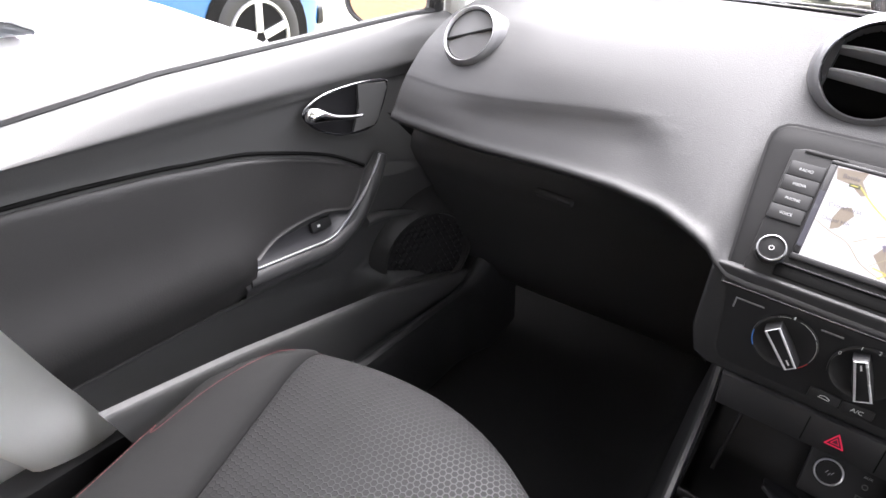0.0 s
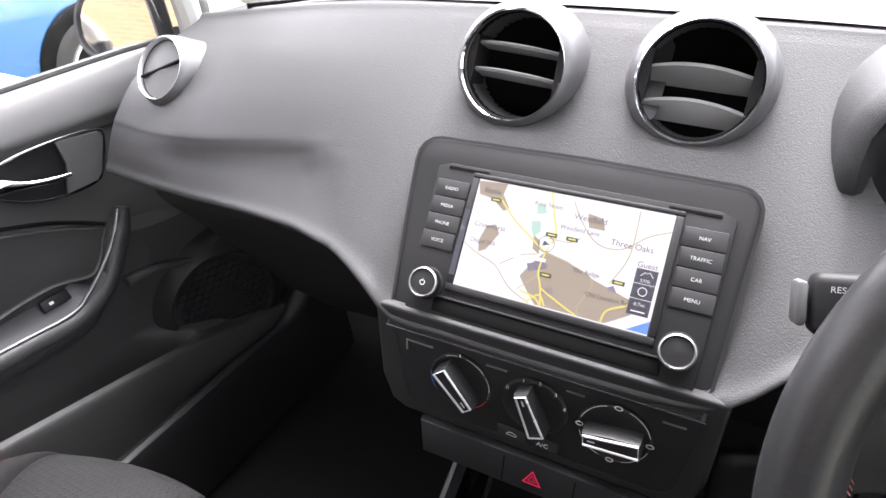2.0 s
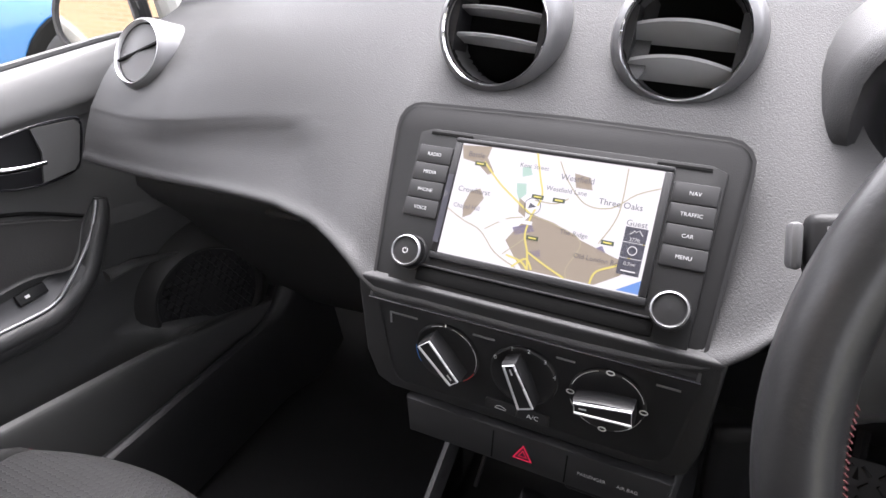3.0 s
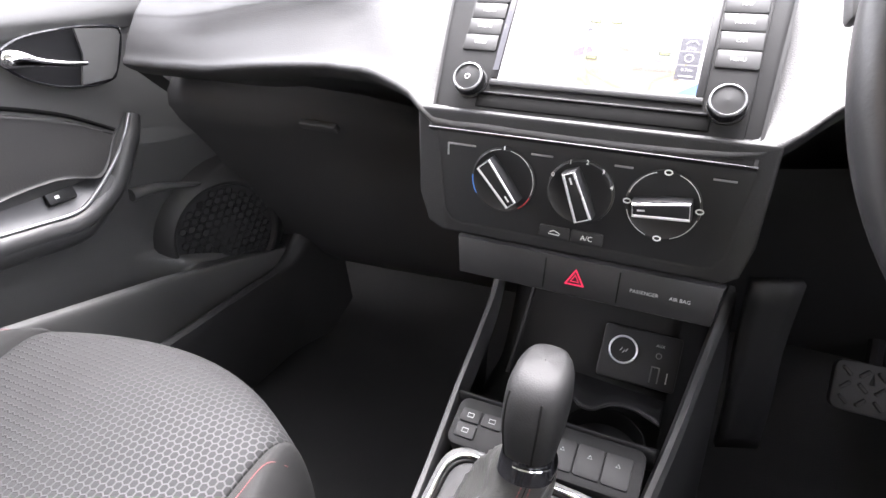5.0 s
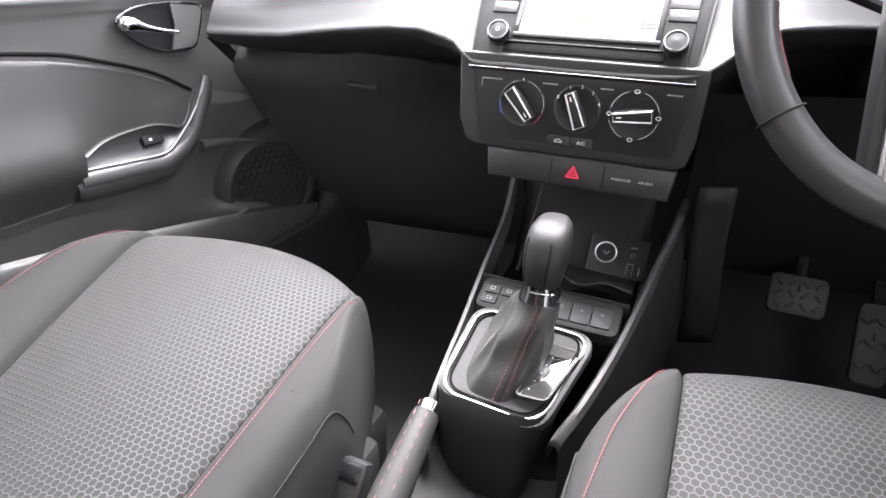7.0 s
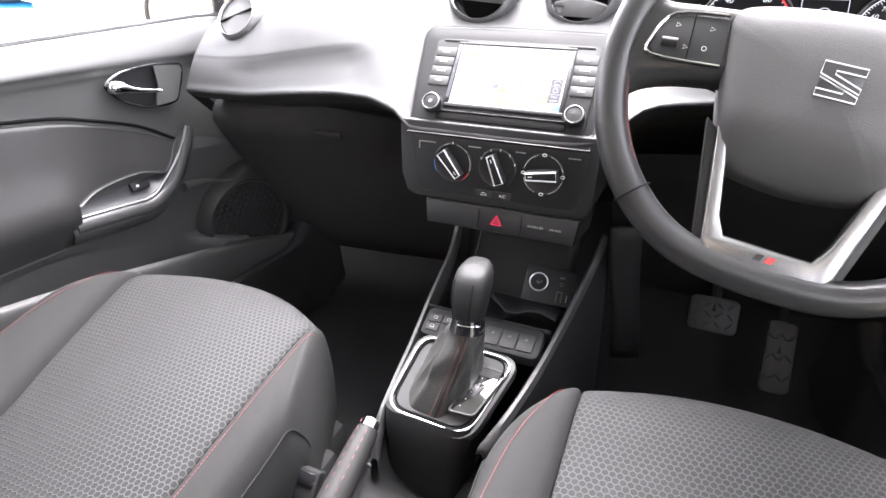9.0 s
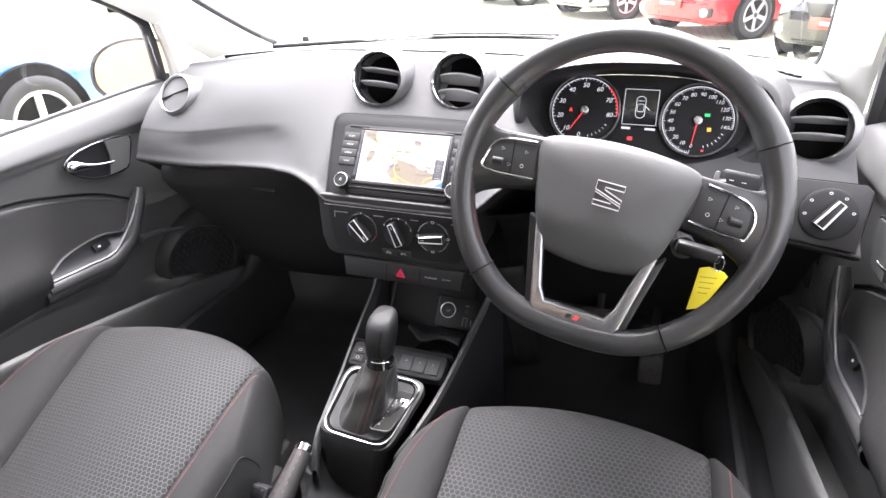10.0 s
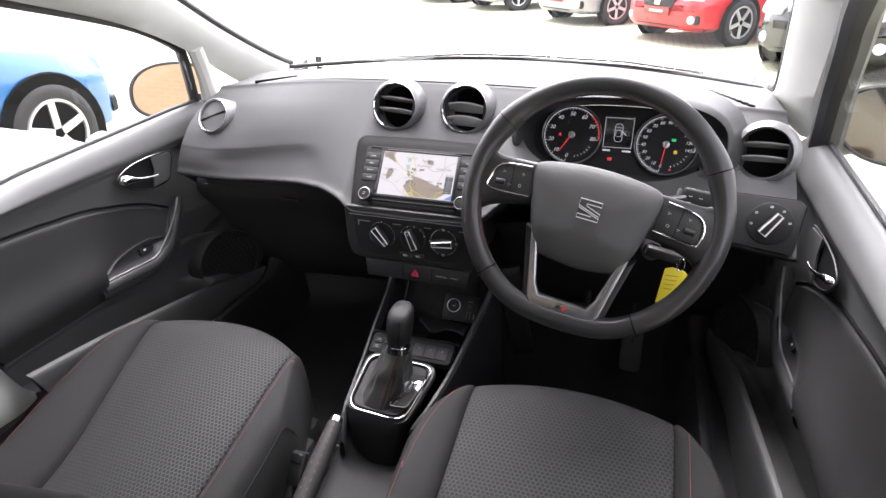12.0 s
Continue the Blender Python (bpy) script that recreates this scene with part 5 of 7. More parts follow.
def gauge(x, y, marks, a0, a1, r, needle_at, red_from=None):
    m = IM @ Matrix.Translation((x, y, 0.0))
    g = part("gauge", lathe_bm([(r * 1.06, -0.004), (r * 1.05, 0.004), (r * 1.01, 0.0055), (r * 0.985, 0.003), (r * 0.97, 0.0), (0, -0.001)], 56), GLOSS_DARK, cluster, "round black gauge", at=m)
    part("gauge_ring", lathe_bm([(r * 1.05, 0.0042), (r * 1.025, 0.0062), (r * 1.0, 0.0048)], 56), SILVER, g, "silver gauge ring", at=m)
    part("scale_line", arc_bm(r * 0.945, r * 0.965, a1 if red_from is None else red_from, a0, 40), WHITE_LIT, g, smooth=0, at=m)
    if red_from is not None:
        part("red_zone", arc_bm(r * 0.935, r * 0.97, a1, red_from, 16), RED_LIT, g, "red zone of the scale", smooth=0, at=m)
    n = (len(marks) - 1) * 5
    ticks = []
    for k in range(n + 1):
        a = radians(a0 + (a1 - a0) * k / n)
        r0 = 0.86 if k % 5 == 0 else 0.90
        ticks.append(bar_bm(r * r0 * math.cos(a), r * r0 * math.sin(a), r * 0.94 * math.cos(a), r * 0.94 * math.sin(a), 0.0009))
    part("scale_marks", join_bm(*ticks), WHITE_LIT, g, smooth=0, at=m)
    for k, body in enumerate(marks):
        a = radians(a0 + (a1 - a0) * k / (len(marks) - 1))
        part("gauge_figure", text_bm(body, 0.0104 if len(marks) < 12 else 0.0084, shear=0.2), WHITE_LIT, g, smooth=0, at=m @ Matrix.Translation((r * 0.74 * math.cos(a), r * 0.74 * math.sin(a), 0)))
    a = radians(needle_at)
    part("needle", outline_bm([(-0.001, -0.0012), (r * 0.72, -0.0005), (r * 0.72, 0.0005), (-0.001, 0.0012)], 0.001), RED_LIT, g, "red needle", at=m @ pose(0, 0, 0.0045, 0, 0, needle_at))
    part("needle_hub", lathe_bm([(0.0066, 0.0), (0.0062, 0.006), (0.0045, 0.0068), (0, 0.0066)], 24), SILVER, g, "silver needle hub", at=m)
    return m, g


gm, gl = gauge(-0.087, 0.004, ("0", "10", "20", "30", "40", "50", "60", "70", "80"), 262, -8, 0.0545, 238, red_from=48)
gm2, gr = gauge(0.087, -0.002, ("0", "10", "20", "30", "40", "50", "60", "70", "80", "90", "100", "110", "120", "130", "140"), 262, -12, 0.0545, 262)
part("warning_lamp", poly_bm([(-0.0025, -0.003), (0.0025, -0.003), (0.0015, 0.003), (-0.0015, 0.003)], 0.0006), RED_LIT, gl, smooth=0, at=gm @ Matrix.Translation((-0.022, 0.0, 0)))
part("warning_lamp", poly_bm([(-0.004, -0.0025), (0.004, -0.0025), (0.004, 0.0025), (-0.004, 0.0025)], 0.0006), GREEN_LIT, gr, "lit green lamp", smooth=0, at=gm2 @ Matrix.Translation((0.013, 0.009, 0)))
part("warning_lamp", poly_bm([(-0.003, -0.003), (0.003, -0.003), (0.003, 0.003), (-0.003, 0.003)], 0.0006), AMBER_LIT, gr, "lit amber lamp", smooth=0, at=gm2 @ Matrix.Translation((0.018, -0.013, 0)))
part("warning_lamp", poly_bm([(-0.002, -0.0015), (0.002, -0.0015), (0.002, 0.0015), (-0.002, 0.0015)], 0.0006), RED_LIT, gr, smooth=0, at=gm2 @ Matrix.Translation((0.012, -0.046, 0)))
fuel = [bar_bm(0.040 * math.cos(radians(a)), 0.040 * math.sin(radians(a)), 0.044 * math.cos(radians(a)), 0.044 * math.sin(radians(a)), 0.0011) for a in range(-72, -20, 9)]
part("fuel_marks", join_bm(*fuel), WHITE_LIT, gr, smooth=0, at=gm2)
part("coolant_marks", join_bm(*[bar_bm(0.040 * math.cos(radians(a)), 0.040 * math.sin(radians(a)), 0.044 * math.cos(radians(a)), 0.044 * math.sin(radians(a)), 0.0011) for a in range(-76, -24, 9)]), WHITE_LIT, gl, smooth=0, at=gm)
DM = IM @ Matrix.Translation((0, 0.014, -0.002))
display = part("trip_display", outline_bm(round_rect(0.056, 0.064, 0.002), 0.003), GLOSSY, cluster, "black trip display showing an open car door", at=DM)
part("display_frame", stroke_bm(round_rect(0.052, 0.056, 0.001, 2), 0.0008, 0.0004, closed=True), WHITE_LIT, display, smooth=0, at=DM)
part("car_outline", join_bm(stroke_bm(round_rect(0.014, 0.034, 0.006, 4), 0.0009, 0.0005, closed=True), stroke_bm(round_rect(0.010, 0.012, 0.002, 3, 0, -0.001), 0.0007, 0.0005, closed=True), bar_bm(-0.005, 0.010, 0.005, 0.010, 0.0008, 0.0005), bar_bm(0.007, 0.002, 0.014, -0.004, 0.0012, 0.0006)), WHITE_LIT, display, smooth=0, at=DM)
for x, w in ((-0.019, 0.014), (0.018, 0.016)):
    part("counter_bar", bar_bm(x - w / 2, -0.034, x + w / 2, -0.034, 0.0034, 0.0004), WHITE_LIT, display, smooth=0, at=DM)
part("belt_lamp", poly_bm([(-0.004, -0.003), (0.004, -0.003), (0.004, 0.003), (-0.004, 0.003)], 0.0004), RED_LIT, cluster, "lit red lamp", smooth=0, at=IM @ Matrix.Translation((-0.011, -0.036, -0.0036)))

# ---- steering wheel ----
wheel = thing("steering_wheel", "flat-bottomed black leather steering wheel with silver trim", "steering wheel", base=(0.35, -0.12, 0.96), shift=(-0.0015, -0.018, 0.0005))
WM = pose(0.346, -0.115, 0.969, 69) @ pose(0, 0, 0, 0, 0, -9.5)


def rim_point(a):
    """The middle line of the rim at an angle from the right, flat at the foot."""
    r1 = 0.1872
    r2 = 0.1825 / max(0.05, -math.sin(a)) if math.sin(a) < 0 else 9.0
    r = (r1 ** -22 + r2 ** -22) ** (-1 / 22)
    return Vector((r * math.cos(a), r * math.sin(a), 0))


rim_rows, N = [], 120
for k in range(N):
    a = 2 * math.pi * k / N
    p = rim_point(a)
    d = (rim_point(a + 0.01) - rim_point(a - 0.01)).normalized()
    o = Vector((d.y, -d.x, 0))
    deg = math.degrees(a) % 360
    grip = sum(math.exp(-((deg - c) / 9) ** 2) for c in (32, 148))
    rw, rh = 0.0165 + 0.0025 * grip, 0.0158 + 0.002 * grip
    rim_rows.append([p + o * (rw * math.cos(b)) + Vector((0, 0, rh * math.sin(b))) for b in [2 * math.pi * j / 20 for j in range(20)]])
part("rim", grid_bm(rim_rows, close=True, closed_rows=True), LEATHER, wheel, "black leather rim", smooth=80, at=WM)
for deg in (32, 148, 226, 306):
    a = radians(deg)
    p, d = rim_point(a), (rim_point(a + 0.01) - rim_point(a - 0.01)).normalized()
    o = Vector((d.y, -d.x, 0))
    part("rim_joint", tube_bm([p + o * (0.0182 * math.cos(b)) + Vector((0, 0, 0.0176 * math.sin(b))) for b in [2 * math.pi * j / 24 for j in range(24)]], 0.0010, 6, closed=True), HOLE, wheel, "seam across the rim", at=WM)
for k in range(150):
    deg = 45 + k * 1.32 if k < 75 else 150 + (k - 75) * 0.9
    a = radians(deg)
    p, d = rim_point(a), (rim_point(a + 0.01) - rim_point(a - 0.01)).normalized()
    o = Vector((d.y, -d.x, 0))
    q = p - o * 0.0150 + Vector((0, 0, 0.0070))
    part("stitch", tube_bm([q - d * 0.0013 + o * 0.0012, q + d * 0.0013 - o * 0.0012 - Vector((0, 0, 0.0012))], 0.0005, 4), RED_THREAD, wheel, "red stitch", at=WM)

pad_out = [(-0.100, 0.034), (-0.095, 0.048), (-0.075, 0.056), (-0.035, 0.0615), (0.0, 0.063), (0.035, 0.0615), (0.075, 0.056), (0.095, 0.048), (0.100, 0.034), (0.095, 0.01), (0.086, -0.028), (0.075, -0.064), (0.067, -0.080), (0.054, -0.090), (0.0, -0.096), (-0.054, -0.090), (-0.067, -0.080), (-0.075, -0.064), (-0.086, -0.028), (-0.095, 0.01)]
pad_ring = [(p.x, p.y) for p in catmull([(*p, 0) for p in pad_out + pad_out[:1]], 4)][:-1]
pad_rows = []
for sc, z in ((1.0, -0.055), (1.0, 0.004), (0.985, 0.012), (0.95, 0.018), (0.86, 0.024), (0.73, 0.028), (0.6, 0.030), (0.48, 0.031), (0.3, 0.032), (0.02, 0.0325)):
    pad_rows.append([(x * sc, (y + 0.01) * sc - 0.01, z - 0.42 * max(0.0, -0.046 - ((y + 0.01) * sc - 0.01)) * (z > 0)) for x, y in pad_ring])
part("airbag_pad", grid_bm(pad_rows, close=True), PAD, wheel, "grey grained airbag cover", smooth=70, at=WM)
SPM = WM @ Matrix.Translation((0, -0.013, 0))
for s in (-1, 1):
    arm = [[(s * 0.080, 0.062, 0.004), (s * 0.080, 0.058, 0.014), (s * 0.080, 0.02, 0.016), (s * 0.080, 0.002, 0.010), (s * 0.080, -0.006, -0.010)],
           [(s * 0.125, 0.060, 0.000), (s * 0.125, 0.056, 0.012), (s * 0.125, 0.02, 0.013), (s * 0.125, -0.004, 0.008), (s * 0.125, -0.012, -0.012)],
           [(s * 0.158, 0.060, -0.004), (s * 0.158, 0.056, 0.008), (s * 0.158, 0.02, 0.010), (s * 0.158, -0.012, 0.006), (s * 0.158, -0.024, -0.010)],
           [(s * 0.176, 0.075, -0.006), (s * 0.176, 0.066, 0.006), (s * 0.176, 0.02, 0.010), (s * 0.176, -0.022, 0.006), (s * 0.176, -0.042, -0.008)]]
    spoke = part("spoke", smooth_grid(arm, 4, 3), LEATHER, wheel, "black spoke", smooth=70, solid=0.012, at=SPM)
    key_out = [(s * 0.098, 0.050), (s * 0.140, 0.046), (s * 0.156, 0.034), (s * 0.158, 0.012), (s * 0.150, 0.004), (s * 0.094, 0.010)]
    part("switch_block", outline_bm(key_out, 0.006, 0.001), BUTTON, spoke, "black switch block", at=SPM @ Matrix.Translation((0, 0, 0.0172)))
    trim = [(s * 0.094, 0.0075, 0.0178), (s * 0.150, 0.0015, 0.0165), (s * 0.1600, 0.008, 0.0160), (s * 0.1610, 0.030, 0.0160), (s * 0.146, 0.0455, 0.0165), (s * 0.104, 0.0525, 0.0172)] if s > 0 else [(s * 0.094, 0.0075, 0.0178), (s * 0.156, 0.006, 0.016), (s * 0.160, 0.022, 0.016), (s * 0.146, 0.046, 0.0165), (s * 0.100, 0.0525, 0.0172)]
    part("switch_trim", tube_bm(catmull(trim, 4), 0.0018, 8), CHROME, spoke, "bright metal trim", at=SPM)
    part("joint", tube_bm([(s * 0.128, 0.048, 0.0172), (s * 0.124, 0.006, 0.0172)], 0.0006, 5), HOLE, spoke, at=SPM)
    for x, y, kind in ((0.110, 0.038, "arrow"), (0.140, 0.036, "arrow"), (0.112, 0.020, "ring"), (0.128, 0.018, "arrow")):
        mark = stroke_bm([(s * x - 0.002, y - 0.0018), (s * x + 0.002, y), (s * x - 0.002, y + 0.0018)], 0.0007, 0.0178, closed=True) if kind == "arrow" else stroke_bm([(s * x + 0.0021 * math.cos(q), y + 0.0021 * math.sin(q)) for q in [k * math.pi / 5 for k in range(10)]], 0.0008, 0.0178, closed=True)
        part("switch_mark", mark, GREY_PRINT, spoke, smooth=0, at=SPM)
    part("roller", tube_bm([(s * 0.136, 0.020, 0.018), (s * 0.150, 0.019, 0.018)], 0.0045, 14), BLACK, spoke, "ribbed black roller", at=SPM)
# lower silver spoke
u_out = [(-0.079, -0.046), (-0.066, -0.056), (-0.048, -0.132), (-0.039, -0.1485), (0.037, -0.1485), (0.046, -0.132), (0.060, -0.074), (0.077, -0.056), (0.058, -0.156), (0.047, -0.173), (-0.046, -0.173), (-0.056, -0.158)]
part("lower_spoke", outline_bm(u_out, 0.014, 0.003, 3), DARK_SILVER, wheel, "satin silver lower spoke", at=WM @ Matrix.Translation((0, 0, 0.010)))
part("lower_spoke_back", outline_bm([(x * 1.12, y * 1.025) for x, y in u_out], 0.03, 0.002), BLACK, wheel, "black spoke backing", at=WM @ Matrix.Translation((0, 0, 0.002)))
for x, m_ in ((-0.0050, BLACK), (0.0048, RED_PRINT)):
    part("spoke_badge", poly_bm([(x - 0.0045, -0.1610), (x + 0.0022, -0.1610), (x + 0.0045, -0.1550), (x - 0.0018, -0.1550)], 0.0106), m_, wheel, "small slanted badge bar", smooth=0, at=WM)
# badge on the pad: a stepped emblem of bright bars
BM = WM @ Matrix.Translation((0, 0.000, 0.0325)) @ Matrix.Scale(0.62, 4)
badge = part("badge", outline_bm([(-0.0255, 0.0225), (0.0265, 0.0215), (0.0260, -0.0235), (-0.0245, -0.0225)], 0.004, 0.001), EMBLEM, wheel, "chrome-edged emblem", at=BM @ Matrix.Translation((0, 0, 0.001)))
UPPER = [(-0.0262, 0.0230), (0.0270, 0.0220), (0.0268, 0.0120), (-0.0090, 0.0128), (-0.0085, 0.0080), (0.0266, -0.0050), (0.0264, -0.0120), (-0.0262, 0.0060)]
LOW = [(-0.0260, 0.0015), (0.0085, -0.0105), (0.0080, -0.0150), (-0.0255, -0.0142), (-0.0250, -0.0232), (0.0262, -0.0242), (0.0263, -0.0165)]
for pts in (UPPER, LOW):
    part("emblem_bar", outline_bm(pts, 0.003, 0.0009), EMBLEM, badge, "satin metal bar of the emblem", smooth=0, at=BM @ Matrix.Translation((0, 0, 0.0026)))
    part("emblem_edge", tube_bm([(x, y, 0.0024) for x, y in pts], 0.0012, 6, closed=True), BRIGHT, badge, "bright chrome outline", at=BM)
# column and its shroud
part("column_shroud", smooth_grid([[(0.349 + 0.055 * math.cos(a), y, z + 0.050 * math.sin(a)) for a in [2 * math.pi * j / 12 for j in range(13)]] for y, z in ((-0.075, 0.945), (-0.02, 0.925), (0.08, 0.89), (0.2, 0.85))], 3, 2), LOWER, wheel, "black column shroud", smooth=60)


def stalk(name, label, path, head, words=()):
    st = thing(name, label, "stalk", base=path[0])
    part("arm", tube_bm(catmull(path, 4), 0.009, 10, flat=0.7), BEZEL, st)
    part("grip", moved(box_bm(-0.026, 0.026, -0.010, 0.010, -0.018, 0.018, 0.006, 3), head), BEZEL, st, "black stalk grip")
    for body, a, b in words:
        part("stalk_word", text_bm(body, 0.0050), PALE_PRINT, st, smooth=0, at=head @ pose(0, -0.0106, 0, 90) @ Matrix.Translation((a, b, 0)))
    for a, b in ((-0.012, 0.001), (-0.012, -0.004)) if words else ((-0.012, 0.004), (0.004, 0.004), (-0.012, -0.006)):
        part("stalk_mark", bar_bm(a - 0.003, b, a + 0.003, b, 0.0012, 0.0), GREY_PRINT, st, smooth=0, at=head @ pose(0, -0.0114, 0, 90))
    part("grip_end", moved(box_bm(-0.034, -0.0275, -0.009, 0.009, -0.013, 0.013, 0.003), head), FLAP, st, "grey end button")
    part("grip_ring", moved(box_bm(0.020, 0.024, -0.0110, 0.0110, -0.0190, 0.0190, 0.004), head), BEZEL, st, at=None)
    return st


stalk("indicator_stalk", "black indicator stalk with white marks behind the wheel", [(0.30, -0.01, 0.93), (0.245, -0.002, 0.950), (0.195, -0.006, 0.968)], pose(0.185, -0.005, 0.969, -28, -6, 8), (("RES/+", -0.012, 0.009), ("SET/-", -0.013, -0.011)))
stalk("wiper_stalk", "black wiper stalk with white marks behind the wheel", [(0.40, -0.01, 0.93), (0.46, 0.0, 0.945), (0.49, 0.0, 0.952)], pose(0.508, 0.005, 0.948, -20, 6, -8))

# ---- ignition key with its yellow tag ----
key = thing("car_key", "black car key in the ignition with a yellow plastic tag", "key", base=(0.47, -0.06, 0.87), shift=(0.002, -0.0035, -0.008))
part("key_bow", box_bm(-0.030, 0.030, -0.008, 0.008, -0.009, 0.009, 0.004, 3), BLACK, key, "black key bow", at=pose(0.464, -0.050, 0.878, 0, 12, 4))
part("key_barrel", tube_bm([(0.44, 0.02, 0.87), (0.445, -0.045, 0.878)], 0.016, 16), BLACK, key)
part("key_ring", tube_bm([(0.492 + 0.006 * math.cos(a), -0.056, 0.866 + 0.011 * math.sin(a)) for a in [k * math.pi / 8 for k in range(16)]], 0.0011, 6, closed=True), CHROME, key, "thin metal ring")
tag = part("tag", outline_bm([(-0.012, 0.030), (0.0, 0.033), (0.020, 0.026), (0.026, 0.020), (0.0, -0.030), (-0.020, -0.034)], 0.002, 0.0004), YELLOW, key, "yellow plastic tag", at=pose(0.481, -0.058, 0.826, 86, 0, 8))
for k in range(4):
    part("tag_line", bar_bm(-0.010, 0.018 - 0.008 * k, 0.012 - 0.003 * k, 0.017 - 0.008 * k, 0.0014), TAG_INK, tag, "line of unreadable writing", smooth=0, at=pose(0.481, -0.058, 0.826, 86, 0, 8))

# ---- light switch ----
LM = pose(0.608, 0.040, 0.906, 72, 0, -6)
lights = thing("light_switch", "rotary light switch with a chrome-edged grip beside the wheel", "light switch", base=(0.62, 0.04, 0.85), shift=(0.008, -0.0025, 0.003))
part("panel", outline_bm([(-0.066, 0.042), (0.052, 0.042), (0.062, 0.034), (0.056, -0.050), (-0.062, -0.040)], 0.02, 0.002), DASH, lights, "grey switch panel", at=LM)
part("panel_joint", stroke_bm([(-0.066, 0.0425), (0.052, 0.0425), (0.0625, 0.0345), (0.0565, -0.0505), (-0.062, -0.0405)], 0.0014, 0.0006, closed=True), HOLE, lights, smooth=0, at=LM)
part("rotary", lathe_bm([(0.036, 0.0), (0.0352, 0.005), (0.0325, 0.0065), (0.025, 0.006), (0.020, 0.0075), (0, 0.0075)], 48), LOWER, lights, "round black switch", at=LM @ Matrix.Translation((0.014, -0.002, 0)))
gripm = LM @ pose(0.014, -0.002, 0.007, 0, 0, -33)
part("grip", outline_bm([(-0.0085, -0.021), (0.0085, -0.021), (0.008, 0.0), (0.0065, 0.021), (-0.0065, 0.021), (-0.008, 0.0)], 0.016, 0.002), BLACK, lights, "black grip", at=gripm @ Matrix.Translation((0, 0, 0.016)))
part("grip_edge", tube_bm([(x, y, 0.0168) for x, y in ((-0.0062, -0.020), (0.0062, -0.020), (0.0048, 0.020), (-0.0048, 0.020))], 0.0016, 6, closed=True), BRIGHT, lights, "chrome edge", at=gripm)
for a in (10, 55, 95, 145, 185):
    x, y = 0.014 + 0.0288 * math.cos(radians(a)), -0.002 + 0.0288 * math.sin(radians(a))
    part("switch_symbol", stroke_bm([(x + 0.0020 * math.cos(q), y + 0.0015 * math.sin(q)) for q in [k * math.pi / 4 for k in range(8)]], 0.0008, 0.0072, closed=True), WHITE_PRINT, lights, smooth=0, at=LM)
part("roller_frame", outline_bm(round_rect(0.020, 0.036, 0.003), 0.003, 0.001), BLACK, lights, at=LM @ Matrix.Translation((-0.048, 0.004, 0.002)))
part("dimmer_roller", tube_bm([(-0.055, 0.004, 0.002), (-0.041, 0.004, 0.002)], 0.009, 18), BUTTON, lights, "ribbed dimmer roller", at=LM)

# ---- pedals ----
for name, label, x, z, w, h in (("brake_pedal", "brake pedal with a ribbed rubber pad", 0.335, 0.50, 0.085, 0.065), ("accelerator_pedal", "narrow black accelerator pedal", 0.455, 0.44, 0.05, 0.13)):
    pedal = thing(name, label, "pedal", "pedals", base=(x, 0.34, z))
    pm = pose(x, 0.30, z, 58)
    part("pad", outline_bm(round_rect(w, h, 0.012), 0.014, 0.003), RUBBER, pedal, "ribbed rubber pad", at=pm)
    for i in range(4):
        for j in range(3):
            part("rib", box_bm(-0.007, 0.007, -0.0022, 0.0022, 0, 0.0035, 0.001), BUTTON, pedal, at=pm @ pose((-0.5 + (i + 0.5) / 4) * w * 0.9, (-0.5 + (j + 0.5) / 3) * h * 0.85, 0, 0, 0, 45 if (i + j) % 2 else -45))
    part("arm", tube_bm([(x, 0.31, z), (x, 0.40, z + 0.12), (x, 0.44, z + 0.32)], 0.010, 8), GLOSS_DARK, pedal)
# footrest side panel of the console by the driver
structure(part("trim_console_side", smooth_grid([[(0.150, 0.10, 0.72), (0.155, 0.14, 0.62), (0.165, 0.18, 0.52), (0.17, 0.22, 0.42)], [(0.195, 0.12, 0.72), (0.200, 0.16, 0.62), (0.212, 0.20, 0.52), (0.22, 0.24, 0.42)]], 3, 3), LOWER, smooth=60, solid=0.01), "black plastic knee panel beside the console", "trim")


# ---- doors ----
def knot(table, t):
    for (a, p), (b, q) in zip(table, table[1:]):
        if t <= b:
            return p + (q - p) * (t - a) / (b - a)
    return table[-1][1]


CREASE = ((-2, 0.882), (-0.40, 0.882), (-0.25, 0.873), (-0.12, 0.858), (-0.02, 0.833), (0.06, 0.803), (0.115, 0.772), (0.5, 0.72))
GRAB = [(0.122, 0.800), (0.112, 0.780), (0.094, 0.753), (0.070, 0.728), (0.044, 0.706), (0.010, 0.688), (-0.060, 0.692), (-0.162, 0.701)]


def rear(z):
    """The slanting rear edge of the door."""
    return knot(((0.30, -0.27), (0.36, -0.285), (0.49, -0.33), (0.77, -0.435), (0.99, -0.52), (1.5, -0.7)), z)


def swept(y, z):
    return y if y > -0.2 else -0.2 + (y + 0.2) / 0.78 * (-0.2 - rear(z))


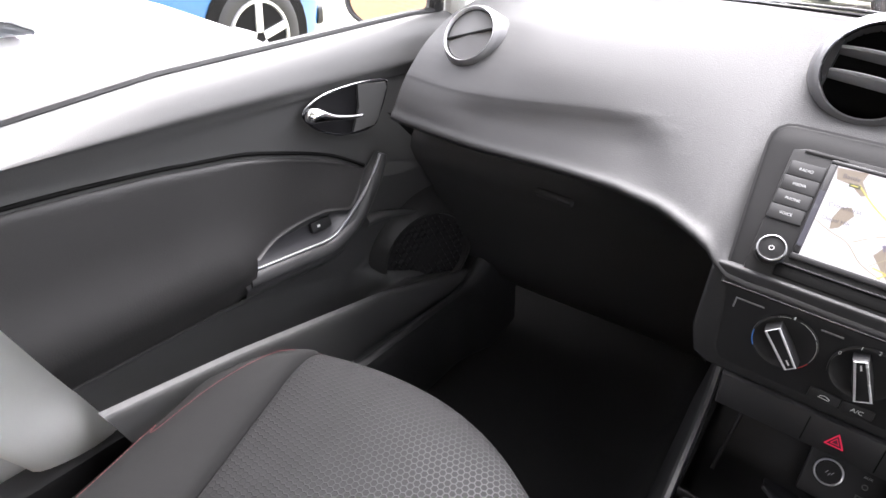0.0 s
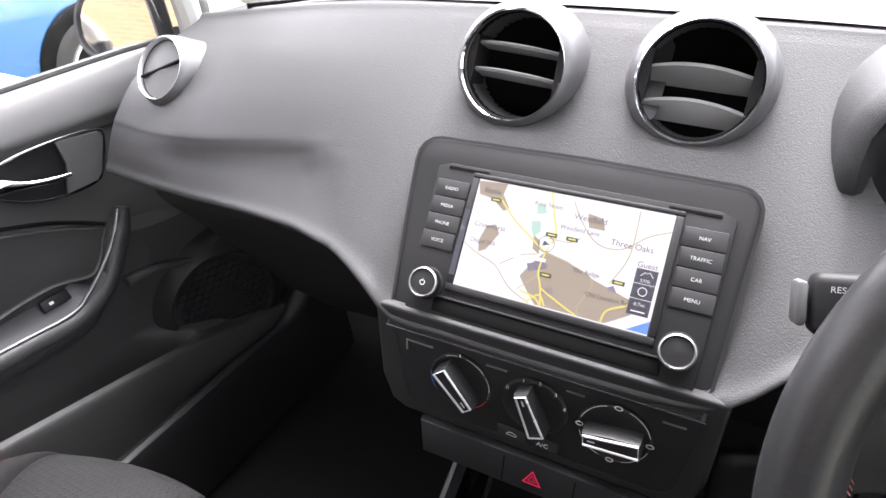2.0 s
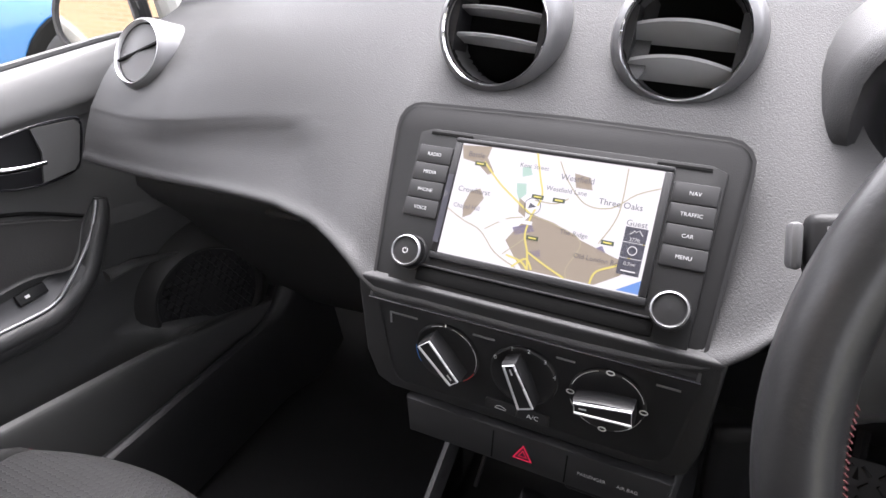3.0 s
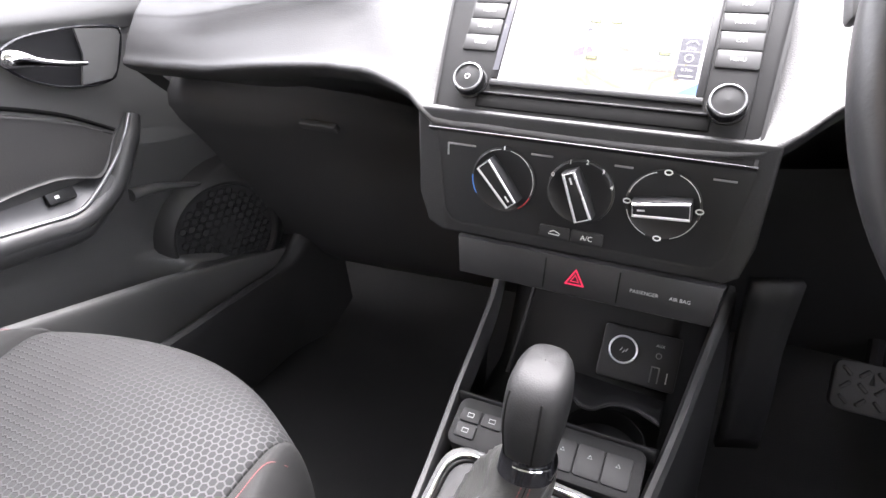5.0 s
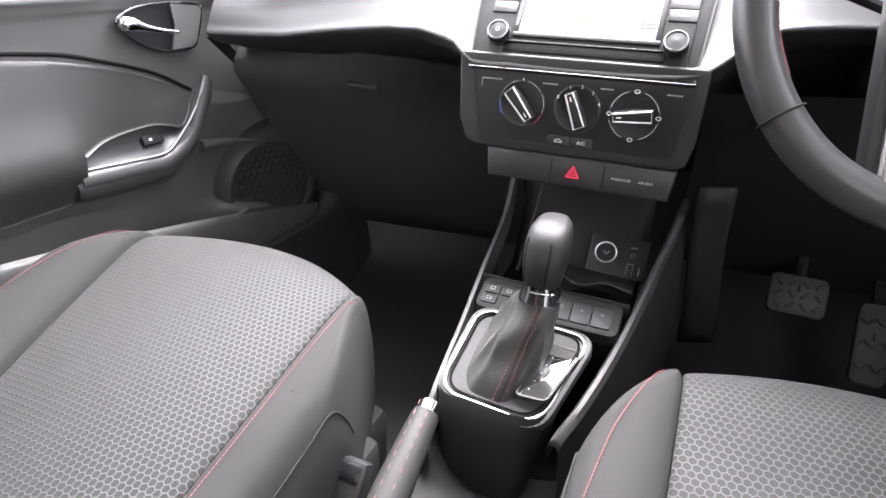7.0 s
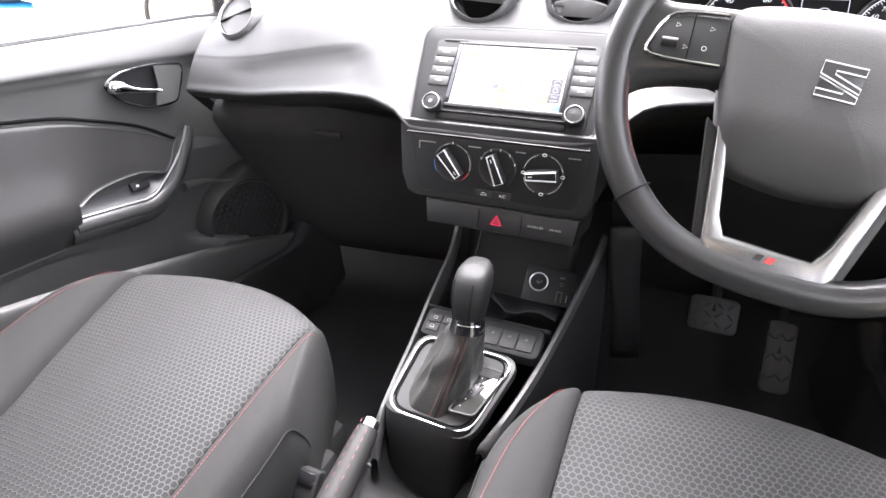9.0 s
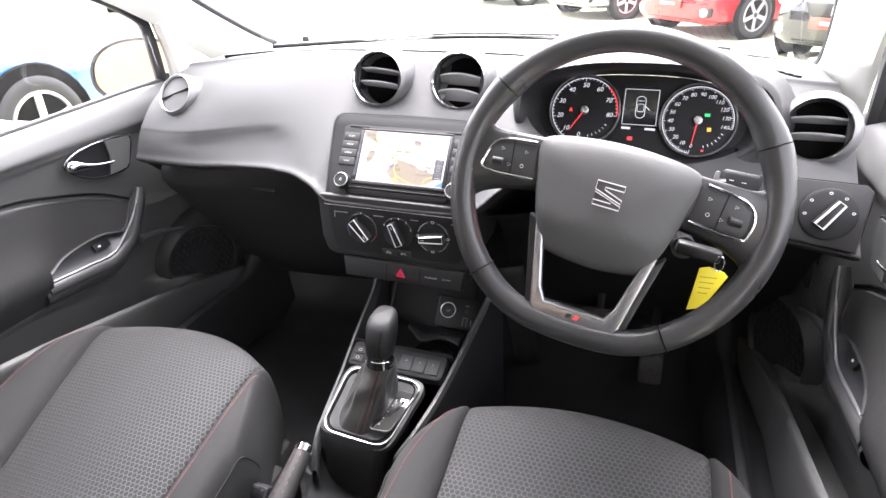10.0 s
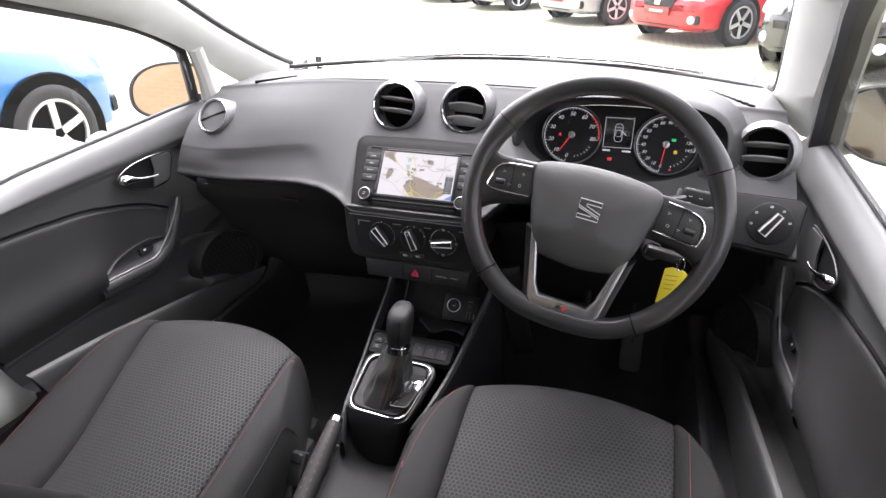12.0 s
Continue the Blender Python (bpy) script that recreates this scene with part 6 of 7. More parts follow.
def door(name, s, label, shift=0.0):
    """A front door with its trim; s: -1 left, 1 right; shift: how far back the handle sits."""
    d = thing(name, label, "car door", kind="structure", base=(s * 0.72, -0.2, 0.33), shift=(0.0145, 0.0015, -0.020) if s < 0 else (0, 0, -0.010))

    def q(x, y, z):
        return (s * -x, y, z)

    rows = []
    for y in (-0.98, -0.80, -0.65, -0.50, -0.40, -0.30, -0.22, -0.15, -0.08, -0.02, 0.04, 0.09, 0.13, 0.17, 0.21, 0.26, 0.31, 0.36):
        zc, pz = knot(CREASE, swept(y, 0.87)), 0.535 + (0.15 - swept(y, 0.5)) * 0.20
        f = min(1.0, max(0.0, (y - 0.08) / 0.10))
        g = min(1.0, max(0.0, (0.16 - y) / 0.05))
        lift = 0.03 * max(0.0, (y - 0.12) / 0.24)
        prof = [(-0.760, 0.972), (-0.756, 0.985), (-0.748, 0.989), (-0.735, 0.985), (-0.721, 0.970), (-0.711, 0.948), (-0.7065, 0.932), (-0.7095, 0.922), (-0.7125, 0.912), (-0.716, 0.902), (-0.719, zc + 0.012), (-0.719, zc), (-0.715, zc - 0.03), (-0.712, 0.76 - 0.02 * f), (-0.712, 0.70), (-0.715, 0.66),
                (-0.722, 0.63), (-0.727, pz + 0.03), (-0.728 + 0.035 * (1 - g), pz + 0.012), (-0.730 + 0.044 * (1 - g), pz - 0.06 * g), (-0.676, pz - 0.055 * g), (-0.668, pz - 0.002), (-0.662, pz + 0.001), (-0.656, pz - 0.005), (-0.655, pz - 0.04), (-0.657, 0.42), (-0.668, 0.37), (-0.69, 0.355), (-0.74, 0.35)]
        drop = 0.05 * max(0.0, 0.25 - y)
        rows.append([q(x + lift * (0 if z > 0.9 else 1), swept(y, z), z - drop * min(1.0, max(0.0, (z - 0.92) / 0.06))) for x, z in prof])
    part("panel", smooth_grid(rows, 4, 3), DOOR, d, "dark grey plastic door panel", smooth=45)

    def soft(y, z):
        """How far in the padded insert stands."""
        t = (knot(CREASE, swept(y, 0.87)) - z) / 0.22
        arm = min(1.0, max(0.0, (-0.06 - y) / 0.11))
        arm = 0.25 + 0.75 * arm * arm * (3 - 2 * arm)
        return -0.717 + 0.014 * math.sin(math.pi * min(1.0, max(0.0, t) * 1.1)) + 0.032 * arm * math.exp(-((z - 0.705) / 0.06) ** 2)

    def insert(ys, low):
        rows = []
        for y in ys:
            top = knot(CREASE, swept(y, 0.87)) - 0.003
            zs = [top - 0.001, top - 0.006] + [top + (low(y) - top) * k / 8 for k in range(1, 8)] + [low(y) + 0.004, low(y)]
            row = [q(soft(y, z) - (0.008 if k == 0 else 0.0), swept(y, z), z) for k, z in enumerate(zs)]
            rows.append(row + [q(-0.726, swept(y, low(y)), low(y) + 0.002)])
        return smooth_grid(rows, 3, 3)

    part("armrest", insert((-0.98, -0.80, -0.60, -0.45, -0.35, -0.27, -0.20, -0.165, -0.1405), lambda y: 0.652), SOFT, d, "soft black leatherette armrest", smooth=70)
    part("insert", insert((-0.1405, -0.10, -0.05, 0.0, 0.03, 0.055, 0.075, 0.095, 0.113), lambda y: knot(((-0.15, 0.716), (-0.125, 0.729), (-0.06, 0.736), (0.0, 0.736), (0.04, 0.726), (0.055, 0.722), (0.075, 0.734), (0.095, 0.757), (0.113, 0.775)), y)), SOFT, d, "soft black leatherette insert", smooth=70)
    seam = catmull([q(-0.717, swept(y, 0.87), knot(CREASE, swept(y, 0.87)) + 0.001) for y in (-0.98, -0.6, -0.3, -0.2, -0.12, -0.06, 0.0, 0.05, 0.112)], 5)
    part("insert_seam", tube_bm(seam, 0.0028, 8), HOLE, d, "dark gap above the insert")
    # grab handle with its bright line, and the switch recess behind it
    line = catmull([q(-0.692, y, z) for y, z in GRAB], 5)
    bar = catmull([q(-0.700, y + (0.012 if z > 0.69 else 0.0), z - (0.004 if z > 0.75 else 0.017)) for y, z in GRAB], 5)
    part("grab_handle", tube_bm(bar, [0.010 + 0.008 * min(1, k / 8) for k in range(len(bar))], 16, flat=0.9), RAIL, d, "dark grey grab handle", smooth=70)
    part("grab_line", tube_bm(line, 0.0026, 8), SILVER, d, "thin silver line", smooth=70)
    part("grab_lower", smooth_grid([[q(-0.692, y, z - 0.004) for y, z in GRAB[3:]], [q(-0.684, y + 0.004, z - 0.022) for y, z in GRAB[3:]], [q(-0.692, y + 0.004, z - 0.042) for y, z in GRAB[3:]], [q(-0.712, y, z - 0.052) for y, z in GRAB[3:]]], 3, 4), RAIL, d, "dark grey armrest front", smooth=60)
    part("switch_recess", grid_bm([[q(-0.694, y, z) for y, z in GRAB[3:]], [q(-0.709, y, max(z + 0.006, 0.708)) for y, z in GRAB[3:]], [q(-0.718, y, max(z + 0.008, 0.738)) for y, z in GRAB[3:]]]), SWITCH_PLATE, d, "smooth dark switch recess", smooth=60)
    sw = part("window_switch", box_bm(-0.020, 0.020, -0.008, 0.008, -0.002, 0.005, 0.002), BUTTON, d, "small window switch", at=pose(s * 0.706, 0.0, 0.712, s * -66, 0, 90))
    part("switch_mark", bar_bm(-0.010, 0, -0.004, 0, 0.004, 0.0056), WHITE_PRINT, sw, smooth=0, at=pose(s * 0.706, 0.0, 0.712, s * -66, 0, 90))
    # inner door handle
    cup = [(-0.03, 0.896), (-0.022, 0.905), (0.01, 0.916), (0.06, 0.92), (0.11, 0.919), (0.138, 0.915), (0.143, 0.907), (0.138, 0.886), (0.124, 0.857), (0.114, 0.848), (0.085, 0.845), (0.04, 0.851), (0.0, 0.867), (-0.024, 0.886)]
    ringp = catmull([q(-0.7005, y - shift, z) for y, z in cup + cup[:1]], 4)[:-1]
    part("handle_ring", tube_bm(ringp, 0.0018, 8, closed=True), GLOSSY if s < 0 else BLACK, d, "thin handle surround")
    bm = bmesh.new()
    bm.faces.new([bm.verts.new(Vector(p) + Vector((s * 0.004, 0, 0))) for p in ringp])
    part("handle_cup", bm, GLOSS_DARK, d, "dark handle recess", smooth=0)
    flap = [(0.076, 0.919), (0.135, 0.913), (0.14, 0.905), (0.122, 0.859), (0.112, 0.85), (0.068, 0.848), (0.08, 0.886)]
    bm = bmesh.new()
    bm.faces.new([bm.verts.new(q(-0.7005 if y > 0.09 else -0.7025, y - shift, z)) for y, z in flap])
    part("handle_flap", bm, DOOR, d, "dark grey handle flap", smooth=0, solid=0.004)
    lever_pts = catmull([q(-0.701, -0.027 - shift, 0.893), q(-0.692, -0.010 - shift, 0.893), q(-0.687, 0.015 - shift, 0.886), q(-0.685, 0.045 - shift, 0.880), q(-0.688, 0.074 - shift, 0.876)], 4)
    part("handle_lever", tube_bm(lever_pts, [(1 if s < 0 else 0.6) * w for w in (0.005, 0.009, 0.0112, 0.0115, 0.0108, 0.0095, 0.0078, 0.0064, 0.0052, 0.0045, 0.0042, 0.004, 0.0038, 0.0036, 0.0034, 0.0032, 0.003)], 12), CHROME, d, "polished chrome lever", smooth=80)
    # speaker
    spk = pose(s * 0.664, 0.243, 0.560, 90, 0, s * -70)
    part("speaker_ring", lathe_bm([(0.150, -0.060), (0.126, -0.026), (0.108, -0.007), (0.097, 0.000), (0.092, -0.001), (0.0885, -0.008)], 56), SOFT, d, "soft raised rim round the speaker", at=spk)
    part("speaker_grille", lathe_bm([(0.089, -0.008), (0.0, -0.005)], 40), SPEAKER, d, "black honeycomb speaker grille", at=spk)
    cells = []
    for i in range(-8, 9):
        for j in range(-8, 9):
            x, y = i * 0.0150 + (0.0075 if j % 2 else 0), j * 0.0130
            if x * x + y * y < 0.080 ** 2:
                cells.append(moved(lathe_bm([(0.0082, 0.0), (0.0070, 0.0014), (0.0066, -0.001)], 6), Matrix.Translation((x, y, -0.0065))))
    part("grille_cells", join_bm(*cells), BUTTON, d, smooth=0, at=spk)
    part("fin", tube_bm(catmull([q(-0.708, 0.105, 0.676), q(-0.702, 0.150, 0.674), q(-0.692, 0.190, 0.667), q(-0.678, 0.228, 0.660)], 5), [0.012 * (1 - k / 15) ** 0.8 + 0.0008 for k in range(16)], 10, flat=0.8), DOOR, d, "pointed fold running to the speaker", smooth=70)
    part("outer_skin", smooth_grid([[q(-0.765, y, 0.985 - 0.12 * max(0.0, 0.1 - y)), q(-0.80, y, 0.90 - 0.08 * max(0.0, 0.1 - y)), q(-0.82, y, 0.70), q(-0.80, y, 0.45), q(-0.77, y, 0.30)] for y in (-0.50, -0.3, 0.0, 0.38)], 2, 3), WHITE_PAINT, d, "white painted outer skin", smooth=60)
    part("belt_seal", tube_bm([q(-0.757, swept(y, 0.97), 0.990 - 0.05 * max(0.0, 0.25 - y)) for y in (-0.98, -0.8, -0.6, -0.4, -0.2, 0.0, 0.15, 0.25, 0.33)], 0.006, 8), RUBBER, d, "black window seal")
    pane = part("window_pane", grid_bm([[q(-0.758, -0.50, 0.925), q(-0.758, 0.335, 0.985)], [q(-0.740, -0.60, 1.10), q(-0.740, 0.30, 1.10)], [q(-0.665, -0.72, 1.34), q(-0.69, -0.30, 1.26)]]), GLASS, d, "clear side window", smooth=0, solid=0.004)
    pane.visible_shadow = False
    return d


door("door_left", -1, "dark grey passenger door trim with leatherette armrest and speaker")
door("door_right", 1, "dark grey driver's door trim with leatherette armrest and chrome handle", 0.085)

# ---- outside mirrors ----
for s in (-1, 1):
    mirror = thing("door_mirror", "black door mirror outside the window, reflecting a brick building" if s < 0 else "black door mirror outside the driver's window", "mirror", "door mirrors", base=(s * 0.80, 0.34, 0.97))
    mm = pose(s * 0.872, 0.315, 1.013, 76, 0, -s * 16) if s > 0 else pose(-0.852, 0.375, 0.985, 76, 0, 22)
    face = [(0.104 * math.copysign(abs(math.cos(a)) ** 0.85, math.cos(a)), 0.070 * math.copysign(abs(math.sin(a)) ** 0.85, math.sin(a)) + s * -0.00 + 0.012 * math.cos(a) * -s) for a in [2 * math.pi * k / 36 for k in range(36)]]
    shell = [[(x * sc, y * sc, z) for x, y in face] for sc, z in ((0.97, 0.004), (1.0, 0.012), (1.06, 0.010), (1.08, -0.01), (1.02, -0.05), (0.75, -0.09), (0.3, -0.11), (0.02, -0.112))]
    part("housing", grid_bm(shell, close=True), RUBBER, mirror, "black mirror housing", smooth=60, at=mm)
    part("mirror_glass", outline_bm([(x * 0.965, y * 0.965) for x, y in face], 0.003), MIRROR, mirror, "mirror glass", at=mm @ Matrix.Translation((0, 0, 0.006)))
    part("foot", tube_bm([(s * 0.765, 0.375, 0.950), (s * 0.80, 0.405, 0.945), (s * 0.845, 0.425, 0.955)], [0.030, 0.022, 0.026], 12), RUBBER, mirror, "black mirror foot")

# ---- seats ----
def seat(name, label, xc, fade, recline, rear_at):
    st = thing(name, label, "seat", "front seats", base=(xc, -0.38, 0.27), shift=(-0.010, 0.012, 0) if fade else (0, 0, 0))

    def front(dx):
        a = abs(dx)
        return -0.088 - (1.9 if fade and dx > 0 else 1.15) * dx * dx - (1.9 * (a - 0.180) ** 1.1 if a > 0.180 else 0)

    def top(y):
        return knot(((-1.0, 0.500), (-0.62, 0.520), (-0.45, 0.552), (-0.30, 0.588), (-0.20, 0.607), (-0.12, 0.611), (0.1, 0.611)), y)

    def column(dx, raise_by, out=0.0):
        f = front(dx)
        pts = [(f + 0.004, 0.38), (f + 0.008, 0.46), (f + 0.003, 0.525), (f - 0.012, top(f) - 0.030), (f - 0.035, top(f) - 0.008), (f - 0.070, top(f - 0.07)), (f - 0.13, top(f - 0.13)), (-0.36, top(-0.36)), (-0.46, top(-0.46)), (-0.56, top(-0.56)), (-0.66, top(-0.66) + 0.01)]
        def inward(y):
            """The outer bolster widens towards the backrest."""
            return 0.075 * min(1.0, max(0.0, (-0.17 - y) / 0.33)) * min(1.0, max(0.0, -dx / 0.17), max(0.0, 1.0 - (-dx - 0.178) / 0.09)) if fade else 0.0

        return [(xc + dx + inward(y), y, z + raise_by * min(1.0, k / 4) * (1 + 0.25 * max(0, k - 5) / 5) - out) for k, (y, z) in enumerate(pts)]

    rows = [column(dx, -0.006 if abs(dx) > 0.168 else 0.0 + 0.004 * (1 - (dx / 0.18) ** 2)) for dx in (-0.174, -0.166, -0.11, -0.055, 0.0, 0.055, 0.11, 0.166, 0.174)]
    part("cushion_insert", smooth_grid(rows, 3, 5), HEX_FADE if fade else HEX, st, "dark cloth insert with a pale honeycomb pattern", smooth=80)
    for s in (-1, 1):
        rows = [column(s * dx, r, o) for dx, r, o in ((0.174, -0.008, 0), (0.181, 0.006, 0), (0.196, 0.016, 0), (0.220, 0.022, 0), (0.238, 0.018, 0), (0.250, 0.002, 0.004), (0.256, -0.030, 0.01), (0.256, -0.10, 0.03), (0.248, -0.19, 0.04))]
        part("bolster", smooth_grid(rows, 3, 5), CLOTH, st, "plain dark grey side bolster", smooth=80)
        seam = []
        src = column(s * 0.194, 0.0152)
        if s < 0:
            src = [column(-dx, r)[k] for k, (dx, r) in enumerate(((0.176, 0.0), (0.176, 0.0), (0.176, 0.0), (0.180, 0.006), (0.200, 0.0190), (0.224, 0.0228), (0.236, 0.0195), (0.240, 0.0180), (0.240, 0.0180), (0.240, 0.0180), (0.240, 0.0180)))]
        fine = catmull(src[3:], 6)
        for k in range(len(fine) - 1):
            p, q2 = Vector(fine[k]), Vector(fine[k + 1])
            for h in (0.0, 0.25, 0.5, 0.75):
                a, b = p.lerp(q2, h), p.lerp(q2, h + 0.18)
                seam.append(tube_bm([a + Vector((0, 0, 0.0008)), b + Vector((0, 0, 0.0008))], 0.00055, 4))
        part("red_seam", join_bm(*seam), RED_THREAD, st, "line of red stitching", smooth=0)
        fold = catmull([p for p in column(s * 0.177, -0.004)[3:]], 5)
        part("piping", tube_bm(fold, 0.0018, 6), SEAM, st, "dark seam between the insert and the bolster")
        edge = catmull([p for p in column(s * 0.2505, 0.004, 0.003)[2:]], 5)
        part("edge_seam", tube_bm(edge, 0.0009, 6), SEAM, st, "seam along the bolster edge")
    part("base", box_bm(xc - 0.215, xc + 0.215, -0.62, -0.16, 0.27, 0.44, 0.02), SEAM, st, "black seat base")
    part("side_cover", box_bm(xc - 0.246, xc - 0.215, -0.66, -0.24, 0.33, 0.46, 0.012), SEAM, st, "black side cover")
    part("side_cover", box_bm(xc + 0.215, xc + 0.246, -0.66, -0.24, 0.33, 0.46, 0.012), SEAM, st, "black side cover")
    # backrest
    y0, lean = rear_at, recline

    def back(dx, t, fwd):
        return (xc + dx * (1 - 0.12 * t), y0 - lean * t + fwd, 0.55 + 0.60 * t)

    ts = (-0.06, 0.05, 0.2, 0.4, 0.6, 0.8, 0.93, 1.0)
    part("back_insert", smooth_grid([[back(dx, t, 0.01 - (0.05 if t > 0.99 else 0)) for t in ts] for dx in (-0.175, -0.10, 0.0, 0.10, 0.175)], 3, 4), HEX_FADE if fade else HEX, st, "dark honeycomb cloth back panel", smooth=80)
    for s in (-1, 1):
        part("back_bolster", smooth_grid([[back(s * dx, t, (f * (1 - 0.5 * max(0, t) ** 2)) - (0.06 if t > 0.99 else 0)) for t in ts] for dx, f in ((0.172, 0.005), (0.185, 0.035), (0.205, 0.068), (0.225, 0.078), (0.245, 0.062), (0.256, 0.01), (0.252, -0.08))], 3, 4), CLOTH, st, "plain dark grey back bolster", smooth=80)
        stitches = []
        run = catmull([back(s * 0.212, t, 0.073 * (1 - 0.5 * max(0, t) ** 2) + 0.0025) for t in ts[:-1]], 10)
        for k in range(len(run) - 1):
            stitches.append(tube_bm([run[k], run[k].lerp(run[k + 1], 0.6)], 0.0007, 4))
        part("red_seam", join_bm(*stitches), RED_THREAD, st, "line of red stitching", smooth=0)
    part("back_shell", smooth_grid([[back(dx, t, -0.09 - 0.02 * (1 - (dx / 0.25) ** 2)) for t in ts] for dx in (-0.252, -0.15, 0, 0.15, 0.252)], 3, 4), CLOTH, st, "dark cloth back of the seat", smooth=80)
    part("headrest", box_bm(xc - 0.13, xc + 0.13, y0 - lean * 1.12 - 0.11, y0 - lean * 1.12 - 0.01, 1.19, 1.36, 0.045, 4), CLOTH, st, "dark cloth headrest")
    for dx in (-0.06, 0.06):
        part("headrest_post", tube_bm([(xc + dx, y0 - lean * 0.98 - 0.05, 1.12), (xc + dx, y0 - lean * 1.12 - 0.06, 1.22)], 0.006, 10), SILVER, st, "steel post")
    return st


seat("passenger_seat", "dark cloth passenger seat with honeycomb insert and red stitching", -0.370, True, 0.41, -0.600)
seat("driver_seat", "dark cloth driver's seat with honeycomb insert and red stitching", 0.345, False, 0.52, -0.63)


# ---- cars parked outside ----
def parked_car(label, paint, m, group="parked cars"):
    """A small hatchback in its own space: nose along -y, wheels on z = 0."""
    c = thing("car", label, "car", group, at=m)
    st = ((0.00, 0.50, 0.30, 0.56), (0.05, 0.66, 0.22, 0.66), (0.20, 0.76, 0.19, 0.74), (0.55, 0.83, 0.18, 0.83), (0.95, 0.855, 0.18, 0.91), (1.6, 0.86, 0.18, 0.93), (2.6, 0.86, 0.18, 0.95), (3.4, 0.85, 0.19, 0.98), (3.85, 0.80, 0.24, 0.98), (4.0, 0.70, 0.30, 0.90))
    rows = []
    for y, w, b, t in st:
        ring = [(0.0, b), (w * 0.8, b), (w * 0.97, b + 0.06), (w, b + 0.25), (w * 1.0, b + (t - b) * 0.62), (w * 0.965, t - 0.07), (w * 0.86, t - 0.015), (w * 0.5, t + 0.02), (0.0, t + 0.03)]
        full = ring + [(-x, z) for x, z in reversed(ring[1:-1])]
        rows.append([(x, y - 2.0, z) for x, z in full])
    shell = grid_bm(rows, close=True)
    shell.verts.ensure_lookup_table()
    n = len(rows[0])
    shell.faces.new(shell.verts[:n])
    shell.faces.new(shell.verts[-n:])
    part("body", shell, paint, c, smooth=50)
    cab = ((0.88, 0.74, 0.915), (1.25, 0.72, 1.12), (1.70, 0.66, 1.36), (2.1, 0.63, 1.425), (2.7, 0.63, 1.43), (3.2, 0.61, 1.38), (3.6, 0.60, 1.20), (3.9, 0.66, 0.96))
    rows = []
    for y, w, t in cab:
        base_w = 0.78
        rows.append([(base_w, y - 2, 0.90), (w + 0.03, y - 2, 0.90 + (t - 0.90) * 0.6), (w, y - 2, t - 0.03), (w * 0.6, y - 2, t), (0, y - 2, t + 0.01), (-w * 0.6, y - 2, t), (-w, y - 2, t - 0.03), (-w - 0.03, y - 2, 0.90 + (t - 0.90) * 0.6), (-base_w, y - 2, 0.90)])
    part("glasshouse", smooth_grid(rows, 3, 2), CAR_GLASS, c, "dark glass", smooth=60)
    roof = [[(w * u, y - 2, t + 0.016 + 0.004 * (1 - u * u)) for u in (-1.02, -0.6, 0, 0.6, 1.02)] for y, w, t in ((1.66, 0.66, 1.345), (2.1, 0.63, 1.425), (2.7, 0.63, 1.43), (3.25, 0.61, 1.365))]
    part("roof", smooth_grid(roof, 3, 2), paint, c, smooth=60, solid=0.02)
    for s in (-1, 1):
        part("pillar", tube_bm([(s * 0.77, 0.80 - 2 + 0.06, 0.93), (s * 0.73, 1.25 - 2, 1.15), (s * 0.665, 1.72 - 2, 1.36)], 0.035, 8), paint, c)
        part("pillar", tube_bm([(s * 0.80, 0.42, 0.93), (s * 0.735, 0.40, 1.15), (s * 0.645, 0.38, 1.41)], 0.035, 8), BLACK, c)
        part("pillar", tube_bm([(s * 0.80, 1.55, 0.95), (s * 0.70, 1.45, 1.15), (s * 0.62, 1.25, 1.38)], 0.06, 8), paint, c)
        part("door_mirror", moved(box_bm(-0.10, 0.10, -0.05, 0.05, -0.065, 0.065, 0.04, 3), pose(s * 0.93, -0.92, 0.99)), paint, c)
        part("headlight", moved(box_bm(-0.16, 0.16, -0.05, 0.05, -0.07, 0.07, 0.035, 3), pose(s * 0.58, -1.90, 0.66, -18, 0, s * 24)), CAR_LAMP, c, "clear headlight")
        part("fog_light", lathe_bm([(0.06, 0.0), (0.05, 0.012), (0.0, 0.014)], 20), CAR_LAMP, c, at=pose(s * 0.62, -1.955, 0.36, 90, 0, s * 18))
        part("fog_recess", outline_bm(round_rect(0.26, 0.13, 0.04), 0.04, 0.01), BLACK, c, at=pose(s * 0.60, -1.95, 0.36, 90, 0, s * 18))
    part("grille", outline_bm([(-0.36, 0.07), (0.36, 0.07), (0.28, -0.07), (-0.28, -0.07)], 0.05, 0.01), BLACK, c, "black grille", at=pose(0, -2.015, 0.58, 84))
    part("grille_badge", outline_bm(round_rect(0.11, 0.10, 0.01), 0.02, 0.004), CHROME, c, "bright emblem", at=pose(0, -2.03, 0.58, 84))
    part("lower_grille", outline_bm([(-0.50, 0.06), (0.50, 0.06), (0.44, -0.07), (-0.44, -0.07)], 0.05, 0.01), BLACK, c, at=pose(0, -1.985, 0.32, 92))
    plate_ob = part("number_plate", outline_bm(round_rect(0.52, 0.115, 0.01), 0.015, 0.002), ORANGE_PLATE, c, "orange and white plate board", at=pose(0, -2.035, 0.45, 88))
    part("plate_bar", bar_bm(-0.14, 0, 0.14, 0, 0.035), PALE_PRINT, plate_ob, smooth=0, at=pose(0, -2.036, 0.45, 88))
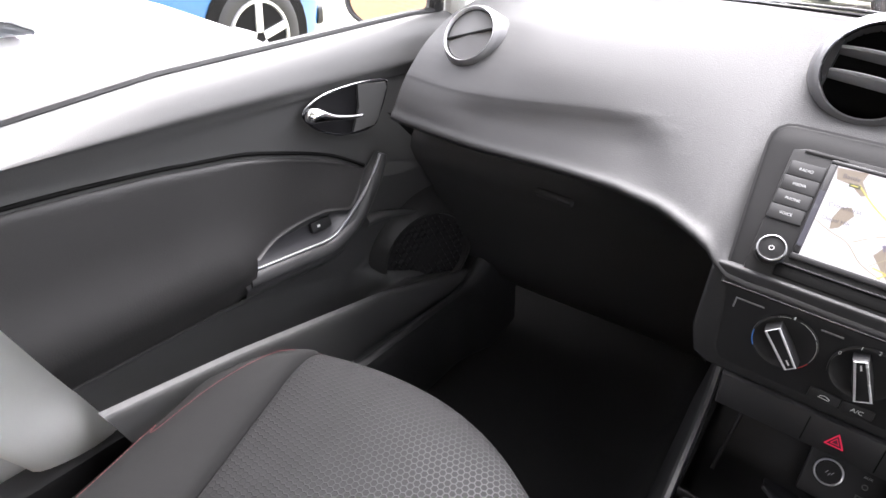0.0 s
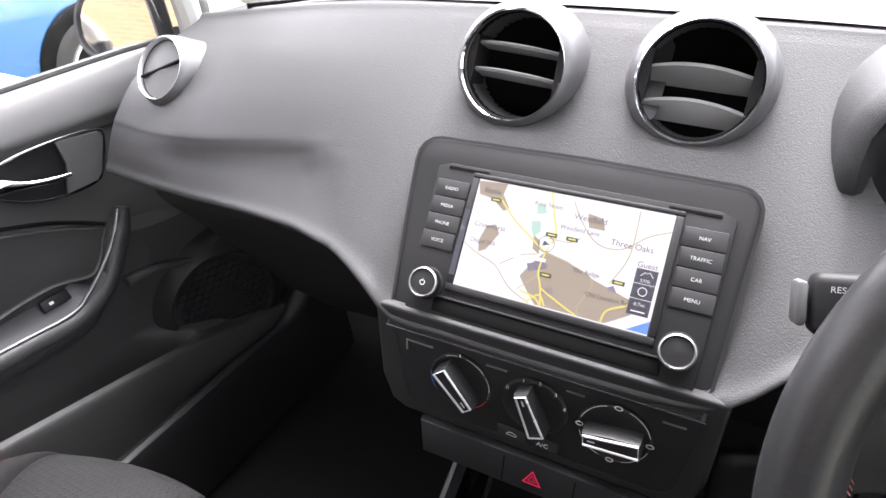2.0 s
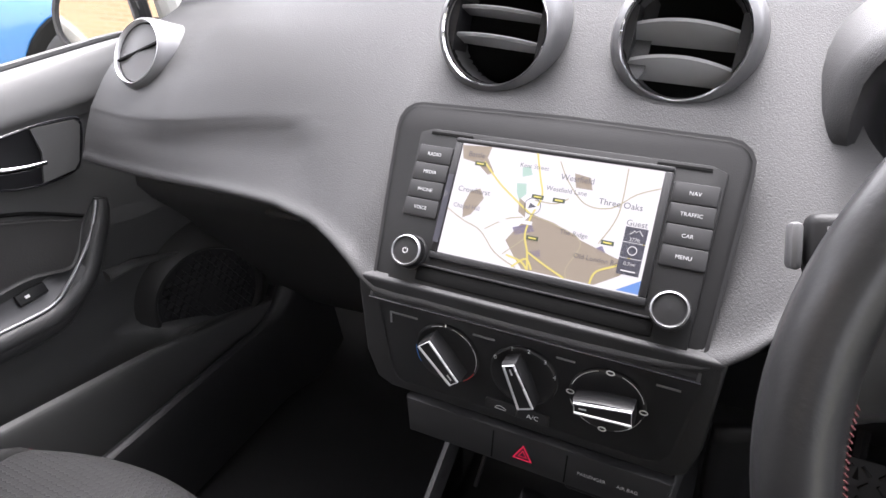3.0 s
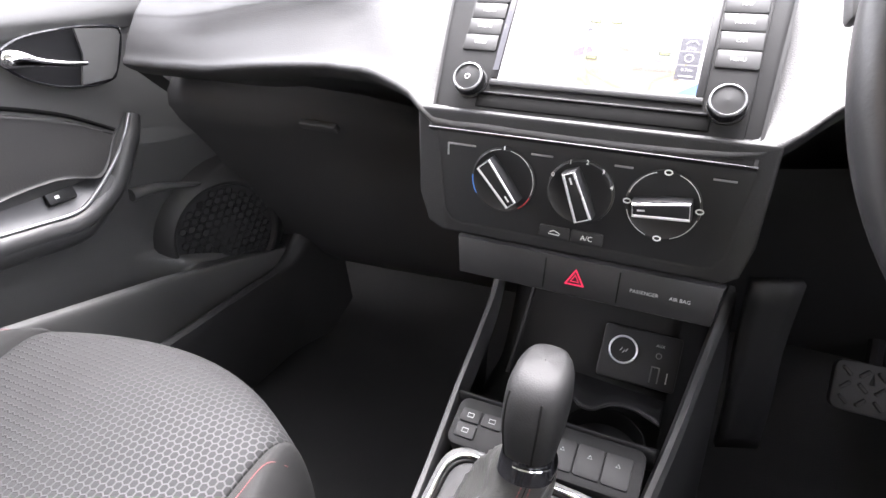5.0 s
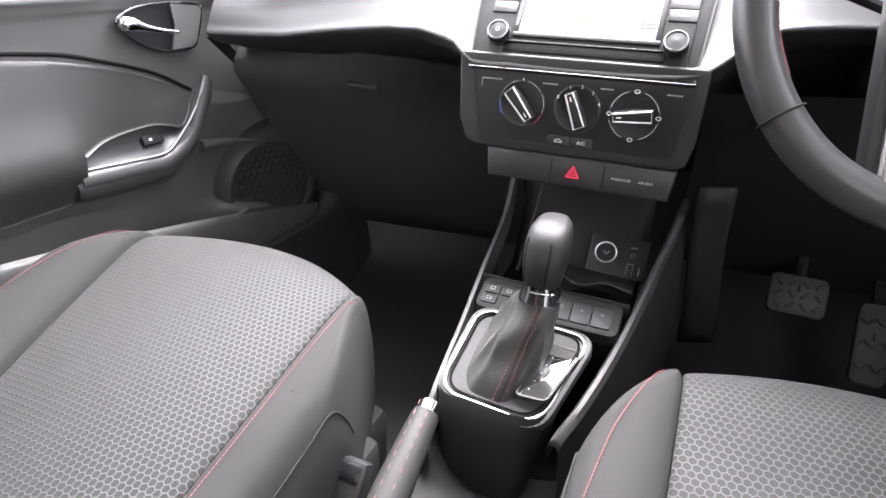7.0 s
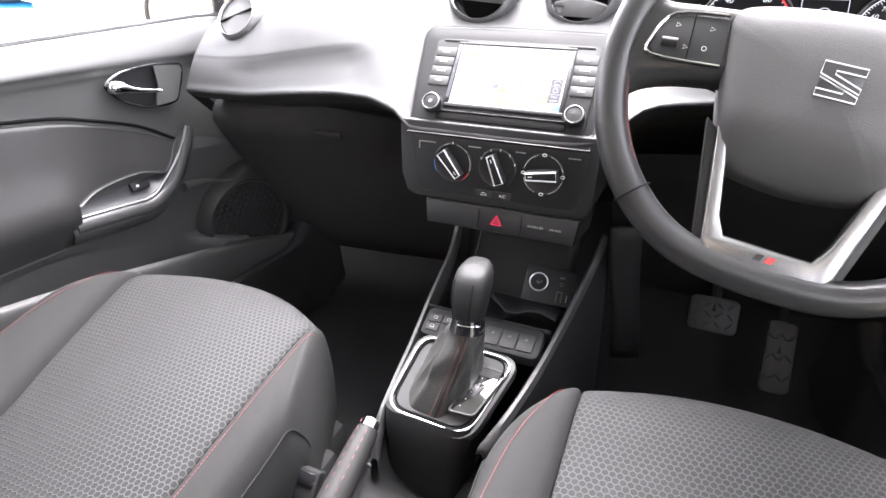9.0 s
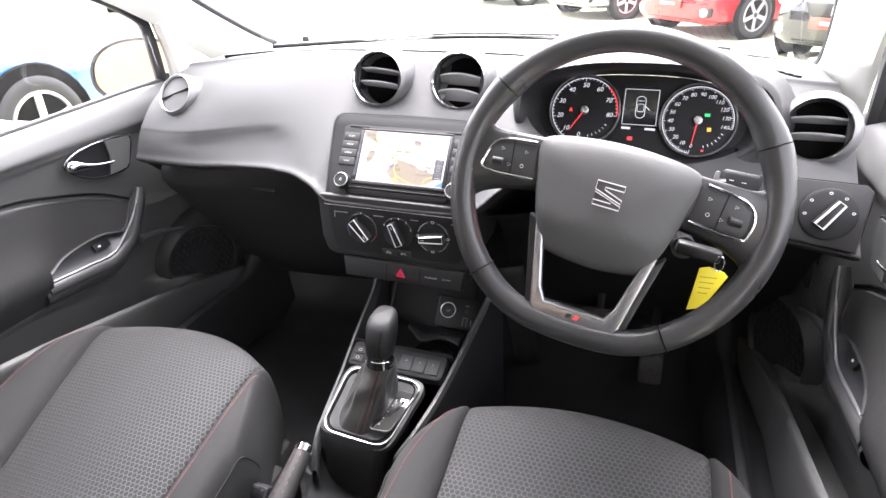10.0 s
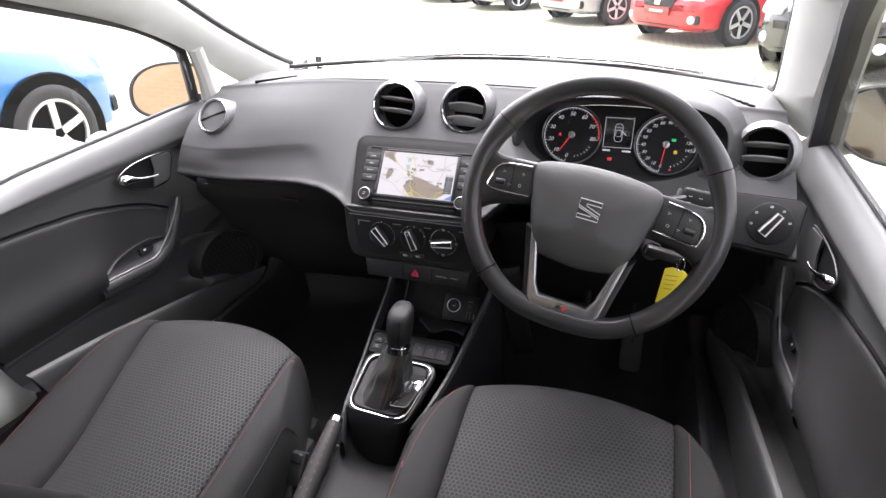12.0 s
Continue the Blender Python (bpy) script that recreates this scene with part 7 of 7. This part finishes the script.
    for sx in (-1, 1):
        for y in (-1.26, 1.25):
            wm = pose(sx * 0.745, y, 0.315, 0, sx * 90, 0)
            part("wheel_arch", lathe_bm([(0.375, 0.115), (0.365, 0.122), (0.0, 0.120)], 32), HOLE, c, "near-black disc for the shade in the wheel arch", at=wm)
            w = part("wheel", lathe_bm([(0.205, 0.02), (0.215, 0.125), (0.235, 0.135), (0.285, 0.132), (0.308, 0.115), (0.315, 0.09), (0.315, -0.06)], 36), RUBBER, c, "black tyre", at=wm)
            part("rim", lathe_bm([(0.215, 0.126), (0.208, 0.132), (0.198, 0.125), (0.19, 0.09), (0.06, 0.10), (0.05, 0.125), (0.0, 0.128)], 32), HOLE, w, at=wm)
            part("rim_edge", lathe_bm([(0.218, 0.125), (0.212, 0.137), (0.198, 0.134), (0.194, 0.12)], 36), RIM, w, "silver rim", at=wm)
            for k in range(5):
                part("spoke", moved(box_bm(0.03, 0.205, -0.026, 0.026, 0.105, 0.132, 0.008), pose(0, 0, 0, 0, 0, 72 * k)), RIM, w, "silver spoke", at=wm)
    return c


def heading(x, y, nose):
    """The pose of a car at x, y whose nose points to the compass angle nose (degrees from -y towards +x)."""
    return pose(x, y, 0, 0, 0, nose)


parked_car("white hatchback parked close beside the car", WHITE_PAINT, heading(-1.98, -1.25, 180))
parked_car("blue hatchback parked beyond the white one", BLUE_PAINT, heading(-3.92, 0.52, 180))
parked_car("white hatchback parked beyond the blue one", WHITE_PAINT, heading(-6.3, 1.1, 180))
parked_car("turquoise hatchback parked further along the row", CYAN_PAINT, heading(-12.2, 12.6, 42))
for x, y, paint, label in ((2.00, 10.27, RED_PAINT, "red hatchback in the row of parked cars"), (0.19, 12.50, GREY_PAINT, "silver hatchback with alloy wheels in the row"), (3.42, 8.05, BLACK_PAINT, "dark grey-green hatchback beside the red one"), (-2.10, 15.0, WHITE_PAINT, "white hatchback near the far end of the row"), (-4.05, 16.9, WHITE_PAINT, "white hatchback at the far end of the row")):
    parked_car(label, paint, heading(x, y, -41 if y < 9 else -48))

# ---- brick building behind, seen in the mirror ----
shop = thing("building", "tan brick building with white-framed windows behind the car park", "building", base=(-6, -9.5, 0))
part("wall", box_bm(-14, 3.0, -9.8, -9.5, 0, 7.5), BRICK, shop, "tan brick wall", smooth=0)
part("roof", box_bm(-14.3, 3.3, -10.4, -9.2, 7.5, 7.75, 0.03), RUBBER, shop, "dark flat roof edge")
for x in (-12.0, -9.2, -0.9, 1.6):
    w = part("window", box_bm(x - 0.8, x + 0.8, -9.53, -9.46, 0.9, 2.6, 0.02), CAR_GLASS, shop, "dark window")
    part("frame", join_bm(*[box_bm(a, b, -9.50, -9.42, c0, d0, 0.01) for a, b, c0, d0 in ((x - 0.9, x - 0.78, 0.8, 2.7), (x + 0.78, x + 0.9, 0.8, 2.7), (x - 0.78, x + 0.78, 2.58, 2.7), (x - 0.78, x + 0.78, 0.8, 0.92), (x - 0.05, x + 0.05, 0.92, 2.58))]), WHITE_PRINT, w, "white frame")
